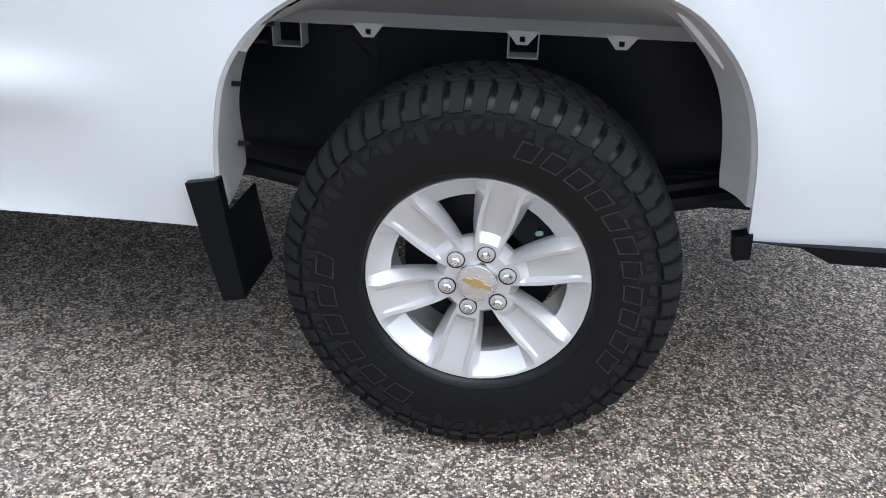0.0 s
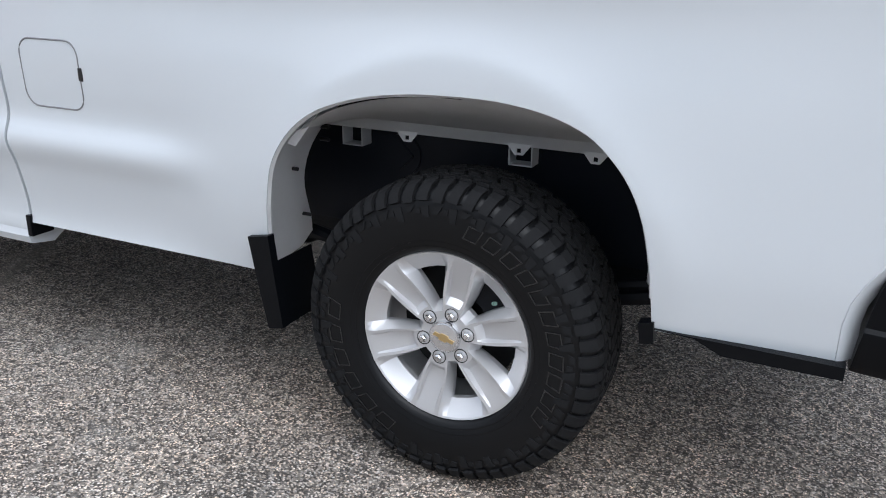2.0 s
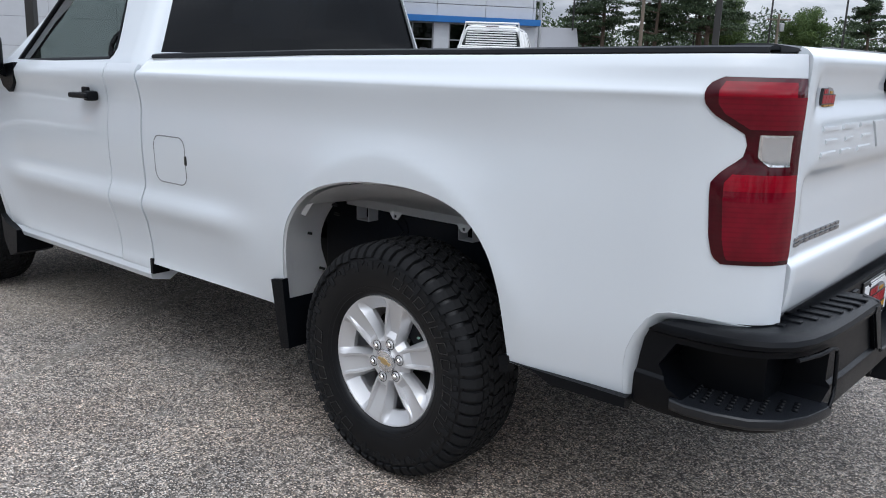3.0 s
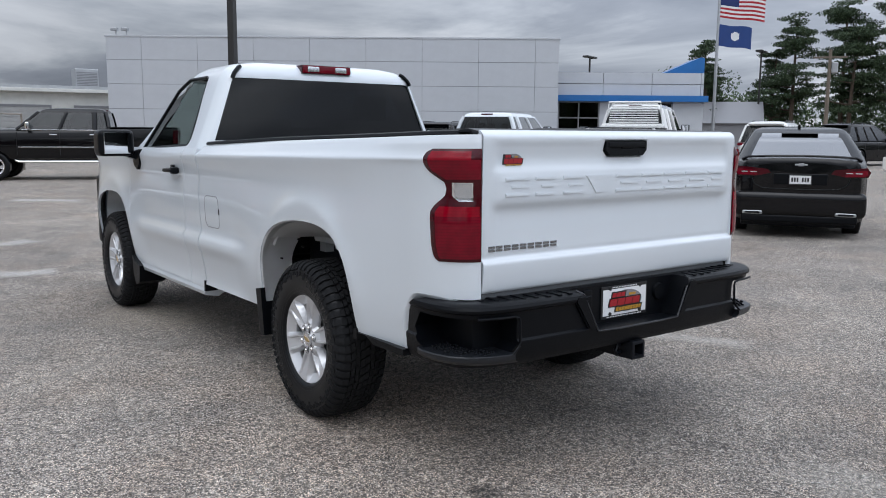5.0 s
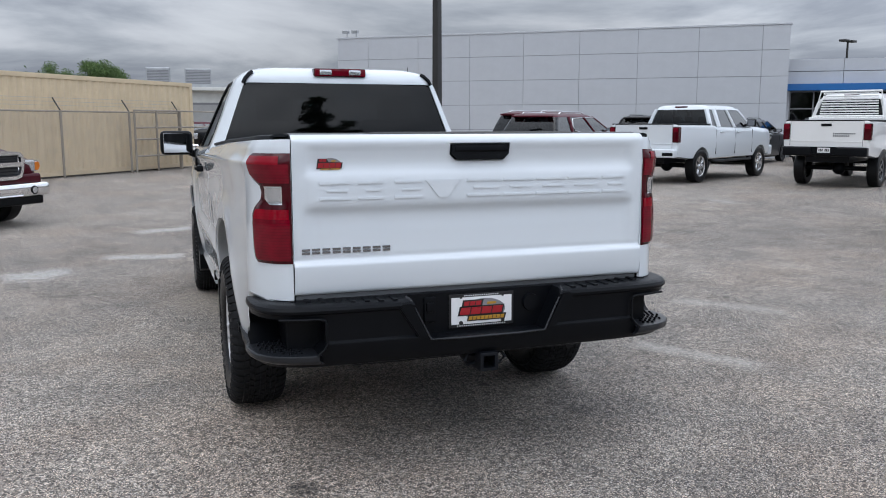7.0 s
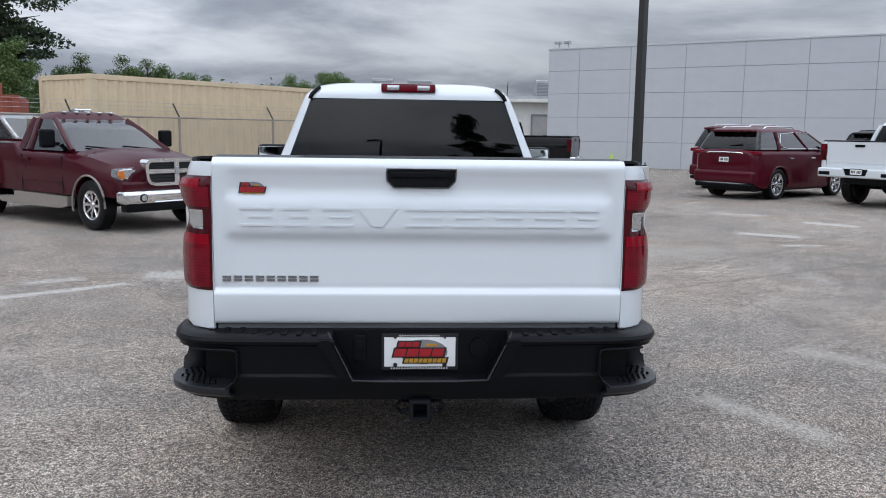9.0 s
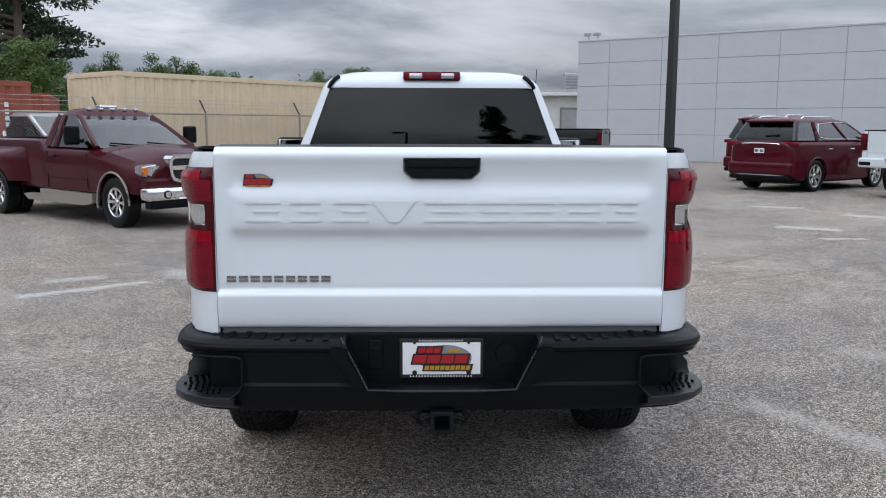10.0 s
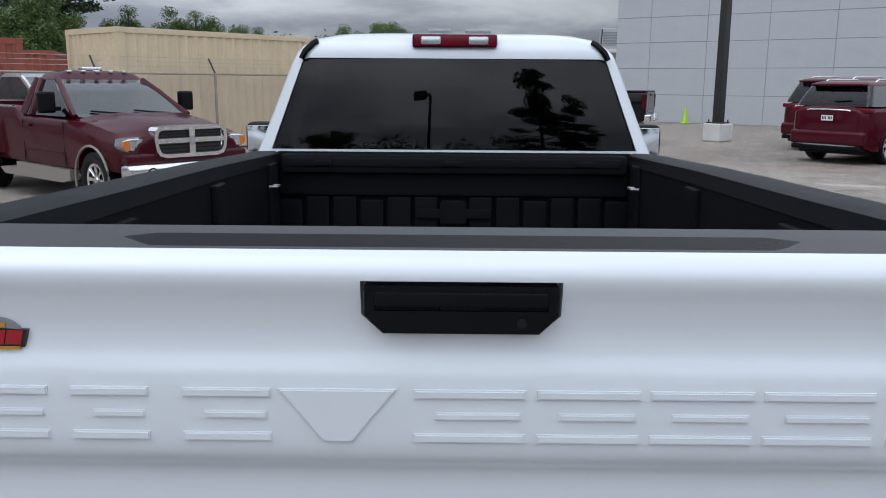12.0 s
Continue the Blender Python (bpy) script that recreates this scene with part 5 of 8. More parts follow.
def cab_ring(z, xf, xb, hw, r=0.11, n=5):
    """A rounded plan outline of the cab at a height; the front bows out a little."""
    pts = []
    for cx, cy, a0 in ((xb - r, hw - r, 0), (xf + r, hw - r, 90), (xf + r, r - hw, 180), (xb - r, r - hw, 270)):
        for i in range(n + 1):
            a = radians(a0 + 90 * i / n)
            pts.append(Vector((cx + r * math.cos(a), cy + r * math.sin(a), z)))
    return pts


CAB = [(1.295, -3.06, -1.512, 0.962), (1.345, -3.00, -1.515, 0.952), (1.40, -2.92, -1.518, 0.925), (1.50, -2.785, -1.524, 0.882), (1.60, -2.65, -1.533, 0.842), (1.70, -2.51, -1.541, 0.803),
       (1.80, -2.375, -1.549, 0.762), (1.85, -2.305, -1.554, 0.738), (1.885, -2.25, -1.570, 0.705), (1.915, -2.18, -1.605, 0.655), (1.937, -2.08, -1.66, 0.57), (1.950, -1.98, -1.76, 0.42)]


def cab_at(z):
    zs = [c[0] for c in CAB]
    return [float(np.interp(z, zs, [c[i] for c in CAB])) for i in (1, 2, 3)]


def cab_shell(truck):
    outer = loft(bmesh.new(), [cab_ring(*c) for c in CAB])
    inner = loft(bmesh.new(), [cab_ring(z if k else z - 0.1, xf + 0.06, xb - 0.045, hw - 0.05, 0.08) for k, (z, xf, xb, hw) in enumerate(CAB[:9])])
    side = [(-2.74, 1.352), (-1.80, 1.378), (-1.775, 1.395), (-1.772, 1.42), (-1.845, 1.80), (-1.86, 1.83), (-1.89, 1.842), (-2.24, 1.842), (-2.30, 1.828), (-2.40, 1.77)]
    rear = [(-0.842, 1.412), (-0.700, 1.80), (-0.690, 1.818), (-0.665, 1.825), (0.665, 1.825), (0.690, 1.818), (0.700, 1.80), (0.842, 1.412)]
    front = [(-0.86, 1.36), (-0.69, 1.82), (0.69, 1.82), (0.86, 1.36)]
    bm = carve(outer, [inner, prism(side, "y", -1.2, 1.2), prism(rear, "x", -1.72, -1.3), prism(front, "x", -3.4, -2.2)])
    cab = part("cab", bm, WHITE, truck, "white regular cab shell", 40)
    # dark lining of roof and pillars
    def ring_in(c, k, d):
        z, xf, xb, hw = c
        return cab_ring(z if k else z - 0.1, xf + 0.06 + d, xb - 0.045 - d, hw - 0.05 - d, 0.08)
    roof_in = CAB[:8] + [(1.872, -2.25, -1.570, 0.705)]
    lining = loft(bmesh.new(), [ring_in(c, k, 0.004) for k, c in enumerate(roof_in)])
    hollow = loft(bmesh.new(), [ring_in(c, k, 0.016) for k, c in enumerate(CAB[:8])])
    lining = carve(lining, [hollow, prism(side, "y", -1.2, 1.2), prism(rear, "x", -1.72, -1.3), prism(front, "x", -3.4, -2.2)])
    part("cabin_trim", lining, CABIN, cab, "dark grey headliner and pillar trim", 40)
    # panes
    for s in (-1, 1):
        rows = []
        for z in np.linspace(1.345, 1.845, 6):
            hw = cab_at(z)[2] - 0.022
            rows.append([(x, s * hw, z) for x in np.linspace(-2.75 + max(0, (z - 1.35) * 0.95), -1.77 - (z - 1.4) * 0.18, 5)])
        if s < 0:  # the driver's pane is wound down into the door
            rows = [[(x, y, z - 0.475) for x, y, z in row] for row in rows]
        part("side_window", sheet(rows, 0.004), CAB_GLASS, cab, "front side window pane")
        fr = bmesh.new()
        edge = [(-2.74, 1.352), (-1.80, 1.378), (-1.772, 1.42), (-1.86, 1.83), (-1.89, 1.842), (-2.24, 1.842), (-2.40, 1.77), (-2.74, 1.352)]
        tube(fr, [(x, s * (cab_at(z)[2] - 0.008), z) for x, z in edge], 0.012, 6)
        part("window_seal", fr, TRIM, cab)
    rows = [[(cab_at(z)[1] - 0.006 - 0.02 * (y / hw) ** 2, y, z) for y in np.linspace(-hw, hw, 15)] for z in np.linspace(1.40, 1.83, 7) for hw in [0.85 - max(0, z - 1.40) * 0.36]]
    part("rear_window", sheet(rows, 0.004), REAR_GLASS, cab, "dark tinted rear window pane")
    rows = [[(cab_at(z)[0] + 0.02 + 0.05 * (y / 0.87) ** 2, y, z) for y in np.linspace(-0.87 + (z - 1.36) * 0.37, 0.87 - (z - 1.36) * 0.37, 9)] for z in np.linspace(1.35, 1.83, 5)]
    part("windscreen", sheet(rows, 0.004), CAB_GLASS, cab, "clear windscreen")
    # stop lamp on the roof's rear edge
    lp = part("stop_lamp", boxed((-1.66, -0.195, 1.872), (-1.545, 0.195, 1.935), 0.016), RED_DARK, cab, "red high stop lamp with clear ends")
    part("red_lens", boxed((-1.60, -0.188, 1.877), (-1.541, 0.188, 1.930), 0.010), RED_LENS, lp)
    for s in (-1, 1):
        part("clear_lens", boxed((-1.56, s * 0.108 - 0.046, 1.883), (-1.537, s * 0.108 + 0.046, 1.924), 0.010), CLEAR_LENS, lp)
        dm = bmesh.new()
        tube(dm, [(cab_at(z)[1] - 0.012 + 0.012, s * (cab_at(z)[2] - 0.055), z + 0.004) for z in (1.816, 1.832, 1.85, 1.868, 1.885, 1.897)], 0.0145, 6)
        part("ditch_moulding", dm, TRIM, cab, "black roof ditch moulding")
    an = bmesh.new()
    rod(an, (-2.9, 0.86, 1.33), (-2.75, 0.88, 2.05), 0.003, 6)
    part("aerial", an, TRIM, cab)
    return cab


def body_strip(truck, name, x0, x1, z0, z1, s, skew=None, nx=24, nz=36, label="", drop=None, cuts=()):
    """A panel of the cab's side between two seams, with its edges folded in."""
    rows = []
    for z in np.linspace(z0, z1, nz):
        a, b = (x0, x1) if skew is None else (x0 + skew[0](z), x1 + skew[1](z))
        row = []
        for i in range(nx + 1):
            x = a + (b - a) * i / nx
            y = side_y(x, min(z, 1.455))
            if x < -3.9:
                y -= 0.35 * (x + 3.9) ** 2 / 0.25 * 0.4
            row.append(Vector((x, -y, z)))
        rows.append(row)
    bm = sheet(rows, 0.018)
    if cuts:
        bm = carve(bm, list(cuts))
    return part(name, flip(bm, s), WHITE, truck, label, 45)


def mirror_arm(truck, s):
    """Black door mirror on its sail."""
    m = part("door_mirror", flip(rounded_block((-2.94, -1.265, 1.292), (-2.75, -1.005, 1.492), 0.05), s), TRIM, truck, "black door mirror housing")
    part("mirror_glass", flip(box(bmesh.new(), (-0.004, -0.108, -0.080), (0.004, 0.108, 0.080), 0.003, pose(-2.735, -1.135, 1.392, 0, 1, 14)), s), MIRROR, m)
    arm = bmesh.new()
    loft(arm, [[Vector((-2.85 + dx, y, z + dz)) for dx, dz in ((-0.05, -0.03), (0.05, -0.03), (0.05, 0.03), (-0.05, 0.03))] for y, z in ((-0.93, 1.29), (-1.0, 1.30), (-1.06, 1.325))])
    prism([(-2.92, 1.325), (-2.70, 1.345), (-2.72, 1.24), (-2.78, 1.19), (-2.85, 1.22)], "y", -0.992, -0.955, arm)
    part("mirror_arm", flip(arm, s), TRIM, m)


def rounded_block(lo, hi, r):
    return box(bmesh.new(), lo, hi, r, None, 4)


def seat(truck, y0, y1):
    st = part("seat", rounded_block((-2.35, y0, 0.95), (-1.85, y1, 1.12), 0.05), CLOTH, truck, "charcoal cloth seat")
    bk = bmesh.new()
    box(bk, (-0.07, y0, 0), (0.07, y1, 0.52), 0.05, pose(-1.84, 0, 1.05, 0, 9, 0), 4)
    part("backrest", bk, CLOTH, st)
    c = (y0 + y1) / 2
    hr = box(bmesh.new(), (-0.05, -0.13, 0), (0.05, 0.13, 0.19), 0.04, pose(-1.74, c, 1.56, 0, 6, 0), 4)
    part("headrest", hr, CLOTH, st)


def hero_truck():
    t = thing("pickup_truck", "white regular-cab long-bed pickup with black step bumper, parked", "pickup truck", pose(0, 0, 0, 0, -0.8, 0))
    for s in (-1, 1):
        bed_side(t, s)
        arch_liner(t, s)
        tail_lamp(t, s)
        bend = (lambda z: -0.02 * math.sin(max(0, min(1, (z - 0.45) / 0.9)) * math.pi))
        body_strip(t, "cab_corner", -1.768, -1.503, 0.437, 1.36, s, (bend, lambda z: 0.0), 10, 36, "white cab corner panel")
        fr = lambda z: -0.06 * max(0.0, (0.75 - z) / 0.3)
        body_strip(t, "door", -3.03, -1.774, 0.455, 1.36, s, (lambda z: -fr(z), bend), 30, 36, "white front door skin")
        farch = [(HUB_F + (x if x < 0 else x * 1.02) * 1.0, z - 0.02) for x, z in ARCH]
        body_strip(t, "front_fender", -4.36, -3.036, 0.43, 1.33, s, (lambda z: 0.0, lambda z: -fr(z)), 34, 36, "white front fender", cuts=[prism(farch, "y", -1.3, -0.4)])
        rk = prism([(-0.955, 0.425), (-0.945, 0.400), (-0.86, 0.385), (-0.80, 0.42), (-0.80, 0.452), (-0.946, 0.452)], "x", -3.02, -1.51)
        part("rocker", flip(rk, s), WHITE, t, "white rocker sill")
        nt = boxed((-1.512, -0.955, 0.428), (-1.49, -0.87, 0.50), 0.004)
        part("seam_filler", flip(nt, s), TRIM, t)
        hd = bmesh.new()
        box(hd, (-2.02, -1.040, 1.196), (-1.85, -1.012, 1.222), 0.011)
        box(hd, (-1.895, -1.030, 1.186), (-1.845, -0.975, 1.232), 0.014)
        box(hd, (-2.02, -1.030, 1.194), (-1.995, -0.975, 1.222), 0.010)
        box(hd, (-1.965, -1.0, 1.215), (-1.905, -0.985, 1.248), 0.012)
        part("door_handle", flip(hd, s), TRIM, t, "black door handle")
        mirror_arm(t, s)
        fl = bmesh.new()
        prism([(-0.582, 0.586), (-0.515, 0.598), (-0.503, 0.50), (-0.480, 0.335), (-0.528, 0.325), (-0.556, 0.45)], "y", -0.992, -0.965, fl)
        prism([(-0.510, 0.52), (-0.482, 0.335), (-0.525, 0.326), (-0.53, 0.50)], "y", -0.965, -0.80, fl)
        part("mud_flap", flip(fl, s), TRIM, t, "black moulded mud flap", 30)
        f2 = prism([(-3.05, 0.50), (-2.99, 0.46), (-2.86, 0.43), (-2.88, 0.30), (-2.97, 0.27), (-3.03, 0.35)], "y", -0.985, -0.78)
        part("mud_flap", flip(f2, s), TRIM, t, "black moulded mud flap", 30)
        vl = prism([(0.498, 0.540), (0.60, 0.536), (0.66, 0.508), (0.90, 0.508), (0.90, 0.537)], "y", -0.972, -0.93)
        prism([(0.478, 0.548), (0.512, 0.556), (0.515, 0.505), (0.485, 0.50)], "y", -0.974, -0.94, vl)
        part("valance", flip(vl, s), TRIM, t, "black lower valance strip")
        # rail caps
        rc = sheet([[(x, y + (0.0 if x < 1.05 or y > -0.86 else 4.2 * (x - 1.05) ** 2), rail_z(x) + z) for x in np.linspace(-1.47, 1.15, 28)] for y, z in ((-0.908, -0.024), (-0.922, -0.014), (-0.918, -0.003), (-0.90, 0.002), (-0.82, 0.003), (-0.79, -0.006), (-0.785, -0.05))], 0.01)
        part("rail_cap", flip(rc, s), TRIM_GREY, t, "grey-black bed rail cap", 30)
        hero_wheel(t, pose(HUB_R, s * 0.862, 0.405, 0, 17 if s < 0 else 0, 0 if s < 0 else 180))
        hero_wheel(t, pose(HUB_F, s * 0.862, 0.405, 0, 40, 0 if s < 0 else 180))
    # fuel flap
    ring = [(-1.28 + x, 0.968 + z) for x, z in round_rect(0.118, 0.099, 0.045, 6)]
    ff = bmesh.new()
    tube(ff, [(x, -side_y(x, z) + 0.0005, z) for x, z in ring + ring[:1]], 0.0028, 6)
    fuel = part("fuel_flap_gap", ff, SIGN_GREY, t)
    nk = rounded_block((-1.168, -side_y(-1.15, 0.98) - 0.003, 0.955), (-1.150, -side_y(-1.15, 0.98) + 0.02, 0.995), 0.006)
    part("finger_notch", nk, SIGN_BLACK, fuel)
    tailgate(t)
    bp = bumper(t)
    licence_plate(bp, 1.247, 0.694, dealer=True)
    cab_shell(t)
    # hood, nose and cowl
    hood = loft(bmesh.new(), [[Vector((x, y * w, z + c * (1 - (y ** 2)))) for y in (-1, -0.8, -0.4, 0, 0.4, 0.8, 1)] + [Vector((x, w, 0.7)), Vector((x, -w, 0.7))]
                              for x, w, z, c in ((-3.03, 0.955, 1.30, 0.03), (-3.4, 0.95, 1.285, 0.05), (-3.9, 0.93, 1.25, 0.05), (-4.25, 0.88, 1.20, 0.04), (-4.36, 0.80, 1.14, 0.03))])
    hood = carve(hood, [prism([(HUB_F + x * 1.05, z) for x, z in ARCH], "y", -1.2, -0.55), prism([(HUB_F + x * 1.05, z) for x, z in ARCH], "y", 0.55, 1.2)])
    part("hood", hood, WHITE, t, "white engine hood")
    ns = rounded_block((-4.47, -0.90, 0.45), (-4.30, 0.90, 1.10), 0.06)
    part("front_bumper", ns, TRIM, t, "black front bumper and grille")
    # cabin
    cb = bmesh.new()
    box(cb, (-3.0, -0.90, 0.60), (-1.56, 0.90, 0.70))
    for s in (-1, 1):
        box(cb, (-2.95, s * 0.90 - 0.015, 0.60), (-1.56, s * 0.90 + 0.015, 1.335))
    box(cb, (-1.56, -0.91, 0.60), (-1.53, 0.91, 1.33))
    box(cb, (-3.02, -0.92, 0.60), (-2.95, 0.92, 1.32))
    part("cabin_lining", cb, CABIN, t)
    ds = rounded_block((-2.98, -0.88, 1.0), (-2.62, 0.88, 1.335), 0.08)
    part("dashboard", ds, CABIN, t)
    sw = bmesh.new()
    tube(sw, [(0, 0.19 * math.cos(a), 0.19 * math.sin(a)) for a in np.linspace(0, 2 * math.pi, 25)], 0.014, 8)
    rod(sw, (-0.02, 0, 0), (0.02, 0, 0), 0.06, 12)
    for a in (0.2, math.pi - 0.2, -math.pi / 2):
        rod(sw, (0, 0, 0), (0, 0.18 * math.cos(a), 0.18 * math.sin(a)), 0.016, 6)
    bmesh.ops.transform(sw, matrix=pose(-2.40, -0.42, 1.36, 0, -22, 0), verts=sw.verts)
    part("steering_wheel", sw, CABIN, t)
    seat(t, -0.72, -0.20)
    seat(t, 0.20, 0.72)
    part("centre_seat", rounded_block((-1.95, -0.19, 0.95), (-1.72, 0.19, 1.50), 0.05), CLOTH, t)
    rm = rounded_block((-2.33, -0.12, 1.70), (-2.30, 0.12, 1.765), 0.012)
    part("inner_mirror", rm, CABIN, t)
    # bed box
    bed = part("bed_floor", boxed((-1.48, -0.58, 0.90), (1.15, 0.58, 0.93)), LINER, t, "black sprayed bed floor")
    for s in (-1, 1):
        for x0, x1 in ((-1.48, -0.62), (0.54, 1.15)):
            a, c = sorted((s * 0.58, s * 0.80))
            part("floor_side", boxed((x0, a, 0.90), (x1, c, 0.93)), LINER, bed)
            part("bed_wall", boxed((x0, s * 0.80 - 0.012, 0.90), (x1, s * 0.80 + 0.012, 1.06)), LINER, bed)
        part("bed_wall", boxed((-1.47, s * 0.80 - 0.012, 1.06), (1.16, s * 0.80 + 0.012, 1.392)), LINER, bed, "black sprayed bed wall")
        for x in (-1.28, -0.45, 0.35):
            part("stake_pocket", boxed((x, s * 0.78 - 0.016, 0.95 if x < -0.6 else 1.14), (x + 0.12, s * 0.78 + 0.016, 1.37), 0.012), LINER, bed)
        wh = boxed((-0.62, min(s * 0.56, s * 0.81), 1.065), (0.54, max(s * 0.56, s * 0.81), 1.13), 0.03)
        box(wh, (-0.62, s * 0.58 - 0.02, 0.91), (0.54, s * 0.58 + 0.02, 1.11), 0.015)
        for x in (-0.62, 0.52):
            box(wh, (x, min(s * 0.57, s * 0.81), 0.92), (x + 0.02, max(s * 0.57, s * 0.81), 1.09))
        part("wheel_housing", wh, LINER, bed, "black wheel housing in the bed")
    bars("bulkhead", [((-1.475, -0.80, 0.86), (-1.44, 0.80, 1.405))], LINER, bed, "black front bulkhead", 0.004)
    bars("bulkhead_rail", [((-1.45, -0.77, 1.315), (-1.36, 0.77, 1.40))], LINER, bed, "", 0.018)
    bars("bulkhead_lip", [((-1.40, -0.74, 1.345), (-1.353, 0.74, 1.385))], LINER, bed, "", 0.008)
    bars("bulkhead_step", [((-1.44, -0.79, 1.21), (-1.40, 0.79, 1.33))], LINER, bed, "", 0.02)
    bars("bulkhead_rib", [((-1.45, -0.74 + 1.48 * i / 12 - 0.055, 0.89), (-1.405, -0.74 + 1.48 * i / 12 + 0.055, 1.21 if i % 3 else 1.195)) for i in range(13)], LINER, bed, "", 0.016)
    bars("rail_boss", [((-1.36, y - 0.04, 1.35), (-1.345, y + 0.04, 1.375)) for y in (-0.58, 0.0, 0.58)], LINER, bed, "", 0.006)
    em = bmesh.new()
    box(em, (-1.41, -0.17, 1.11), (-1.39, 0.17, 1.155), 0.008)
    box(em, (-1.41, -0.06, 1.085), (-1.388, 0.06, 1.185), 0.008)
    part("bulkhead_emblem", em, LINER, bed, "plain black moulded emblem")
    bars("floor_rib", [((-1.40, -0.72 + 1.44 * i / 13 - 0.03, 0.925), (1.12, -0.72 + 1.44 * i / 13 + 0.03, 0.945)) for i in range(14)], LINER, bed, "", 0.008)
    for x in (-1.15, 0.55):
        for s in (-1, 1):
            tr = bmesh.new()
            tube(tr, [(x - 0.03, s * 0.77, 1.28), (x - 0.03, s * 0.74, 1.28), (x + 0.03, s * 0.74, 1.28), (x + 0.03, s * 0.77, 1.28)], 0.006, 6)
            part("tie_down", tr, STEEL, bed)
    # running gear
    for s in (-1, 1):
        part("frame_rail", box(boxed((-4.2, s * 0.52 - 0.04, 0.50), (1.20, s * 0.52 + 0.04, 0.66), 0.015), (-0.80, s * 0.52 - 0.036, 0.43), (0.80, s * 0.52 + 0.036, 0.52), 0.015), FRAME_BLACK, t, "black boxed frame rail")
        wh = boxed((-0.75, s * 0.545 - 0.022, 0.52), (0.85, s * 0.545 + 0.022, 0.90), 0.01)
        rod(wh, (-0.335, s * 0.56, 0.755), (-0.335, s * 0.573, 0.755), 0.062, 20)
        rod(wh, (-0.335, s * 0.565, 0.755), (-0.335, s * 0.577, 0.755), 0.040, 4)
        part("wheelhouse_panel", wh, WELL, t, "navy-black wheelhouse panel")
        part("leaf_spring", tube(bmesh.new(), [(-0.62, s * 0.64, 0.50), (-0.3, s * 0.64, 0.44), (0, s * 0.64, 0.42), (0.3, s * 0.64, 0.45), (0.68, s * 0.64, 0.53)], 0.022, 8), FRAME_BLACK, t)
        part("spring_shackle", tube(bmesh.new(), [(0.30, s * 0.63, 0.48), (0.70, s * 0.62, 0.57), (0.85, s * 0.6, 0.58)], 0.018, 8), FRAME_BLACK, t)
        part("shock_absorber", rod(bmesh.new(), (0.12, s * 0.48, 0.40), (0.20, s * 0.46, 0.80), 0.028, 10), FRAME_BLACK, t)
    for x in (-2.9, -1.5, -0.75, 0.75):
        part("cross_member", boxed((x - 0.05, -0.5, 0.52), (x + 0.05, 0.5, 0.62), 0.01), FRAME_BLACK, t)
    ax = part("rear_axle", rod(bmesh.new(), (0, -0.80, 0.405), (0, 0.80, 0.405), 0.045, 14), FRAME_BLACK, t)
    df = bmesh.new()
    bmesh.ops.create_uvsphere(df, u_segments=14, v_segments=8, radius=0.15, matrix=pose(0.0, 0.0, 0.405))
    part("differential", df, FRAME_BLACK, ax)
    part("front_axle", rod(bmesh.new(), (HUB_F, -0.8, 0.40), (HUB_F, 0.8, 0.40), 0.05, 10), FRAME_BLACK, t)
    part("drive_shaft", rod(bmesh.new(), (-2.6, 0.05, 0.48), (-0.1, 0.02, 0.42), 0.045, 12), FRAME_BLACK, t)
    part("gearbox", boxed((-3.4, -0.35, 0.36), (-2.5, 0.35, 0.62), 0.05), FRAME_BLACK, t)
    part("exhaust_pipe", tube(bmesh.new(), [(-2.4, 0.35, 0.44), (-0.8, 0.36, 0.45), (-0.4, 0.38, 0.52), (0.5, 0.42, 0.50), (0.95, 0.60, 0.42)], 0.035, 8), FRAME_BLACK, t)
    tank = rounded_block((-1.9, -0.46, 0.36), (-0.75, -0.10, 0.60), 0.05)
    part("fuel_tank", tank, FRAME_BLACK, t)
    sp = bmesh.new()
    bmesh.ops.create_cone(sp, cap_ends=True, segments=28, radius1=0.34, radius2=0.34, depth=0.22, matrix=pose(0.72, 0.0, 0.58))
    bmesh.ops.bevel(sp, geom=[e for e in sp.edges if e.calc_face_angle(0) > 1], offset=0.05, segments=3, affect="EDGES")
    part("spare_tyre", sp, RUBBER, t)
    hc = carve(boxed((1.08, -0.042, 0.440), (1.345, 0.042, 0.524), 0.008), [boxed((1.25, -0.027, 0.455), (1.40, 0.027, 0.509))])
    rod(hc, (1.12, -0.55, 0.49), (1.12, 0.55, 0.49), 0.032, 10)
    hitch = part("receiver_hitch", hc, FRAME_BLACK, t, "black square receiver hitch")
    for s in (-1, 1):
        lp = tube(bmesh.new(), [(1.27, s * 0.042, 0.50), (1.29, s * 0.075, 0.51), (1.29, s * 0.095, 0.485), (1.28, s * 0.075, 0.46), (1.27, s * 0.042, 0.465)], 0.009, 6)
        part("chain_loop", lp, FRAME_BLACK, hitch)
    return t


hero_truck()


# ---------------------------------------------------------------- other vehicles
WHEELS = {}


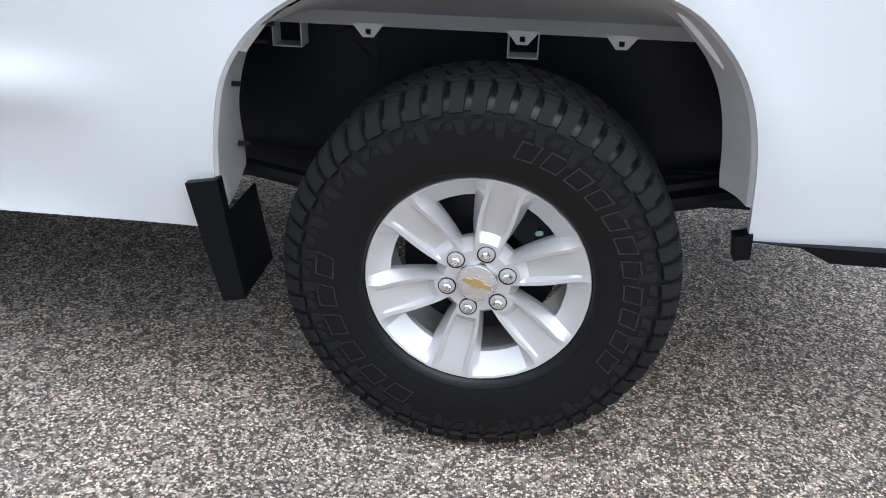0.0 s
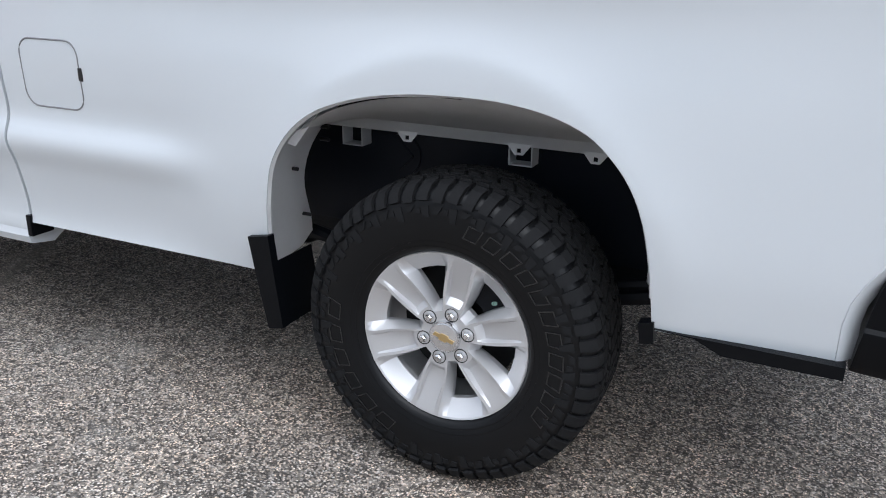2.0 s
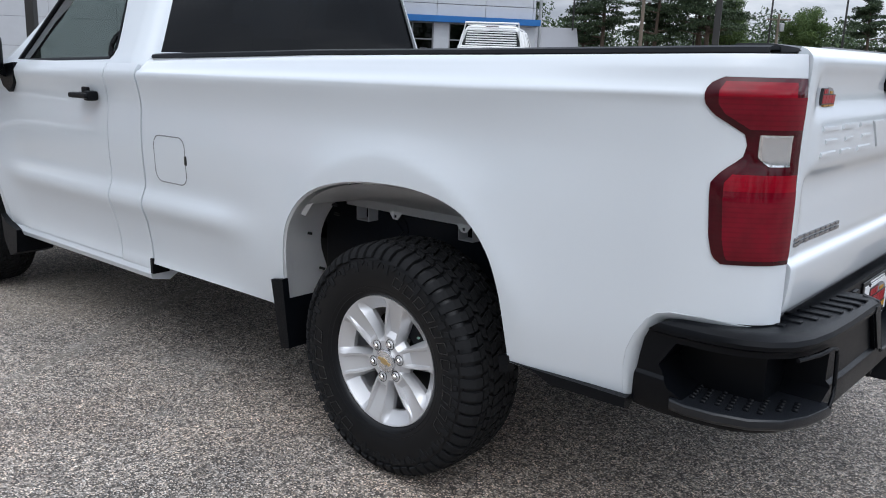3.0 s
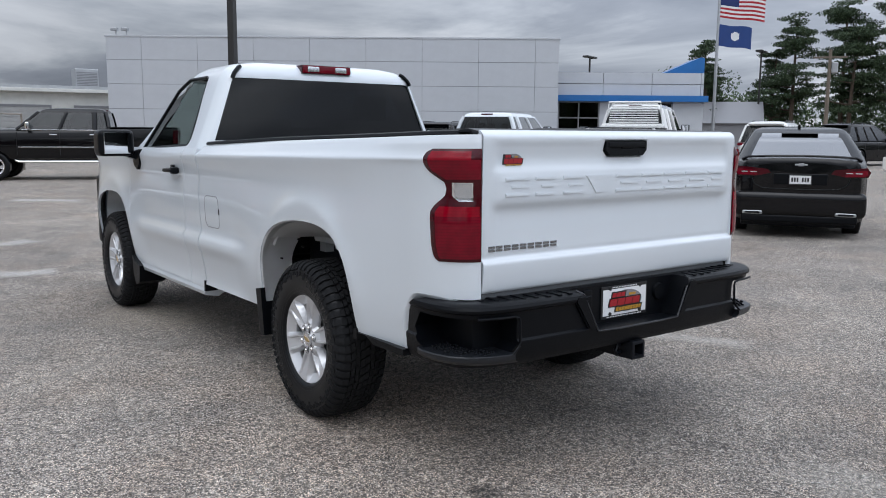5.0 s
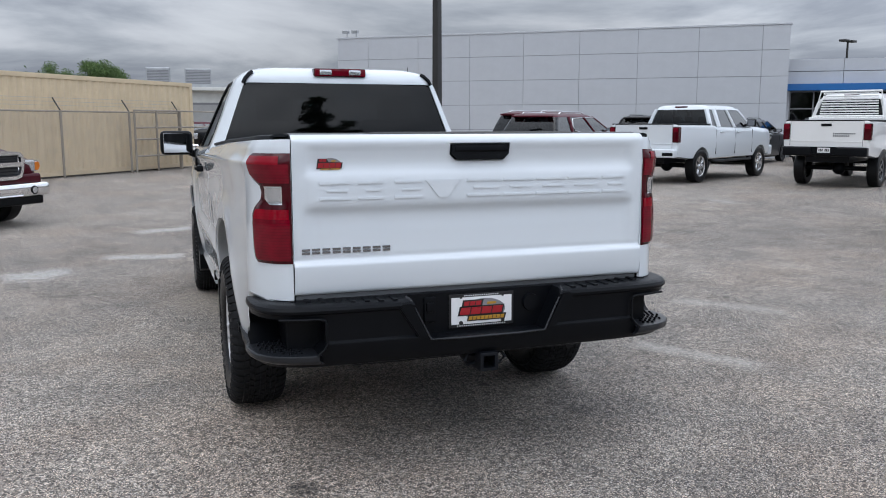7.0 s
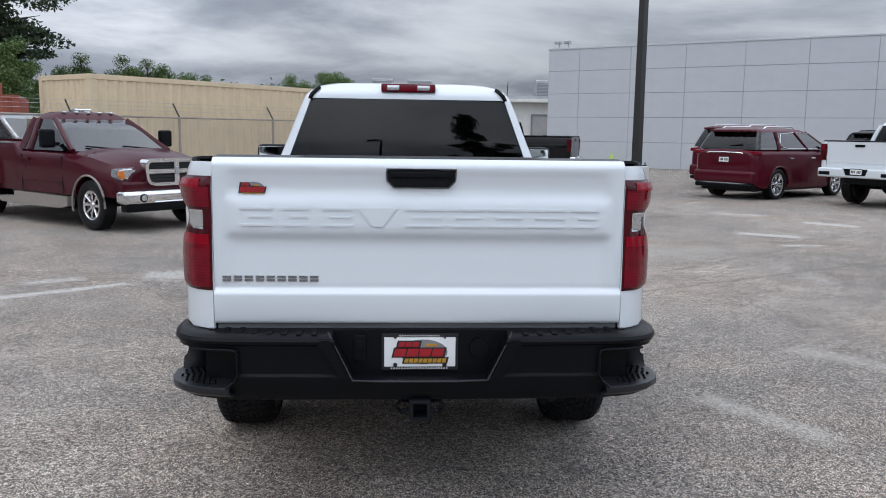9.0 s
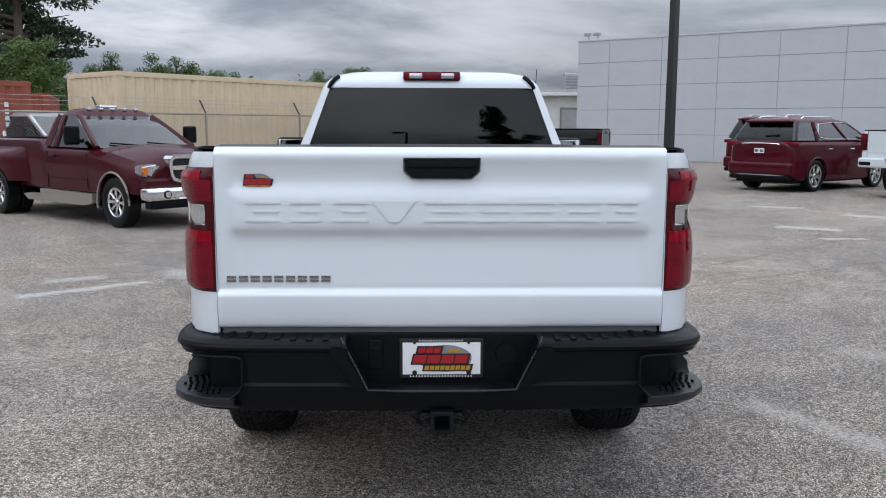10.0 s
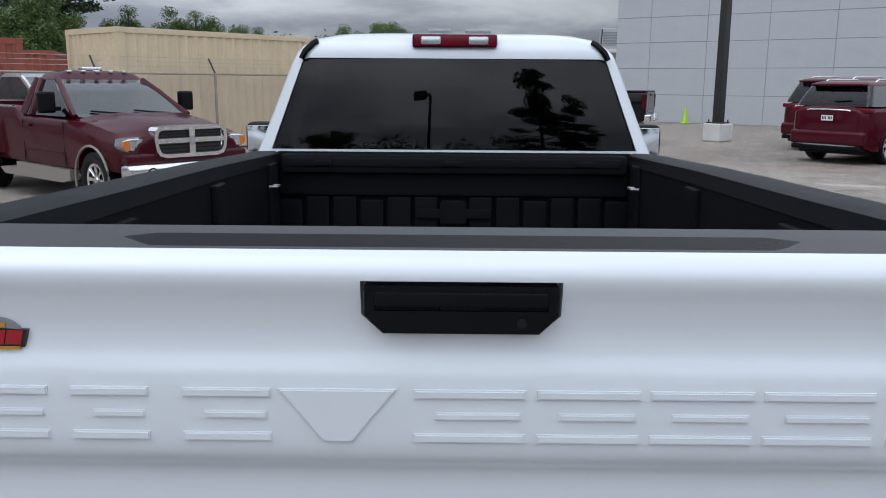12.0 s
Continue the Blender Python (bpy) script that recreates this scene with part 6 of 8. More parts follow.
def simple_wheel(parent, m, R, rim, width, spokes, metal, dark=False):
    key = (R, rim, width, spokes, metal.name)
    if key not in WHEELS:
        tb = revolve(tyre_profile(R, rim, width), 40)
        rb = revolve([(rim * 0.90, -width * 0.30), (rim * 1.0, -width * 0.40), (rim * 1.06, -width * 0.42), (rim * 1.04, -width * 0.36), (rim * 0.9, 0.0), (rim * 0.9, width * 0.3)], 36)
        fb = spoked_face(rim * 1.0, spokes, rim * 0.18, radians(20), inner=0.34, outer=0.86, wide=0.62, narrow=0.42, dish=0.02, nr=8, thick=0.04)
        bmesh.ops.translate(fb, vec=(0, -width * 0.36, 0), verts=fb.verts)
        cb = revolve([(0.0, -width * 0.40), (rim * 0.16, -width * 0.39), (rim * 0.2, -width * 0.33)], 20)
        db = revolve([(0.0, -0.01), (rim * 0.88, -0.01), (rim * 0.88, 0.02), (0.0, 0.02)], 24)
        WHEELS[key] = [("tyre", mesh_of(tb, "tyre", RUBBER)), ("rim", mesh_of(rb, "rim", metal)), ("wheel_face", mesh_of(fb, "wheel_face", metal)), ("centre_cap", mesh_of(cb, "centre_cap", metal)), ("brake_disc", mesh_of(db, "brake_disc", FRAME_BLACK))]
    w = new("wheel")
    w.parent, w.matrix_local = parent, m
    for n, me in WHEELS[key]:
        o = new(n, me)
        o.parent = w
    return w


def heading(x, y, fx, fy, z=None):
    """A car's pose: rear axle on the ground at (x, y), its nose along (fx, fy)."""
    return pose(x, y, LOT if z is None else z, 0, 0, math.degrees(math.atan2(fy, fx)) + 180)


def body_ring(x, hw, zl, zb, zt, tuck=0.06):
    half = [(hw * 0.86, zl), (hw * 0.965, zl + 0.03), (hw * 0.985, zl + 0.16), (hw, (zl + zb) / 2 + 0.05), (hw * 0.99, zb - tuck * 1.8), (hw * 0.965, zb - tuck * 0.5), (hw * 0.90, zb + (zt - zb) * 0.4), (hw * 0.5, zt), (0.0, zt + 0.008)]
    return [Vector((x, y, z)) for y, z in half] + [Vector((x, -y, z)) for y, z in reversed(half[:-1])]


def shell(parent, stations, mat, arches, R, holes=(), label=""):
    bm = loft(bmesh.new(), [body_ring(*s) for s in stations])
    cuts = []
    for ax, hw in arches:
        for s in (-1, 1):
            c = bmesh.new()
            rod(c, (ax, s * (hw - 0.30), R), (ax, s * (hw + 0.3), R), R + 0.055, 30)
            cuts.append(c)
    cuts += list(holes)
    return part("body", carve(bm, cuts), mat, parent, label, 40)


def glasshouse(parent, rings, mat, pillars, roof_from, label="dark tinted windows", pane=None):
    """Glass all round up to roof_from, a painted roof over it, painted pillars and a dark cabin inside."""
    k = next(i for i, r in enumerate(rings) if r[0] >= roof_from)
    g = part("glazing", loft(bmesh.new(), [cab_ring(*r) for r in rings[:k + 1]]), pane or DARK_GLASS, parent, label, 40)
    top = [(z - 0.004, xf - 0.004, xb + 0.004, hw + 0.004) if i == 0 else (z + 0.006, xf, xb, hw) for i, (z, xf, xb, hw) in enumerate(rings[k:])]
    part("roof", loft(bmesh.new(), [cab_ring(*r) for r in top]), mat, parent, "", 40)

    def at(z):
        zs = [r[0] for r in rings]
        return [float(np.interp(z, zs, [r[i] for r in rings])) for i in (1, 2, 3)]
    z0, z1 = rings[0][0], rings[k][0]
    for s in (-1, 1):
        for a, b, r in pillars:  # fractions along the cab at belt and roof
            pts = []
            for t in (0, 0.33, 0.66, 1.0):
                z = z0 + (z1 - z0) * t
                xf, xb, hw = at(z)
                f = a + (b - a) * t
                x = xf + (xb - xf) * f
                y = s * (hw - (0.03 if f < 0.02 or f > 0.98 else -0.002))
                if f < 0.02:
                    x, y = xf + 0.035, s * (hw - 0.035)
                elif f > 0.98:
                    x, y = xb - 0.035, s * (hw - 0.035)
                pts.append((x, y, z))
            part("pillar", tube(bmesh.new(), pts, r, 8), mat, parent)
    cz = z0 + (z1 - z0) * 0.45
    xf, xb, hw = at(z0)
    ins = boxed((xf + 0.45, -hw + 0.12, z0 - 0.25), (xb - 0.12, hw - 0.12, z0 + 0.04), 0.03)
    for f in (0.45, 0.72):
        x = xf + (xb - xf) * f
        for y in (-0.38, 0.38):
            box(ins, (x, y - 0.2, z0), (x + 0.13, y + 0.2, z0 + (z1 - z0) * 0.30), 0.04)
            box(ins, (x + 0.06, y - 0.11, z0 + (z1 - z0) * 0.30), (x + 0.13, y + 0.11, z0 + (z1 - z0) * 0.60), 0.03)
    part("cabin", ins, CABIN, g)
    return g


def lamp_pair(parent, name, lo, hi, mat, bevel=0.03, label=""):
    for s in (-1, 1):
        a, b = (lo[0], s * lo[1], lo[2]), (hi[0], s * hi[1], hi[2])
        part(name, boxed([min(p) for p in zip(a, b)], [max(p) for p in zip(a, b)], bevel), mat, parent, label)


def mirrors(parent, x, y, z, mat, w=0.22, h=0.16):
    for s in (-1, 1):
        bm = box(bmesh.new(), (x - 0.06, -w / 2, -h / 2), (x + 0.05, w / 2, h / 2), 0.04, pose(0, s * (y + w / 2), z), 3)
        box(bm, (x - 0.03, -0.06, -0.03), (x + 0.03, 0.06, 0.03), 0.01, pose(0, s * (y - 0.02), z - h * 0.3))
        m = part("door_mirror", bm, mat, parent)
        part("mirror_glass", boxed((x + 0.049, s * (y + w / 2) - w * 0.4, z - h * 0.4), (x + 0.054, s * (y + w / 2) + w * 0.4, z + h * 0.4), 0.004), MIRROR, m)


def seams(parent, xs, hw, z0, z1):
    for s in (-1, 1):
        for x in xs:
            part("door_seam", boxed((x - 0.004, s * hw - 0.012, z0), (x + 0.004, s * hw + 0.002, z1)), SIGN_BLACK, parent)


def handles(parent, xs, hw, z, mat):
    for s in (-1, 1):
        for x in xs:
            part("door_handle", boxed((x - 0.10, min(s * (hw - 0.02), s * (hw + 0.035)), z - 0.018), (x + 0.10, max(s * (hw - 0.02), s * (hw + 0.035)), z + 0.018), 0.012), mat, parent)


def crew_pickup(name, label, m, mat, R=0.41, lift=0.0, roof=1.92, wb=3.75, dark_wheel=False, chrome=False, grille=CHROME, group=""):
    t = thing(name, label, "pickup truck", m, group)
    zl, rail, hw = 0.48 + lift, 1.40 + lift, 1.01
    f = -wb
    st = [(1.32, 0.93, zl + 0.18, rail - 0.02, rail), (1.28, 0.99, zl + 0.08, rail, rail), (0.6, hw, zl + 0.02, rail, rail), (-0.7, hw, zl, rail - 0.02, rail - 0.01), (-0.9, hw, zl, rail - 0.06, rail - 0.03), (f + 0.75, hw, zl, rail - 0.10, rail - 0.06),
          (f + 0.4, hw, zl, rail - 0.10, rail - 0.03), (f - 0.2, hw, zl + 0.02, rail - 0.14, rail - 0.06), (f - 0.68, 0.985, zl + 0.05, rail - 0.17, rail - 0.09), (f - 0.89, 0.91, zl + 0.10, rail - 0.23, rail - 0.15)]
    shell(t, st, mat, [(0, hw), (f, hw)], R, [boxed((-0.50, -0.80, rail - 0.5), (1.22, 0.80, rail + 0.5))])
    part("bed_box", boxed((-0.50, -0.80, rail - 0.51), (1.22, 0.80, rail - 0.49)), LINER, t)
    for s in (-1, 1):
        part("rail_cap", boxed((-0.62, s * 0.89 - 0.07, rail - 0.01), (1.28, s * 0.89 + 0.05, rail + 0.022), 0.01), TRIM, t)
    part("gate_cap", boxed((1.20, -0.82, rail - 0.01), (1.325, 0.82, rail + 0.022), 0.01), TRIM, t)
    b = rail - 0.08
    h = roof + lift - b
    rings = [(b, f + 0.58, -0.55, 0.95), (b + h * 0.10, f + 0.66, -0.56, 0.925), (b + h * 0.5, f + 0.94, -0.60, 0.84), (b + h * 0.78, f + 1.14, -0.645, 0.77), (b + h * 0.80, f + 1.16, -0.65, 0.765), (b + h * 0.92, f + 1.30, -0.70, 0.71), (b + h * 0.98, f + 1.6, -0.82, 0.60), (b + h, f + 1.85, -1.0, 0.42)]
    glasshouse(t, rings, mat, [(0, 0, 0.05), (0.455, 0.42, 0.05), (0.83, 0.82, 0.075), (1.0, 1.0, 0.065)], b + h * 0.79, pane=LOT_GLASS if chrome else None)
    lamp_pair(t, "tail_lamp", (1.18, 0.83, rail - 0.46), (1.335, 1.0, rail - 0.06), RED_DARK, 0.03, "red tail lamp")
    lamp_pair(t, "red_lens", (1.24, 0.85, rail - 0.20), (1.34, 0.98, rail - 0.08), RED_LENS, 0.02)
    lamp_pair(t, "head_lamp", (f - 0.90, 0.60, rail - 0.46), (f - 0.66, 0.955, rail - 0.27), CLEAR_LENS, 0.03, "clear head lamp")
    part("grille", boxed((f - 0.935, -0.62, rail - 0.64), (f - 0.84, 0.62, rail - 0.24), 0.04), grille, t)
    part("front_bumper", rounded_block((f - 0.985, -0.96, zl + 0.0), (f - 0.70, 0.96, zl + 0.31), 0.07), CHROME if chrome else mat, t)
    rb = carve(rounded_block((1.22, -0.96, zl + 0.08), (1.46, 0.96, zl + 0.30), 0.05), [prism([(-0.36, zl + 0.4), (-0.26, zl + 0.13), (0.26, zl + 0.13), (0.36, zl + 0.4)], "x", 1.40, 1.6)])
    part("rear_bumper", rb, CHROME if chrome else (TRIM if dark_wheel else mat), t)
    licence_plate(t, 1.405, zl + 0.22)
    if not chrome and not dark_wheel:
        part("bumper_recess", prism([(-0.35, zl + 0.285), (-0.255, zl + 0.135), (0.255, zl + 0.135), (0.35, zl + 0.285)], "x", 1.38, 1.404), TRIM, t, "black plate recess")
        for s in (-1, 1):
            part("bumper_step", flip(rounded_block((1.30, -0.93, zl + 0.12), (1.466, -0.62, zl + 0.22), 0.03), s), TRIM, t, "black corner step")
    part("gate_handle", boxed((1.31, -0.12, rail - 0.13), (1.335, 0.12, rail - 0.07), 0.02), TRIM, t)
    part("gate_crease", boxed((1.318, -0.80, rail - 0.50), (1.328, 0.80, rail - 0.485), 0.004), mat, t)
    for s in (-1, 1):
        part("gate_gap", boxed((1.28, s * 0.825 - 0.004, zl + 0.32), (1.3225, s * 0.825 + 0.004, rail)), SIGN_BLACK, t)
    part("stop_lamp", boxed((-0.80, -0.18, roof + lift - 0.075), (-0.675, 0.18, roof + lift - 0.03), 0.012), RED_DARK, t)
    mirrors(t, f + 0.95, 0.98, b + 0.12, TRIM if not chrome else CHROME, 0.25, 0.2)
    seams(t, (f + 0.62, f + 1.75, -0.80), hw * 0.996, zl + 0.12, b - 0.06)
    handles(t, (f + 1.58, f + 2.65), hw, b - 0.13, CHROME if chrome else mat)
    for s in (-1, 1):
        part("side_step", tube(bmesh.new(), [(f + 0.55, s * 0.92, zl - 0.02), (f + 0.65, s * 0.99, zl - 0.06), (-0.75, s * 0.99, zl - 0.06), (-0.65, s * 0.92, zl - 0.02)], 0.035, 8), CHROME if chrome else TRIM, t, "tubular side step")
        if chrome:
            part("door_moulding", boxed((f + 0.65, s * hw - 0.012, zl + 0.33), (-0.85, s * hw + 0.012, zl + 0.365), 0.006), CHROME, t)
            part("belt_moulding", boxed((f + 0.75, s * 0.965 - 0.012, b - 0.012), (-0.80, s * 0.965 + 0.01, b + 0.010), 0.006), CHROME, t)
    metal = GREYP if dark_wheel else ALLOY_CUT
    for ax in (0, f):
        for s in (-1, 1):
            simple_wheel(t, pose(ax, s * 0.86, R, 0, 0, 0 if s < 0 else 180), R, 0.255, 0.27, 6, metal)
    part("chassis_frame", boxed((f - 0.6, -0.5, 0.40 + lift), (1.1, 0.5, 0.62 + lift), 0.02), FRAME_BLACK, t)
    ra = part("rear_axle", rod(bmesh.new(), (0, -0.8, R), (0, 0.8, R), 0.06, 10), FRAME_BLACK, t)
    df = bmesh.new()
    bmesh.ops.create_uvsphere(df, u_segments=10, v_segments=6, radius=0.17, matrix=pose(0, 0, R))
    part("differential", df, FRAME_BLACK, ra)
    part("front_axle", rod(bmesh.new(), (f, -0.8, R), (f, 0.8, R), 0.05, 10), FRAME_BLACK, t)
    return t


def suv(name, label, m, mat, L=1.0, roof=1.84, wb=2.95, hw=0.965, rails=True, group="", metal=None, chrome=True, wheel=0.365):
    t = thing(name, label, "car", m, group)
    f, R = -wb, wheel
    st = [(L + 0.02, 0.70, 0.52, 0.94, 1.0), (L - 0.02, 0.82, 0.42, 0.99, 1.05), (L - 0.10, 0.90, 0.36, 1.02, 1.08), (L - 0.32, hw - 0.01, 0.28, 1.05, 1.10), (0, hw, 0.26, 1.06, 1.09), (-1.4, hw, 0.25, 1.05, 1.08), (f + 0.65, hw, 0.25, 1.04, 1.08), (f + 0.2, hw, 0.27, 1.00, 1.08), (f - 0.3, hw - 0.02, 0.28, 0.92, 1.02), (f - 0.72, 0.86, 0.33, 0.80, 0.90), (f - 0.90, 0.66, 0.40, 0.68, 0.76)]
    belt = 0.20 if chrome else 0.11
    st = [(x, w, zl, zb + belt, zt + belt) for x, w, zl, zb, zt in st]
    shell(t, st, mat, [(0, hw), (f, hw)], R)
    b, h = 1.08 + belt, roof - 1.08 - belt
    rings = [(b, f + 0.35, L - 0.10, 0.90), (b + h * 0.12, f + 0.55, L - 0.13, 0.885), (b + h * 0.5, f + 1.0, L - 0.25, 0.81), (b + h * 0.80, f + 1.36, L - 0.36, 0.745), (b + h * 0.92, f + 1.6, L - 0.42, 0.69), (b + h, f + 2.0, L - 0.65, 0.5)]
    glasshouse(t, rings, mat, [(0, 0, 0.04), (0.34, 0.30, 0.03)] + ([(0.735, 0.70, 0.05)] if chrome else [(0.56, 0.54, 0.03), (0.76, 0.80, 0.06), (1.0, 1.0, 0.05)]), b + h * 0.79)
    part("roof_spoiler", rounded_block((L - 0.42, -0.62, roof - 0.115), (L - 0.20, 0.62, roof - 0.065), 0.02), mat, t)
    lamp_pair(t, "tail_lamp", (L - 0.24, 0.60, 0.94 + belt), (L - 0.012, 0.925, 1.05 + belt), RED_LENS, 0.035, "red tail lamp")
    lamp_pair(t, "head_lamp", (f - 0.74, 0.45, 0.72), (f - 0.52, 0.86, 0.84), CLEAR_LENS, 0.03, "clear head lamp")
    part("grille", boxed((f - 0.92, -0.45, 0.52), (f - 0.80, 0.45, 0.80), 0.04), TRIM, t)
    part("rear_bumper", rounded_block((L - 0.14, -0.88, 0.42), (L + 0.075, 0.88, 0.74), 0.09), mat, t)
    part("diffuser", loft(bmesh.new(), [[Vector((L - 0.10, y, z)), Vector((L + 0.090 - 0.09 * abs(y), y, z)), Vector((L + 0.082 - 0.09 * abs(y), y, z + 0.10)), Vector((L - 0.10, y, z + 0.10))] for y, z in ((-0.80, 0.47), (-0.66, 0.40), (-0.5, 0.40), (0.5, 0.40), (0.66, 0.40), (0.80, 0.47))]), STEEL, t, "silver lower rear trim")
    if chrome:
        part("gate_moulding", tube(bmesh.new(), [(L - 0.02, -0.60, 0.96 + belt), (L + 0.022, -0.45, 1.0 + belt), (L + 0.028, 0, 1.01 + belt), (L + 0.022, 0.45, 1.0 + belt), (L - 0.02, 0.60, 0.96 + belt)], 0.016, 6), CHROME, t)
        for s in (-1, 1):
            part("window_moulding", tube(bmesh.new(), [(f + 0.62, s * 0.905, b + 0.02), (-0.5, s * 0.905, b + 0.03), (-0.16, s * 0.90, b + 0.07), (-0.10, s * 0.86, b + h * 0.35), (-0.22, s * 0.782, b + h * 0.72), (-0.8, s * 0.762, b + h * 0.79), (f + 1.38, s * 0.755, b + h * 0.78)], 0.010, 6), CHROME, t)
    licence_plate(t, L + 0.030, 0.82 + belt)
    wp = bmesh.new()
    rod(wp, (L - 0.13, 0.05, b + 0.10), (L - 0.14, 0.42, b + 0.13), 0.012, 6)
    part("rear_wiper", wp, TRIM, t)
    if rails:
        for s in (-1, 1):
            part("roof_rail", tube(bmesh.new(), [(f + 1.75, s * 0.60, roof - 0.03), (f + 1.9, s * 0.60, roof + 0.03), (L - 0.85, s * 0.60, roof + 0.03), (L - 0.70, s * 0.60, roof - 0.04)], 0.016, 6), CHROME if chrome else TRIM, t)
    mirrors(t, f + 0.85, 0.93, b + 0.08, mat, 0.2, 0.14)
    seams(t, (f + 0.55, f + 1.55, -0.35), hw * 0.997, 0.42, 1.1)
    handles(t, (f + 1.38, f + 2.42), hw, 1.06, CHROME if chrome else mat)
    for ax in (0, f):
        for s in (-1, 1):
            simple_wheel(t, pose(ax, s * 0.83, R, 0, 0, 0 if s < 0 else 180), R, R * 0.68, 0.24, 6, metal or (ALLOY_CUT if chrome else GREYP))
            cl = bmesh.new()
            tube(cl, [(ax + (R + 0.06) * math.cos(a), s * (hw - 0.002), R + (R + 0.06) * math.sin(a)) for a in np.linspace(0.0, math.pi, 15)], 0.022, 6)
            part("arch_cladding", cl, TRIM if not chrome else mat, t)
    part("lower_cladding", rounded_block((L - 0.16, -0.84, 0.30), (L + 0.055, 0.84, 0.42), 0.05), TRIM, t, "black lower bumper cladding")
    part("floor_pan", boxed((f - 0.5, -0.8, 0.22), (L - 0.2, 0.8, 0.32), 0.03), FRAME_BLACK, t)
    return t


def sedan(name, label, m, mat, group="", badge=False, detail=True):
    t = thing(name, label, "car", m, group)
    f, R, hw, L = -2.83, 0.335, 0.925, 1.08
    up = 0.095  # body and deck stand high
    deck = 0.085
    st = [(L + 0.02, 0.62, 0.46, 0.86, 0.92), (L - 0.03, 0.80, 0.34, 0.94, 0.985), (L - 0.2, 0.89, 0.25, 0.965, 1.005), (0.45, 0.915, 0.21, 0.97, 1.0), (0, hw, 0.19, 0.96, 0.98), (-1.4, hw, 0.18, 0.94, 0.97), (f + 0.6, hw, 0.18, 0.92, 0.97), (f + 0.2, hw, 0.19, 0.87, 0.94), (f - 0.4, 0.90, 0.2, 0.76, 0.84), (f - 0.75, 0.78, 0.24, 0.64, 0.72), (f - 0.92, 0.56, 0.30, 0.55, 0.62)]
    st = [(x, w, zl, zb + up + deck * max(0.35, min(1.0, (x + 1.6) / 1.8)), zt + up + deck * max(0.35, min(1.0, (x + 1.6) / 1.8))) for x, w, zl, zb, zt in st]
    shell(t, st, mat, [(0, hw), (f, hw)], R)
    b, h = 1.125, 0.50
    rings = [(b, f + 0.35, 0.86, 0.86), (b + h * 0.15, f + 0.62, 0.68, 0.845), (b + h * 0.5, f + 1.05, 0.33, 0.76), (b + h * 0.80, f + 1.42, 0.0, 0.685), (b + h * 0.88, f + 1.55, -0.12, 0.66), (b + h * 0.94, f + 1.70, -0.26, 0.615), (b + h * 0.98, f + 1.86, -0.46, 0.53), (b + h, f + 2.05, -0.7, 0.38)]
    glasshouse(t, rings, mat, [(0, 0, 0.035), (0.42, 0.40, 0.025), (0.68, 0.78, 0.03)], b + h * 0.79, pane=SHADE_GLASS)
    # broad painted rear pillars wrapping round the corner of the glass
    for s in (-1, 1):
        rows = []
        for k in np.linspace(0, 1, 8):
            z = b + h * 0.805 * k
            xb, w = (float(np.interp(z, [r[0] for r in rings], [r[i] for r in rings])) for i in (2, 3))
            row = [(xb - 0.62 + 0.30 * k, -w - 0.006, z), (xb - 0.11, -w - 0.006, z)]
            row += [(xb - 0.11 + 0.116 * math.sin(a), -w + 0.11 - 0.116 * math.cos(a), z) for a in np.linspace(0.3, math.pi / 2, 5)]
            rows.append(row + [(xb + 0.006, -w + 0.17 - 0.035 * k, z)])
        part("rear_pillar", flip(sheet(rows, 0.004), s), mat, t, "", 50)
    part("brake_lamp", boxed((-0.03, -0.26, b + h * 0.787), (0.025, 0.26, b + h * 0.80), 0.006), TRIM, t, "dark high brake lamp")
    sp = bmesh.new()
    tube(sp, [(L - 0.16, -0.80, 1.143), (L - 0.10, -0.72, 1.183), (L - 0.05, -0.4, 1.200), (L - 0.04, 0, 1.206), (L - 0.05, 0.4, 1.200), (L - 0.10, 0.72, 1.183), (L - 0.16, 0.80, 1.143)], 0.018, 6)
    part("boot_spoiler", sp, BLACKP, t)
    for s in (-1, 1):
        tl = prism([(s * y, z + up + 0.03) for y, z in ((0.40, 0.83), (0.44, 0.885), (0.62, 0.905), (0.86, 0.925), (0.905, 0.86), (0.88, 0.79), (0.6, 0.785))], "x", L - 0.16, L + 0.022)
        lampo = part("tail_lamp", tl, RED_DARK, t, "red tail lamp")
        part("red_lens", prism([(s * y, z + up + 0.03) for y, z in ((0.58, 0.80), (0.59, 0.865), (0.86, 0.89), (0.87, 0.83), (0.83, 0.80))], "x", L - 0.1, L + 0.028), RED_LENS, lampo)
        for y0 in (0.635, 0.755):
            part("lamp_bar", boxed((L - 0.05, s * y0 - 0.045, 0.962), (L + 0.033, s * y0 + 0.045, 0.976), 0.004), CLEAR_LENS, lampo, "pale light bar")
        tip = part("exhaust_tip", rounded_block((L - 0.05, s * 0.62 - 0.14, 0.352), (L + 0.074, s * 0.62 + 0.14, 0.412), 0.026), STEEL, t, "chrome exhaust surround")
        part("outlet", rounded_block((L - 0.05, s * 0.62 - 0.105, 0.366), (L + 0.079, s * 0.62 + 0.105, 0.398), 0.014), TRIM, tip, "dark outlet")
    part("rear_bumper", rounded_block((L - 0.18, -0.885, 0.33), (L + 0.07, 0.885, 0.69), 0.10), mat, t)
    part("diffuser", rounded_block((L - 0.16, -0.78, 0.24), (L + 0.05, 0.78, 0.36), 0.04), TRIM, t)
    licence_plate(t, L + 0.030, 0.865)
    em = bmesh.new()
    box(em, (L - 0.04, -0.085, 1.068), (L + 0.034, 0.085, 1.092), 0.006)
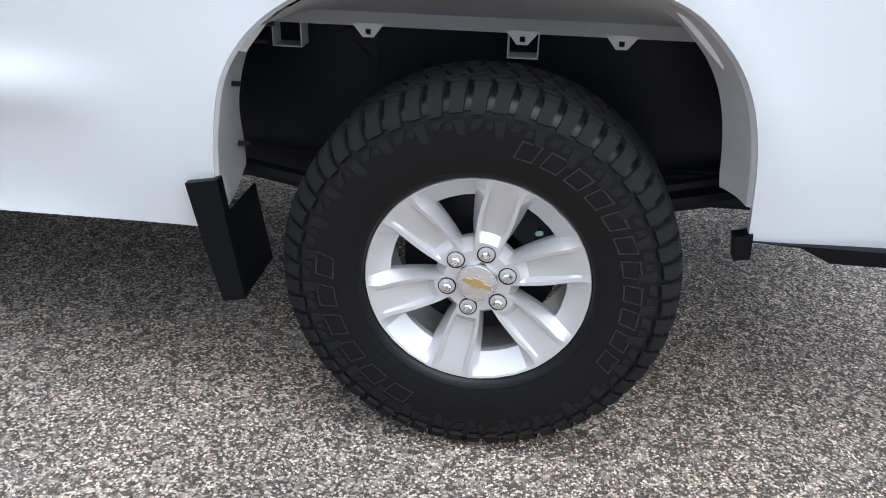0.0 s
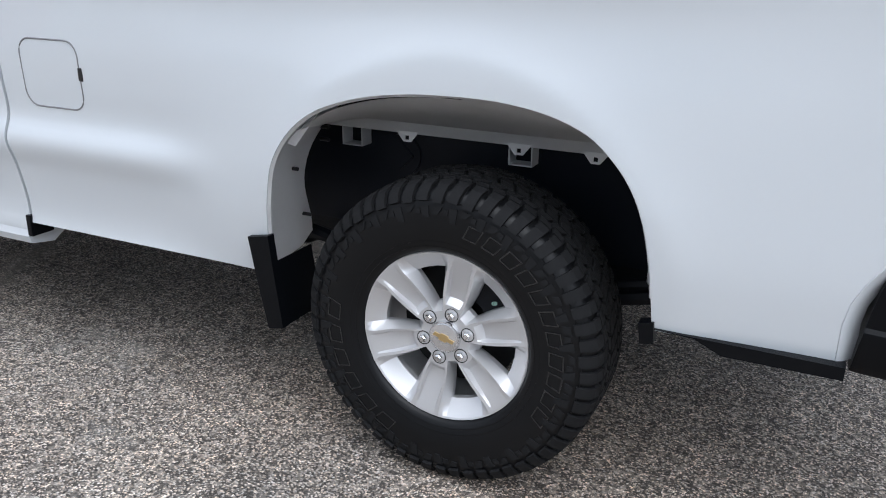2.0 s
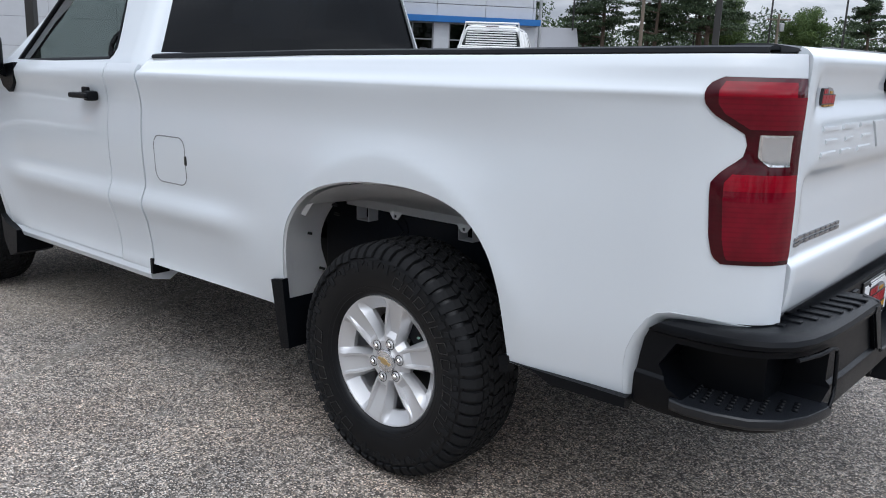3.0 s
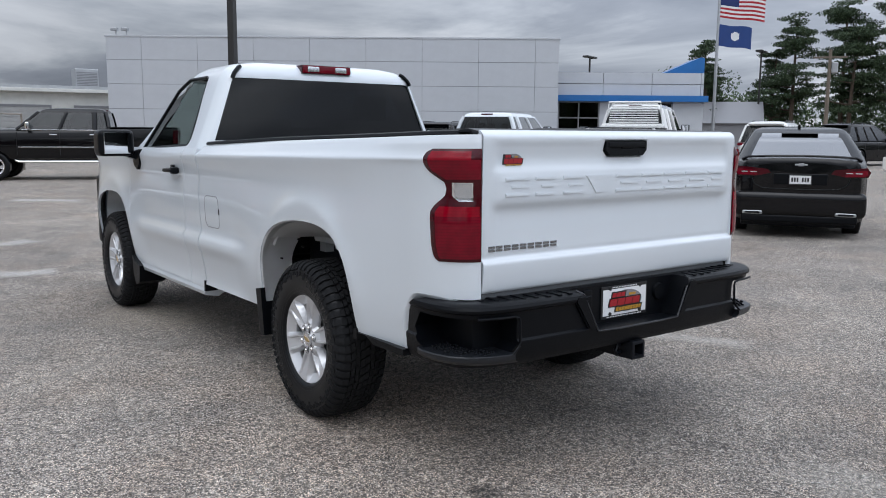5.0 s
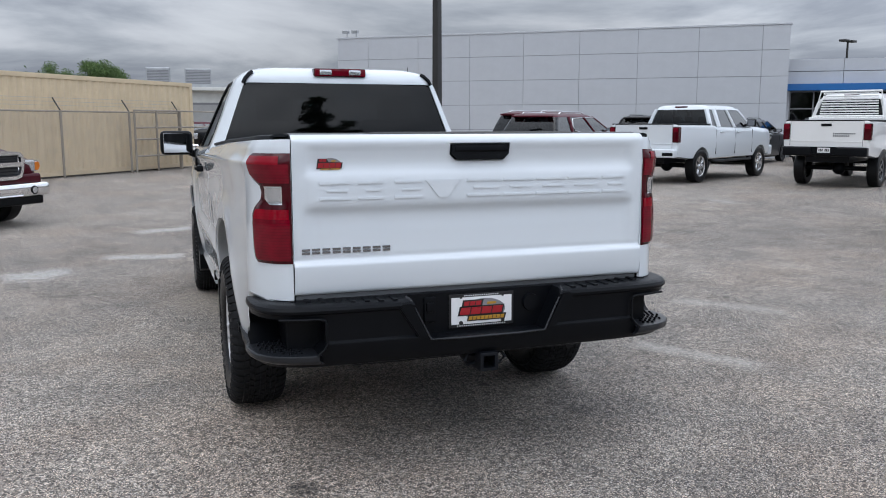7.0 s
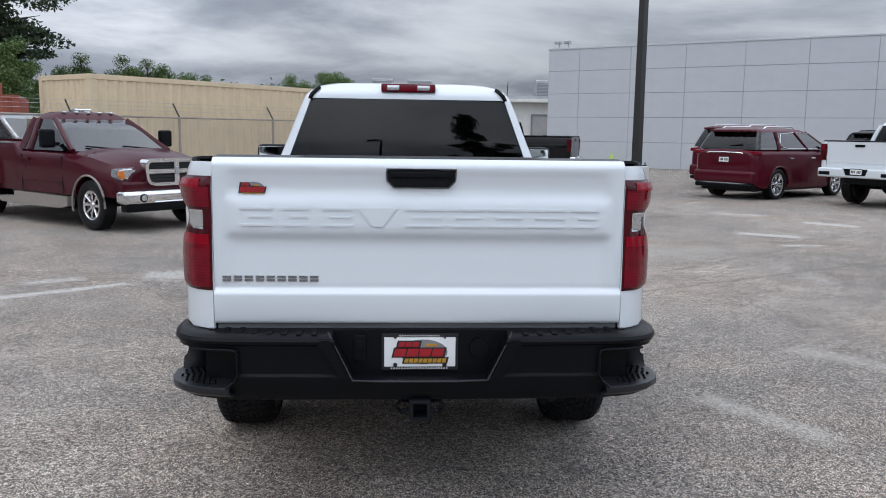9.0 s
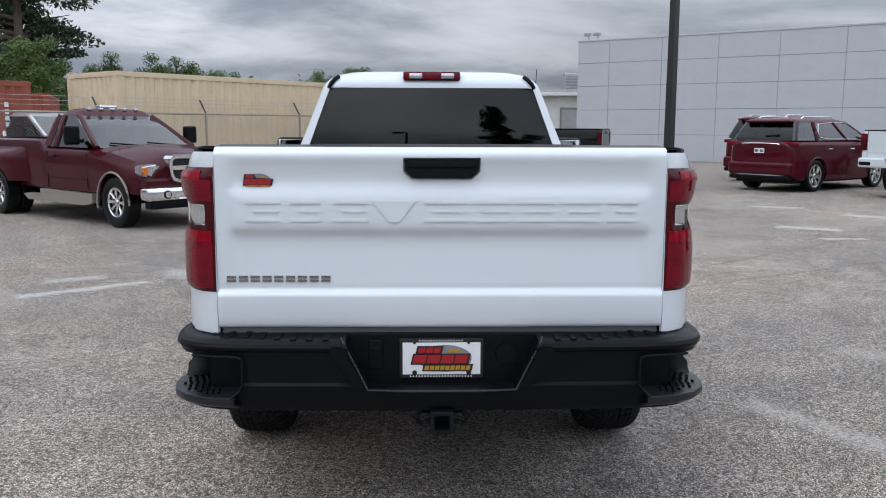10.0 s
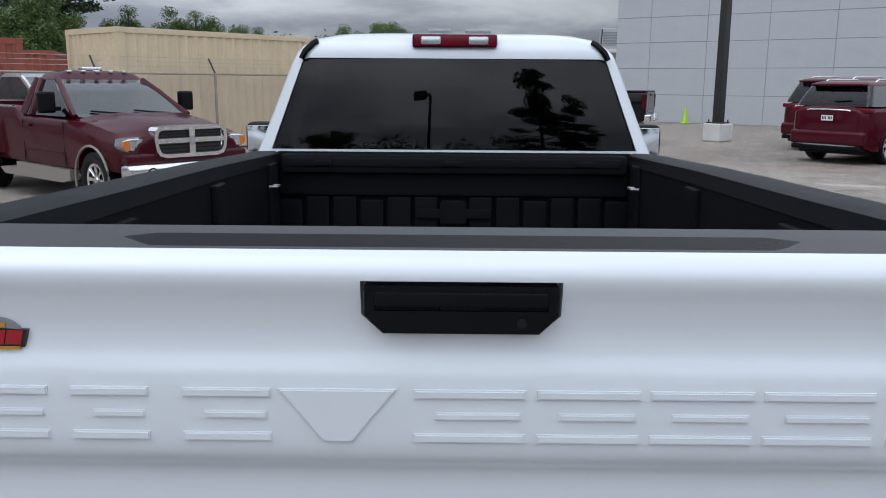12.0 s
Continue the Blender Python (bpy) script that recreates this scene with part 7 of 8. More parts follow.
    box(em, (L - 0.04, -0.035, 1.058), (L + 0.036, 0.035, 1.102), 0.006)
    part("emblem", em, STEEL, t, "plain dark emblem")
    part("plate_recess", rounded_block((L - 0.04, -0.36, 0.79), (L + 0.026, 0.36, 0.955), 0.02), TRIM, t)
    lid = bmesh.new()
    tube(lid, [(L + 0.016, -0.66, 0.90), (L + 0.02, -0.62, 0.80), (L + 0.022, -0.50, 0.735), (L + 0.024, 0, 0.725), (L + 0.022, 0.50, 0.735), (L + 0.02, 0.62, 0.80), (L + 0.016, 0.66, 0.90)], 0.008, 6)
    part("boot_lid_seam", lid, TRIM, t)
    fin = prism([(0.10, 1.455), (-0.05, 1.46), (0.02, 1.505), (0.10, 1.50)], "y", -0.02, 0.02)
    bmesh.ops.translate(fin, vec=(-0.35, 0, 0.155), verts=fin.verts)
    part("roof_fin", fin, mat, t)
    lamp_pair(t, "head_lamp", (f - 0.76, 0.40, 0.58), (f - 0.52, 0.80, 0.69), CLEAR_LENS, 0.03, "clear head lamp")
    part("grille", boxed((f - 0.95, -0.40, 0.34), (f - 0.85, 0.40, 0.56), 0.04), TRIM, t)
    mirrors(t, f + 0.95, 0.90, b + 0.06, mat, 0.18, 0.12)
    seams(t, (f + 0.55, f + 1.60, -0.30), hw * 0.997, 0.32, 0.90)
    handles(t, (f + 1.42, f + 2.42), hw, 0.86, mat)
    for ax in (0, f):
        for s in (-1, 1):
            simple_wheel(t, pose(ax, s * 0.80, R, 0, 0, 0 if s < 0 else 180), R, 0.235, 0.235, 5, GREYP)
    part("floor_pan", boxed((f - 0.5, -0.78, 0.17), (L - 0.2, 0.78, 0.26), 0.03), FRAME_BLACK, t)
    return t


def dually(m):
    """Maroon single-cab truck with twin rear wheels, its nose to the aisle."""
    t = thing("dual_rear_wheel_pickup", "maroon regular-cab dual-rear-wheel pickup with chrome grille, parked", "pickup truck", m)
    f, R, hw, zl, rail = -3.57, 0.40, 0.99, 0.50, 1.36
    st = [(1.30, 0.92, 0.62, rail - 0.02, rail), (1.25, 0.98, 0.56, rail, rail), (0.5, 0.985, 0.52, rail, rail), (-1.25, 0.985, 0.50, rail, rail), (-1.4, hw, zl, 1.22, 1.27), (-2.7, hw, zl, 1.20, 1.25), (-2.95, hw, zl, 1.18, 1.27), (f + 0.1, hw + 0.02, zl + 0.02, 1.08, 1.28), (f - 0.3, hw + 0.01, zl + 0.02, 1.00, 1.22), (f - 0.62, 0.965, zl + 0.02, 0.94, 1.16), (f - 0.76, 0.90, zl + 0.02, 0.86, 1.11), (f - 0.82, 0.80, zl + 0.04, 0.80, 1.05)]
    shell(t, st, MAROON, [(0, hw), (f, hw)], R, [boxed((-1.22, -0.80, rail - 0.5), (1.2, 0.80, rail + 0.4))])
    part("bed_box", boxed((-1.22, -0.80, rail - 0.51), (1.2, 0.80, rail - 0.49)), LINER, t)
    # bulged outer fenders over the twin wheels
    for s in (-1, 1):
        rows = []
        for z in np.linspace(0.62, 1.22, 10):
            row = []
            for x in np.linspace(-0.80, 0.80, 21):
                e = max(0, 1 - (abs(x) / 0.80) ** 4) * max(0, 1 - max(0, (z - 0.95) / 0.27) ** 3)
                row.append((x, -(0.97 + 0.215 * e), z))
            rows.append(row)
        fb = carve(sheet(rows, 0.03), [rod(bmesh.new(), (0, -1.4, R), (0, -0.8, R), R + 0.075, 30)])
        part("outer_fender", flip(fb, s), MAROON, t, "bulged maroon rear fender", 40)
        rb = prism([(-3.0, 0.50), (-3.0, 0.36), (-2.75, 0.31), (-0.85, 0.31), (-0.70, 0.40), (-0.85, 0.42), (-1.3, 0.43), (-1.3, 0.52)], "y", -1.03, -0.90)
        part("running_board", flip(rb, s), SAND_PAINT, t, "sand-coloured running board", 30)
        fl = bmesh.new()
        tube(fl, [(f + (R + 0.06) * math.cos(a), -hw - 0.015, R + (R + 0.07) * math.sin(a)) for a in np.linspace(-0.25, math.pi + 0.05, 18)], 0.018, 8)
        part("arch_flare", flip(fl, s), SAND_PAINT, t, "sand-coloured arch flare")
        part("door_crease", flip(boxed((-2.78, -hw - 0.006, 0.715), (-1.54, -hw + 0.01, 0.727), 0.003), s), MAROON, t)
        part("rail_moulding", flip(boxed((-1.22, -0.985, rail - 0.012), (1.22, -0.955, rail + 0.006), 0.004), s), CHROME, t)
    b, h = 1.235, 0.645
    rings = [(b, -3.04, -1.42, 0.93), (b + h * 0.10, -2.90, -1.43, 0.905), (b + h * 0.5, -2.50, -1.47, 0.80), (b + h * 0.80, -2.16, -1.52, 0.705), (b + h * 0.92, -2.03, -1.56, 0.65), (b + h * 0.98, -1.94, -1.65, 0.55), (b + h, -1.85, -1.72, 0.40)]
    glasshouse(t, rings, MAROON, [(0, 0, 0.045), (0.80, 0.72, 0.05), (1.0, 1.0, 0.08)], b + h * 0.79, pane=LOT_GLASS)
    for i in range(5):
        part("roof_marker", rounded_block((-2.02, -0.44 + i * 0.22 - 0.035, b + h - 0.03), (-1.93, -0.44 + i * 0.22 + 0.035, b + h + 0.012), 0.015), CLEAR_LENS, t, "small roof marker lamp")
    part("roof_beacon", rounded_block((-1.86, -0.16, b + h), (-1.70, 0.16, b + h + 0.06), 0.02), CHROME, t)
    # nose
    face = [(0.40, 0.725), (0.50, 0.755), (0.545, 0.83), (0.57, 0.98), (0.55, 1.09), (0.50, 1.135), (0.30, 1.155)]
    rim = [(-y, z) for y, z in face] + [(y, z) for y, z in reversed(face)]
    cuts = []
    for sy in (-1, 1):
        cuts.append(prism([(sy * y, z) for y, z in ((0.045, 0.985), (0.515, 0.985), (0.505, 1.065), (0.46, 1.095), (0.045, 1.115))], "x", f - 1.0, f - 0.845))
        cuts.append(prism([(sy * y, z) for y, z in ((0.045, 0.775), (0.40, 0.775), (0.475, 0.80), (0.505, 0.865), (0.512, 0.92), (0.045, 0.92))], "x", f - 1.0, f - 0.845))
    gr = carve(prism(rim, "x", f - 0.905, f - 0.70), cuts)
    g = part("grille", gr, CHROME, t, "chrome crosshair grille", 30)
    part("grille_badge", rounded_block((f - 0.925, -0.035, 0.90), (f - 0.90, 0.035, 1.02), 0.012), STEEL, g, "plain silver shield")
    for sy in (-1, 1):
        for z0, z1 in ((0.775, 0.92), (0.985, 1.09)):
            part("grille_mesh", boxed((f - 0.858, min(sy * 0.045, sy * 0.49), z0), (f - 0.846, max(sy * 0.045, sy * 0.49), z1)), SIGN_BLACK, g)
            for k in range(3):
                z = z0 + (z1 - z0) * (k + 0.5) / 3
                part("grille_bar", boxed((f - 0.868, min(sy * 0.05, sy * 0.47), z - 0.006), (f - 0.855, max(sy * 0.05, sy * 0.47), z + 0.006), 0.003), TRIM_GREY, g)
        lens = prism([(sy * y, z) for y, z in ((0.585, 0.84), (0.60, 0.985), (0.68, 1.015), (0.86, 1.01), (0.955, 0.985), (0.975, 0.90), (0.93, 0.835), (0.80, 0.80), (0.66, 0.805))], "x", f - 0.79, f - 0.60)
        bmesh.ops.bevel(lens, geom=[ed for ed in lens.edges if all(v.co.x < f - 0.7 for v in ed.verts)], offset=0.03, segments=3, affect="EDGES")
        lamp = part("head_lamp", lens, CLEAR_LENS, t, "clear head lamp")
        part("reflector", rod(bmesh.new(), (f - 0.797, sy * 0.72, 0.905), (f - 0.70, sy * 0.72, 0.905), 0.062, 18), STEEL, lamp)
        part("turn_lamp", prism([(sy * y, z) for y, z in ((0.865, 0.845), (0.872, 0.975), (0.945, 0.965), (0.958, 0.90), (0.92, 0.845))], "x", f - 0.798, f - 0.62), AMBER, lamp, "amber corner lamp")
    fbm = carve(rounded_block((f - 0.97, -0.985, 0.455), (f - 0.70, 0.985, 0.665), 0.075), [boxed((f - 1.1, -0.46, 0.475), (f - 0.945, 0.46, 0.545), 0.02)])
    bp = part("front_bumper", fbm, CHROME, t, "chrome front bumper with fog lamps")
    for sy in (-1, 1):
        fg = part("fog_surround", rod(bmesh.new(), (f - 0.978, sy * 0.66, 0.555), (f - 0.93, sy * 0.66, 0.555), 0.066, 20), TRIM, bp)
        part("fog_lamp", rod(bmesh.new(), (f - 0.984, sy * 0.66, 0.555), (f - 0.93, sy * 0.66, 0.555), 0.048, 20), CLEAR_LENS, fg)
    part("air_dam", rounded_block((f - 0.90, -0.90, 0.33), (f - 0.70, 0.90, 0.47), 0.04), TRIM, t)
    part("nose_panel", rounded_block((f - 0.85, -0.93, 0.64), (f - 0.60, 0.93, 0.80), 0.05), MAROON, t)
    wp = bmesh.new()
    for y0 in (-0.62, 0.05):
        rod(wp, (-3.05, y0, b + 0.02), (-2.93, y0 + 0.58, b + 0.075), 0.013, 6)
    part("wiper", wp, TRIM, t)
    mirrors(t, -2.62, 0.99, b + 0.20, TRIM, 0.24, 0.30)
    seams(t, (-2.80, -1.52), hw * 0.997, 0.55, 1.16)
    handles(t, (-1.72,), hw, 1.09, MAROON)
    for s in (-1, 1):
        simple_wheel(t, pose(f, s * 0.86, R, 0, 0, 0 if s < 0 else 180), R, 0.225, 0.24, 8, CHROME)
        simple_wheel(t, pose(0, s * 1.06, R, 0, 0, 0 if s < 0 else 180), R, 0.225, 0.22, 8, CHROME)
        simple_wheel(t, pose(0, s * 0.79, R, 0, 0, 0 if s < 0 else 180), R, 0.225, 0.22, 8, CHROME)
    lamp_pair(t, "tail_lamp", (1.20, 0.84, 0.95), (1.315, 0.985, 1.30), RED_LENS, 0.03)
    part("rear_bumper", rounded_block((1.26, -0.95, 0.56), (1.46, 0.95, 0.76), 0.05), CHROME, t)
    part("chassis_frame", boxed((f - 0.5, -0.5, 0.40), (1.1, 0.5, 0.60), 0.02), FRAME_BLACK, t)
    part("rear_axle", rod(bmesh.new(), (0, -0.9, R), (0, 0.9, R), 0.06, 10), FRAME_BLACK, t)
    part("front_axle", rod(bmesh.new(), (f, -0.8, R), (f, 0.8, R), 0.05, 10), FRAME_BLACK, t)
    return t


def headache_rack(truck, roof):
    """White louvred guard behind the cab, with a lamp on top."""
    x, z0, z1 = -0.50, 1.64, roof + 0.08
    r = bmesh.new()
    tube(r, [(x, -0.84, z0), (x - 0.10, -0.72, z1), (x - 0.10, 0.72, z1), (x, 0.84, z0)], 0.028, 8)
    tube(r, [(x, -0.84, z0 + 0.10), (x, 0.84, z0 + 0.10)], 0.022, 8)
    rack = part("headache_rack", r, WHITE2, truck, "white louvred headache rack")
    n = 9
    for i in range(n):
        z = z0 + 0.16 + (z1 - z0 - 0.22) * i / (n - 1)
        part("louvre", box(bmesh.new(), (-0.012, -0.70 + 0.05 * i / n, -0.014), (0.012, 0.70 - 0.05 * i / n, 0.014), 0.003, pose(x - 0.10 * (z - z0) / (z1 - z0), 0, z, 0, 30, 0)), WHITE2, rack)
    part("tool_box", rounded_block((-0.60, -0.86, 1.58), (-0.15, 0.86, 1.71), 0.02), WHITE2, truck, "white bed tool box")


dually(heading(-11.97, -6.99, 0.64, 0.77))
crew_pickup("pickup_truck", "white crew-cab pickup with grey wheels, parked in the row", heading(-14.85, 11.85, -0.465, 0.885), WHITE, R=0.44, lift=0.13, dark_wheel=False, group="parked row")
ford = crew_pickup("pickup_truck", "white heavy-duty crew-cab pickup with louvred rack and dark rear bumper", heading(-12.1, 15.08, -0.51, 0.86), WHITE2, R=0.44, lift=0.22, roof=2.10, wb=4.06, dark_wheel=True, group="parked row")
headache_rack(ford, 2.29)
for z, n in ((1.30, 12), (1.245, 9)):
    bars("sign_bar", [((1.322, 0.16 + i * 0.042, z), (1.328, 0.16 + i * 0.042 + 0.030, z + 0.032)) for i in range(n)], SIGN_GREY, ford, "small plain dark bar", 0)
sedan("sedan", "black four-door sedan with boot spoiler, seen from behind", heading(-3.50, 9.24, -0.55, 0.835), BLACKP, group="parked row")
suv("suv", "crimson sport utility with chrome trim, parked facing the building", heading(-17.2, 9.3, -0.56, 0.83), CRIMSON, wheel=0.40, group="parked row")
suv("suv", "crimson sport utility half hidden beyond its twin", heading(-20.6, 10.4, -0.56, 0.83), CRIMSON, roof=1.93, group="parked row")
suv("suv", "black sport utility behind the white pickup", heading(-23.3, 16.6, -0.56, 0.83), BLACKP, roof=1.84, group="parked row", chrome=False)
crew_pickup("pickup_truck", "black crew-cab pickup with chrome trim beside the fence", heading(-22.4, 4.5, -0.35, -0.94), BLACKP, lift=0.12, roof=1.95, wb=3.66, chrome=True)
suv("suv", "dark grey sport utility in the far row", heading(-22.5, 20.0, -0.5, 0.86), GREYP, roof=1.72, group="far row", chrome=False)
suv("suv", "black sport utility in the far row", heading(-20.2, 22.2, -0.5, 0.86), BLACKP, roof=1.70, group="far row", chrome=False)
sedan("sedan", "dark grey sedan by the flagpole", heading(-23.0, 33.3, -0.55, 0.83), GREYP, group="far row")
suv("suv", "white sport utility in the far row", heading(-14.8, 26.0, -0.35, 0.94), WHITE2, roof=1.96, group="far row", chrome=False)
suv("suv", "black wagon in the far row", heading(-17.6, 36.5, 0.1, 1.0), BLACKP, roof=2.02, wheel=0.40, group="far row", chrome=False)
sedan("sedan", "white sedan beyond the flagpole", heading(-28.5, 40.5, -0.55, 0.83), WHITE2, group="far row")
crew_pickup("pickup_truck", "silver pickup behind the chain-link fence", heading(-17.6, -11.6, 0.3, 0.95), SILVERP)
sedan("sedan", "red car beyond the fence at the workshop", heading(-37.0, 0.2, 0.1, 1.0), CRIMSON)


# ---------------------------------------------------------------- buildings
def frame_at(x, y, dx, dy):
    """Origin on the ground, local x along (dx, dy), local y away behind it."""
    return pose(x, y, LOT, 0, 0, math.degrees(math.atan2(dy, dx)))


def showroom():
    """Silver panelled hall with a lower blue-banded front beside it."""
    m = frame_at(-38.06, 7.81, 0.6, 0.8)
    hall = thing("dealership_hall", "large hall clad in silver composite panels", "building", m)
    L, H, D = 21.35, 5.78, 26.0
    core = boxed((0.02, -0.002, 0), (L - 0.02, D, H - 0.02))
    wall = part("wall", core, JOINT, hall, "dark joints behind the panels")
    cols = [0.0, 1.68] + [1.68 + 2.65 * i for i in range(1, 8)] + [L]
    cols = [c for c in cols if c < L - 0.2] + [L]
    rows = [0.0, 1.24, 2.42, 3.58, 4.70, H]
    share = {}
    for a, b in zip(cols, cols[1:]):
        for c, d in zip(rows, rows[1:]):
            key = (round(b - a, 3), round(d - c, 3))
            if key not in share:
                share[key] = mesh_of(boxed((0.007, -0.03, 0.009), (b - a - 0.007, 0.028, d - c - 0.009), 0.005), "panel", CLADDING)
            o = new("panel", share[key])
            o.parent, o.location = wall, (a, 0, c)
    for i in range(5):  # the left flank
        c, d = rows[i], rows[i + 1]
        part("panel", boxed((-0.012, 0.03, c + 0.012), (0.018, D, d - 0.012), 0.004), CLADDING, wall)
    part("coping", boxed((-0.05, -0.06, H - 0.02), (L + 0.05, D, H + 0.06), 0.01), CLADDING, hall)
    for x in (0.35, 0.85):
        fl = bmesh.new()
        rod(fl, (x, 0.4, H), (x, 0.4, H + 0.35), 0.03, 6)
        box(fl, (x - 0.22, 0.25, H + 0.28), (x + 0.10, 0.5, H + 0.44), 0.03)
        part("floodlight", fl, STEEL, hall)
    front = thing("showroom_front", "low silver showroom with blue band and glass front", "building", m @ Matrix.Translation((0, 1.8, 0)))
    L2, H2 = 7.4, 4.42
    part("wall", boxed((L + 0.02, 0.25, 0), (L + L2, D, H2)), JOINT, front)
    x = L + 0.05
    while x < L + L2 - 0.1:
        w = min(2.4, L + L2 - x)
        for c, d in ((3.30, 3.86), (3.88, H2)):
            part("panel", boxed((x + 0.01, 0.18, c), (x + w - 0.01, 0.27, d - 0.01), 0.006), CLADDING, front)
        x += 2.4
    part("fascia", boxed((L - 0.02, -0.35, 3.0), (L + L2 + 0.1, 0.30, 3.30), 0.02), BLUE, front, "bright blue band")
    for a, b in ((L + 0.0, L + 0.25), (L + 2.3, L + 3.05), (L + 5.9, L + 7.4)):
        part("pier", boxed((a, 0.10, 0), (b, 0.32, 3.0), 0.01), CLADDING, front)
    for a, b in ((L + 0.25, L + 2.3), (L + 3.05, L + 5.9)):
        w = thing("shop_window", "", "", None)
        w.parent = front
        for key in ("label", "category", "group", "kind"):
            if key in w:
                del w[key]
        part("pane", boxed((a, 0.20, 0.05), (b, 0.22, 3.0)), DARK_GLASS, w)
        fr = bmesh.new()
        for z in (0.05, 1.15, 2.2, 2.97):
            box(fr, (a, 0.14, z - 0.03), (b, 0.24, z + 0.03))
        for xx in (a + 0.03, (a + b) / 2, b - 0.03):
            box(fr, (xx - 0.03, 0.14, 0.05), (xx + 0.03, 0.24, 3.0))
        part("window_frame", fr, SIGN_GREY, w)
    part("roof_wedge", prism([(L + 5.5, H2 - 0.02), (L + 7.85, H2 - 0.02), (L + 7.85, H2 + 0.86), (L + 7.65, H2 + 0.90)], "y", 1.8, 3.6), BLUE, front, "blue slanted roof feature")
    return hall


def workshop():
    """Long cream service building with roller doors."""
    m = frame_at(-53.5, -24.0, 0.05, 1.0)
    w = thing("workshop", "long low cream service building with roller doors", "building", m)
    L, H = 38.0, 3.62
    part("wall", boxed((0, 0.0, 0), (L, 12, H), 0.02), CREAM, w)
    part("fascia", boxed((-0.4, -0.55, H), (L + 0.4, 12, H + 0.22), 0.03), CREAM, w, "cream roof fascia")
    part("parapet", boxed((-0.2, 0.6, H + 0.2), (L, 12, H + 0.45)), STEEL, w)
    for i in range(8):
        x = 1.2 + 4.6 * i
        d = part("roller_door", boxed((x, -0.03, 0), (x + 3.1, 0.04, 2.72)), SHUTTER, w, "grey roller door")
        bars("door_section", [((x + 0.04, -0.05, 0.06 + 0.295 * k), (x + 3.06, -0.025, 0.06 + 0.295 * k + 0.27)) for k in range(9)], SHUTTER, d, "", 0.006)
        part("door_frame", carve(boxed((x - 0.12, -0.07, 0), (x + 3.22, 0.03, 2.86)), [boxed((x, -0.2, -0.1), (x + 3.1, 0.2, 2.72))]), SIGN_GREY, d)
        for a in (0.7, 2.0):
            part("door_pane", boxed((x + a, -0.056, 1.28), (x + a + 0.45, -0.048, 1.48)), SIGN_BLACK, d)
    for x in (4.3, 13.5, 22.7):
        part("downpipe", tube(bmesh.new(), [(x, -0.5, H + 0.05), (x, -0.35, H - 0.15), (x, -0.08, H - 0.45), (x, -0.08, 0)], 0.05, 8), CREAM, w)
    for x, h, s in ((22.4, 1.15, 1.5), (24.85, 1.1, 1.7), (33.8, 1.2, 1.4)):
        u = part("air_unit", rounded_block((x, 2.0, H + 0.42), (x + s, 3.4, H + 0.42 + h), 0.04), STEEL, w, "grey rooftop air unit")
        bars("louvre", [((x + 0.08, 1.975, H + 0.55 + 0.1 * k), (x + s - 0.08, 2.01, H + 0.60 + 0.1 * k)) for k in range(9)], SIGN_GREY, u, "", 0)


def container(name, label, m, mat, L=12.19, H=2.90, W=2.44):
    """Corrugated steel box: near corner at the origin, long side along local x, short end along local y."""
    c = thing(name, label, "container", m)
    z0 = 0.05
    fr = bmesh.new()
    for x in (0, L - 0.16):
        for y in (0, W - 0.16):
            box(fr, (x, y, z0), (x + 0.16, y + 0.16, z0 + H), 0.01)
    for z in (z0, z0 + H - 0.13):
        for y in (0, W - 0.10):
            box(fr, (0.1, y, z), (L - 0.1, y + 0.10, z + 0.13), 0.006)
        for x in (0, L - 0.10):
            box(fr, (x, 0.1, z), (x + 0.10, W - 0.1, z + 0.13), 0.006)
    f = part("frame", fr, mat, c, "", 30)
    for x in (0, L - 0.18):
        for y in (-0.006, W - 0.15):
            for z in (z0, z0 + H - 0.12):
                part("corner_casting", boxed((x - 0.006, y, z), (x + 0.18, y + 0.156, z + 0.12), 0.01), mat, f)

    def wave(n, a, b, flip_=False):
        pts = []
        for i in range(n):
            t = a + (b - a) * i / n
            s = (b - a) / n
            pts += [(t, 0.0), (t + 0.28 * s, 0.0), (t + 0.5 * s, 0.036), (t + 0.78 * s, 0.036)]
        return pts + [(b, 0.0)]
    side = wave(43, 0.14, L - 0.14)
    for y in (0.012, W - 0.05):
        part("side_panel", sheet([[(x, y + d, z) for x, d in side] for z in (z0 + 0.12, z0 + H - 0.12)], 0.003), mat, c, "corrugated side", 20)
    end = wave(9, 0.14, W - 0.14)
    for x in (0.012, L - 0.05):
        part("end_panel", sheet([[(x + d, y, z) for y, d in end] for z in (z0 + 0.12, z0 + H - 0.12)], 0.003), mat, c, "corrugated end", 20)
    part("top_panel", boxed((0.05, 0.05, z0 + H - 0.05), (L - 0.05, W - 0.05, z0 + H - 0.02)), mat, c)
    part("underframe", boxed((0.1, 0.1, z0 + 0.02), (L - 0.1, W - 0.1, z0 + 0.16)), FRAME_BLACK, c)
    return c


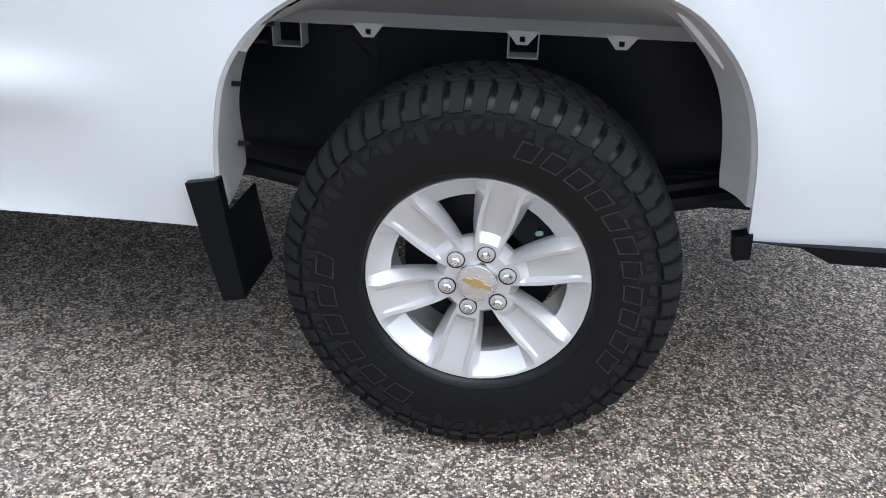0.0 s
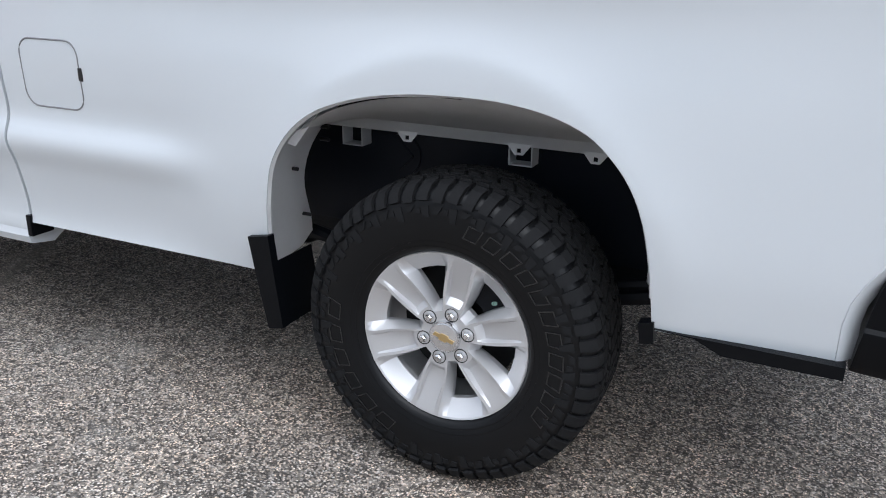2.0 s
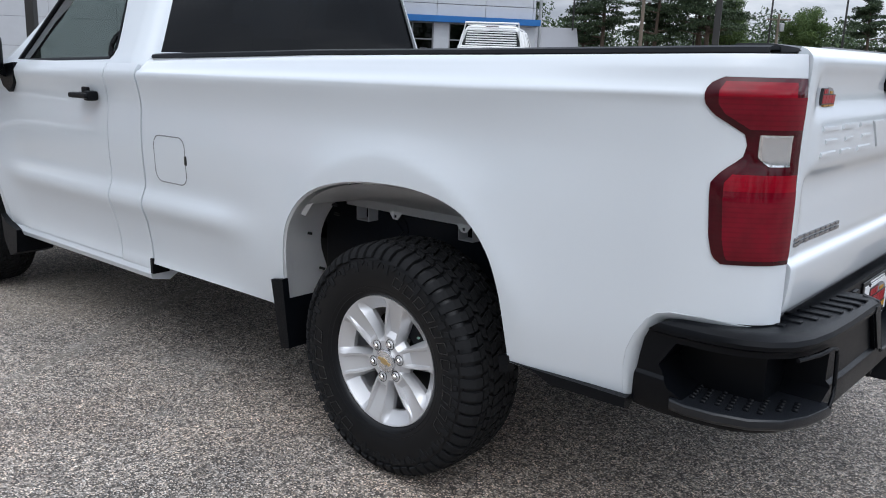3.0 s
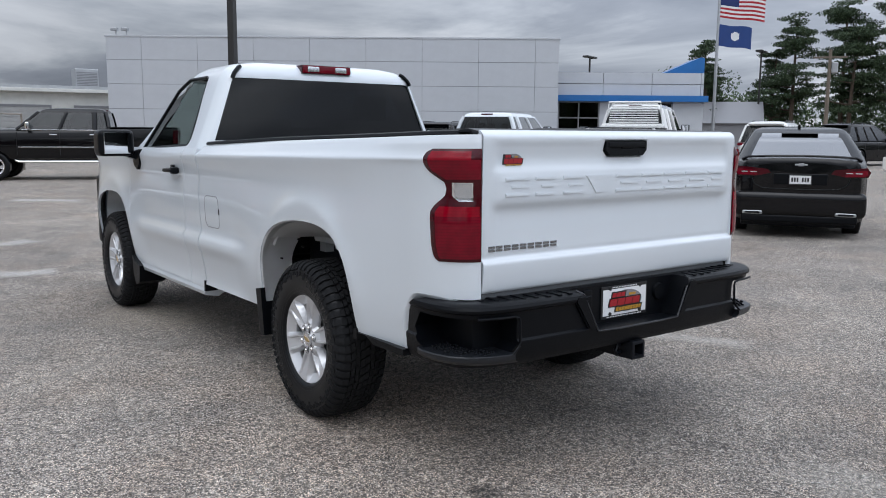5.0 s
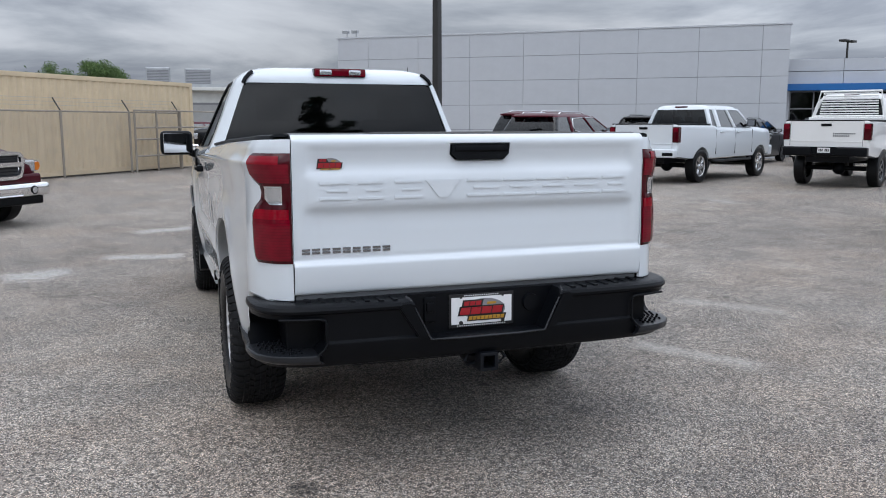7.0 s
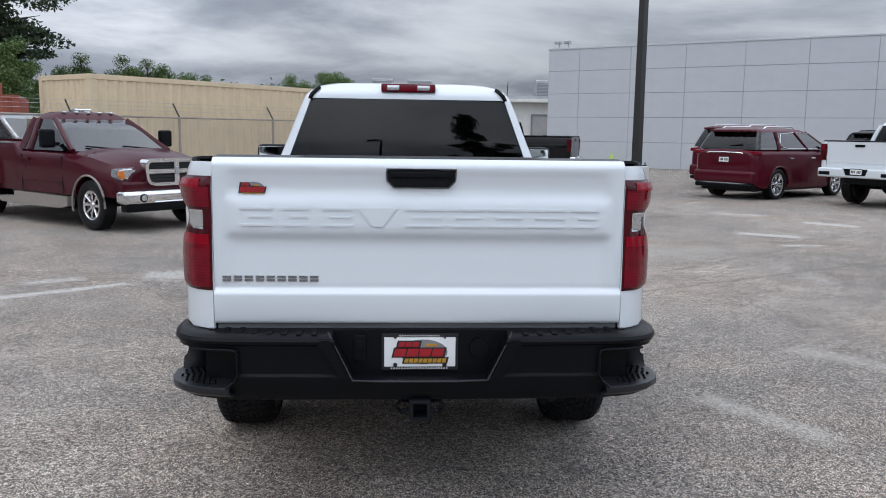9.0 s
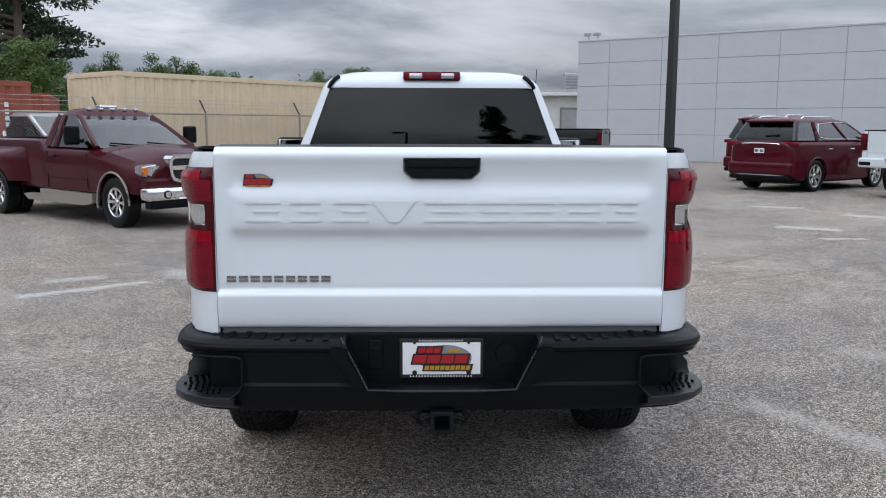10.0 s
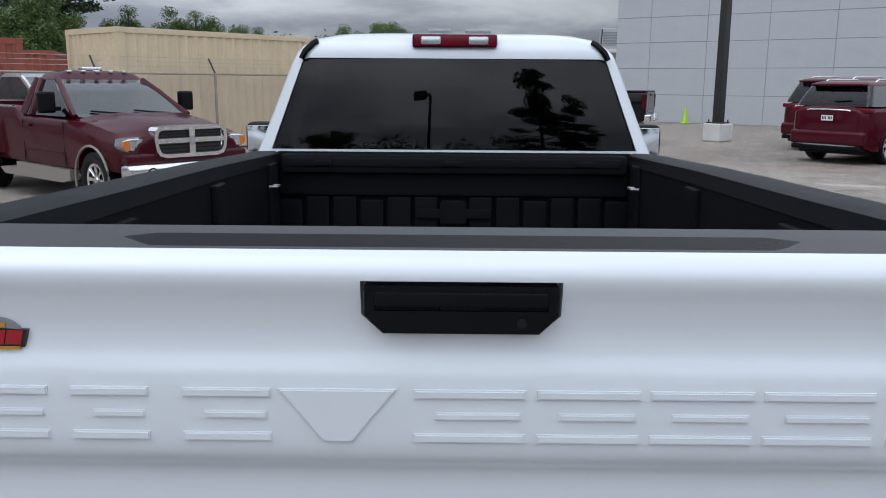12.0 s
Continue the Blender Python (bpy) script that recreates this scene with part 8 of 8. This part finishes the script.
def chain_fence():
    """Galvanised posts, top rail, barbed arms and wire mesh in front of the boxes."""
    f = thing("chain_link_fence", "galvanised chain-link fence with barbed-wire arms", "fence", None)
    d = Vector((-0.77, 0.64, 0)).normalized()
    o = Vector((-20.9, -4.25, LOT))
    n = Vector((0.64, 0.77, 0)).normalized()
    ss = [-15.0, -12.0, -8.9, -5.71, -2.61, 0.78, 3.55, 5.95]
    H = 1.92
    post = mesh_of(rod(bmesh.new(), (0, 0, 0), (0, 0, H), 0.035, 8), "post", PIPE)
    for s in ss:
        p = new("post", post)
        p.parent, p.location = f, o + d * s
        arm = part("barb_arm", rod(bmesh.new(), (0, 0, H), n * -0.26 + Vector((0, 0, H + 0.36)), 0.022, 6), POLE_PAINT, f)
        arm.location = o + d * s
    for z in (H - 0.02,):
        part("rail", rod(bmesh.new(), o + d * ss[0] + Vector((0, 0, z)), o + d * ss[-1] + Vector((0, 0, z)), 0.024, 8), PIPE, f)
    wires = bmesh.new()
    for k in (0.4, 0.7, 1.0):
        a = n * -0.26 * k + Vector((0, 0, H + 0.36 * k))
        rod(wires, o + d * ss[0] + a, o + d * ss[-1] + a, 0.004, 4)
    tagged(part("barbed_wire", wires, STEEL, f), kind="stuff")
    verts, faces = [], []
    a, b = ss[0], ss[-1]
    s = a - H
    while s < b:
        for sign in (1, -1):
            s0, s1 = (s, s + H) if sign > 0 else (s + H, s)
            lo, hi = max(a, min(s0, s1)), min(b, max(s0, s1))
            if hi > lo:
                za, zb = [(x - s0) / (s1 - s0) * H for x in (lo, hi)]
                p, q = o + d * lo + Vector((0, 0, za)), o + d * hi + Vector((0, 0, zb))
                i = len(verts)
                verts += [p, q, q + Vector((0, 0, 0.006)), p + Vector((0, 0, 0.006))]
                faces.append((i, i + 1, i + 2, i + 3))
        s += 0.085
    me = bpy.data.meshes.new("wire_mesh")
    me.from_pydata([tuple(v) for v in verts], [], faces)
    me.materials.append(STEEL)
    w = new("wire_mesh", me)
    w.parent = f
    tagged(w, kind="stuff")
    # pipe gate hung across the last bay and beyond it
    g = thing("pipe_gate", "rust-stained pipe gate standing closed", "gate", None)
    e = o + d * 3.55 + n * 0.10
    for s in (0.12, 1.15, 2.35, 4.6, 6.9):
        part("upright", rod(bmesh.new(), e + d * s, e + d * s + Vector((0, 0, 1.98)), 0.034, 8), PIPE, g)
    for z in (0.52, 1.05, 1.42, 1.96):
        part("bar", rod(bmesh.new(), e + d * 0.12 + Vector((0, 0, z)), e + d * 6.9 + Vector((0, 0, z)), 0.028, 8), PIPE, g)
    for s in (1.15, 2.35):
        for z in (0.52, 1.42):
            part("hinge", rod(bmesh.new(), e + d * s + Vector((0, 0, z - 0.06)), e + d * s + Vector((0, 0, z + 0.06)), 0.05, 8), PIPE, g)


showroom()
workshop()
container("shipping_container", "long tan steel shipping container behind the fence", pose(-17.25, -7.70, LOT, 0, 0, math.degrees(math.atan2(0.64, -0.77))) , TAN)
red = container("shipping_container", "oxide-red steel shipping container behind the fence", pose(-16.62, -9.55, LOT, 0, 0, 228), RUSTRED, 6.06, 2.59)
bars("number_bar", [((-0.012, 0.55, z), (0.004, 0.64, z + 0.11)) for z in (1.55, 1.70, 1.85, 2.02)], PLATE_WHITE, red, "white plain bar", 0)
bars("warning_label", [((-0.012, 0.46, 1.20), (0.004, 0.62, 1.38))], SIGN_YELLOW, red, "yellow label", 0)
container("shipping_container", "oxide-red container standing further back", pose(-24.6, -12.6, LOT, 0, 0, 200), RUSTRED, 6.06, 2.59)
chain_fence()


# ---------------------------------------------------------------- poles, flags, cones
def light_pole(m, H, r, heads=1, base=True, label="dark lot light pole on a painted concrete block"):
    p = thing("light_pole", label, "lamp", m, group="lot lights")
    b = 0.0
    if base:
        b = 0.55
        part("base_block", rounded_block((-0.32, -0.32, 0), (0.32, 0.32, b), 0.05), CONCRETE, p, "chipped white concrete block")
        bt = boxed((-r * 1.9, -r * 1.9, b), (r * 1.9, r * 1.9, b + 0.04), 0.01)
        for sx in (-1, 1):
            for sy in (-1, 1):
                rod(bt, (sx * r * 1.5, sy * r * 1.5, b), (sx * r * 1.5, sy * r * 1.5, b + 0.12), 0.022, 6)
        part("base_plate", bt, POLE_PAINT, p)
    part("shaft", loft(bmesh.new(), [[Vector((x * s, y * s, z)) for x, y in round_rect(r, r, r * 0.2, 2)] for z, s in ((b, 1.0), (H, 0.72))]), POLE_PAINT, p)
    for k in range(heads):
        s = 1 if k == 0 else -1
        hd = rounded_block((-0.28, s * 0.25 if s > 0 else -1.05, H - 0.02), (0.28, s * 1.05 if s > 0 else -0.25, H + 0.16), 0.05)
        box(hd, (-0.05, min(0, s * 0.4), H + 0.02), (0.05, max(0, s * 0.4), H + 0.10), 0.01)
        part("lamp_head", hd, POLE_PAINT, p)
    return p


def utility_pole(m, H):
    p = thing("utility_pole", "weathered timber utility pole with crossarm and transformer", "pole", m)
    part("shaft", rod(bmesh.new(), (0, 0, 0), (0, 0, H), 0.15, 10, 0.10), WOODPOLE, p)
    part("crossarm", boxed((-1.0, -0.05, H - 0.55), (1.0, 0.05, H - 0.43), 0.01), WOODPOLE, p)
    part("transformer", rounded_block((0.12, -0.2, H - 1.5), (0.5, 0.2, H - 0.8), 0.08), STEEL, p)
    for x in (-0.85, 0.0, 0.85):
        part("insulator", rod(bmesh.new(), (x, 0, H - 0.43), (x, 0, H - 0.25), 0.04, 8), STEEL, p)


def flag(parent, z, w, h, kind):
    """A cloth in the wind, striped by its own rows; it flies to local +x."""
    nx, ny = 24, 26
    def wave(u, v):
        return (0.08 + u * w * 0.96, 0.13 * math.sin(u * 7.5 + v) * u, z - v * h - 0.16 * u * w - 0.07 * math.sin(u * 6) * u)
    bm = sheet([[wave(i / nx, j / ny) for i in range(nx + 1)] for j in range(ny + 1)])
    bm.faces.ensure_lookup_table()
    mats = {"stripes": [FLAG_RED, PLATE_WHITE, FLAG_BLUE], "navy": [FLAG_PALE, PLATE_WHITE]}[kind]
    for k, fc in enumerate(bm.faces):
        j, i = divmod(k, nx)
        if kind == "stripes":
            fc.material_index = 2 if (i < nx * 0.4 and j < 14) else (j // 2) % 2
        else:
            fc.material_index = 1 if ((i - 11.5) / 3.2) ** 2 + ((j - 12) / 5.5) ** 2 < 1 else 0
    return part("flag", bm, mats, parent, "striped red, white and blue flag" if kind == "stripes" else "navy flag with a plain white device")


FLAG_RED = plain("flag_red", (0.36, 0.02, 0.03), 0.8, 0, 80, 0.08, 0.1)
FLAG_PALE = plain("flag_mid_blue", (0.020, 0.052, 0.19), 0.8, 0, 80, 0.08, 0.1)
FLAG_BLUE = plain("flag_navy", (0.016, 0.028, 0.12), 0.8, 0, 80, 0.08, 0.1)


def flagpole():
    p = thing("flagpole", "tall pale flagpole flying two flags", "flagpole", pose(-27.9, 40.4, LOT, 0, 0, 30))
    part("shaft", rod(bmesh.new(), (0, 0, 0), (0, 0, 13.5), 0.11, 12, 0.06), STEEL, p)
    flag(p, 9.9, 2.6, 1.55, "stripes")
    flag(p, 7.95, 1.9, 1.25, "navy")


def cone(m):
    c = part("traffic_cone", revolve_z([(0.0, 0.72), (0.03, 0.72), (0.035, 0.70), (0.125, 0.06), (0.13, 0.04), (0.0, 0.04)]), CONE_GREEN, None)
    c.matrix_world = m
    tagged(c, "lime-green traffic cone by the hall", "cone", group="cones by the hall")
    part("foot", rounded_block((-0.18, -0.18, 0), (0.18, 0.18, 0.045), 0.02), CONE_GREEN, c)


def revolve_z(profile, n=20):
    bm = revolve([(r, z) for r, z in profile], n)
    bmesh.ops.rotate(bm, matrix=Matrix.Rotation(radians(90), 3, "X"), verts=bm.verts)
    return bm


light_pole(pose(-23.75, 8.28, LOT, 0, 0, 35), 12.5, 0.135, 2)
for x, y, H, heads in ((-52.0, 54.4, 8.3, 2), (-40.5, 64.0, 8.6, 2), (-38.0, 78.0, 11.5, 1), (-31.4, 69.8, 6.9, 2), (-25.6, 72.2, 11.5, 1), (-20.0, 74.0, 11.5, 2)):
    light_pole(pose(x, y, LOT, 0, 0, 20), H, 0.09, heads, False, "dark lot light pole in the distance")
light_pole(pose(-13.9, 33.8, LOT, 0, 0, 20), 12.0, 0.15, 2)
light_pole(pose(30.0, -1.35, 0, 0, 0, 180), 7.2, 0.12, 1)
utility_pole(pose(-25.9, 49.5, LOT, 0, 0, 30), 6.9)
utility_pole(pose(-25.0, 72.4, LOT, 0, 0, 30), 6.0)
flagpole()
for x, y in ((-35.7, 10.47), (-36.5, 11.9), (-37.2, 13.35)):
    cone(pose(x + 0.4, y, LOT))


# ---------------------------------------------------------------- trees
def leaf_quads(rng, centres, spread, count, size):
    """Small leaves thrown round the centres, as arrays of corners."""
    c = np.repeat(np.asarray(centres, float), count, axis=0)
    k = len(c)
    off = rng.normal(size=(k, 3))
    off *= (rng.random((k, 1)) ** 0.5) / np.linalg.norm(off, axis=1, keepdims=True)
    p = c + off * np.asarray(spread)
    a = rng.normal(size=(k, 3))
    a /= np.linalg.norm(a, axis=1, keepdims=True)
    b = np.cross(a, rng.normal(size=(k, 3)))
    b /= np.linalg.norm(b, axis=1, keepdims=True)
    s = size * (0.6 + 0.8 * rng.random((k, 1)))
    return np.stack([p - a * s, p + b * s * 0.45, p + a * s, p - b * s * 0.45], 1).reshape(-1, 3)


def quads_object(name, corners, mat, parent):
    n = len(corners) // 4
    me = bpy.data.meshes.new(name)
    me.from_pydata(corners.tolist(), [], np.arange(n * 4).reshape(-1, 4).tolist())
    me.materials.append(mat)
    o = new(name, me)
    if parent is not None:
        o.parent = parent
    return o


def tree(kind, seed, H, label, m, leaves=38, group=""):
    """A tapered trunk with limbs; pines carry flat tufts high up, broadleaf trees a lumpy crown."""
    rng = np.random.default_rng(seed)
    t = thing("pine_tree" if kind == "pine" else "broadleaf_tree", label, "tree", m, group)
    bend = rng.normal(size=2) * 0.03 * H
    def axis(z):
        u = z / H
        return Vector((bend[0] * u * u, bend[1] * u * u, z))
    tr = bmesh.new()
    rings = []
    for z in np.linspace(0, H * 0.97, 9):
        r = 0.020 * H * (1 - 0.86 * z / H) + 0.02
        c = axis(z)
        rings.append([c + Vector((r * math.cos(a), r * math.sin(a), 0)) for a in np.linspace(0, 2 * math.pi, 9)[:-1]])
    loft(tr, rings)
    tufts = []
    n = 27 if kind == "pine" else 34
    for i in range(n):
        f = rng.random()
        if kind == "pine":
            z = H * (0.30 + 0.68 * f)
            out = H * 0.24 * (1.05 - f * 0.75) * (0.55 + 0.7 * rng.random())
            rise = 0.10 * out + 0.25 * rng.random()
        else:
            z = H * (0.22 + 0.55 * f)
            out = H * 0.30 * (1.0 - 0.55 * abs(f - 0.35)) * (0.5 + 0.7 * rng.random())
            rise = out * (0.35 + 0.6 * f)
        a = rng.random() * 2 * math.pi
        p = axis(z)
        q = p + Vector((math.cos(a) * out, math.sin(a) * out, rise))
        rod(tr, p, q, 0.008 * H * (1 - 0.6 * f) + 0.01, 5, 0.012)
        for k in (0.55, 0.8, 1.0):
            tufts.append(p.lerp(q, k) + Vector(rng.normal(size=3) * 0.03 * H))
    tufts.append(axis(H * 0.97))
    part("trunk", tr, BARK, t, "brown trunk with bare limbs")
    sp = (0.080 * H, 0.080 * H, 0.021 * H) if kind == "pine" else (0.095 * H, 0.095 * H, 0.075 * H)
    cor = leaf_quads(rng, tufts, sp, leaves, (0.0062 if kind == "pine" else 0.0055) * H + 0.025)
    tagged(quads_object("crown", cor, NEEDLES if kind == "pine" else LEAVES, t), kind="stuff")
    return t


def woods(points, seed, label, deep=6.0, tall=(4.0, 7.0), per=26):
    """A far belt of trees along a line, one mass of leaves."""
    rng = np.random.default_rng(seed)
    cs = []
    for (x0, y0), (x1, y1) in zip(points, points[1:]):
        L = math.hypot(x1 - x0, y1 - y0)
        for i in range(int(L / 0.8)):
            t = rng.random()
            h = tall[0] + (tall[1] - tall[0]) * rng.random() * (0.6 + 0.4 * math.sin(t * L * 0.35 + seed) ** 2)
            x, y = x0 + (x1 - x0) * t + rng.normal() * deep * 0.4, y0 + (y1 - y0) * t + rng.normal() * deep * 0.4
            for z in np.arange(0.6, h, 1.1):
                w = 1.5 * (1 - 0.6 * z / h)
                cs.append((x + rng.normal() * w * 0.7, y + rng.normal() * w * 0.7, LOT + z))
    o = quads_object("woods", leaf_quads(rng, cs, (1.5, 1.5, 1.0), per * 3, 0.19), SCRUB, None)
    return tagged(o, label, "trees", kind="stuff")


P, B = "pine", "broad"
for k, (kind, x, y, H, lab) in enumerate([
    (P, -35.5, -18.6, 13.5, "tall dark pine behind the red container"), (P, -40.5, -21.0, 14.5, "tall dark pine behind the red container"), (B, -31.0, -16.6, 5.0, "leafy green tree behind the red container"), (B, -36.5, -18.4, 5.2, "leafy green tree behind the containers"),
    (B, -44.0, -17.4, 5.5, "round green tree behind the tan container"), (B, -45.0, -14.0, 5.3, "round green tree behind the tan container"), (B, -58.0, -14.5, 5.4, "green tree beyond the tan container"), (B, -60.0, -7.5, 5.6, "green tree beyond the workshop"), (B, -62.0, -4.5, 5.9, "green tree beyond the workshop"),
    (P, -38.5, 66.0, 11.4, "broad pine beyond the far row"), (P, -35.4, 68.6, 12.4, "broad pine beyond the far row"), (P, -41.0, 66.8, 9.0, "broad pine beyond the far row"), (P, -33.5, 66.4, 10.0, "broad pine beyond the far row"), (P, -30.8, 69.5, 14.4, "tall thin pine beyond the far row"), (P, -29.4, 68.0, 11.5, "tall thin pine beyond the far row"),
    (P, -45.0, 62.5, 9.6, "pine behind the flagpole"), (P, -46.8, 64.5, 8.2, "pine behind the flagpole"), (B, -30.0, 73.0, 7.5, "leafy tree in the far belt"), (B, -24.0, 76.0, 6.5, "leafy tree in the far belt"), (B, -70.8, 5.6, 4.7, "green tree behind the workshop roof"), (B, -69.8, 9.4, 4.5, "green tree behind the workshop roof"), (P, -60.0, 48.0, 7.6, "pine showing over the showroom roof"), (P, -19.0, 78.0, 8.5, "pine in the far belt"),
    (P, 46.0, 8.0, 12.5, "tall pine across the lot"), (P, 47.0, 11.5, 11.0, "tall pine across the lot"), (P, 50.0, -24.0, 13.0, "tall pine across the lot"), (B, 44.0, -10.0, 7.5, "leafy tree across the lot"), (P, 8.0, -46.0, 13.0, "tall pine across the lot"), (P, -14.0, -44.0, 12.0, "tall pine across the lot")]):
    tree(kind, 100 + k, H, lab, pose(x, y, LOT, 0, 0, 47 * k), 230 if kind == P else 420, "pines" if kind == P else "broadleaf trees")
woods([(-75, 40), (-50, 66), (-20, 84), (30, 90)], 5, "low green belt of distant trees", 7, (3.2, 5.6))
woods([(-66, 58), (-40, 86), (-8, 98), (40, 100)], 9, "taller belt of trees behind the first", 6, (4.5, 7.5))
woods([(52, 80), (56, 20), (56, -30), (40, -60)], 6, "belt of trees across the lot", 7, (5.2, 7.8), 24)
woods([(40, -62), (0, -58), (-30, -50), (-64, -34), (-70, -6)], 7, "belt of trees beyond the fence", 7, (3.4, 5.6), 20)
gable = thing("far_shed", "grey-roofed shed among the trees", "building", frame_at(-46.0, 56.5, 0.8, 0.6))
part("wall", boxed((0, 0, 0), (9, 6, 2.4)), SIGN_GREY, gable)
part("roof", prism([(-0.3, 2.35), (6.3, 2.35), (3.0, 4.3)], "x", -0.3, 9.3), SIGN_GREY, gable)
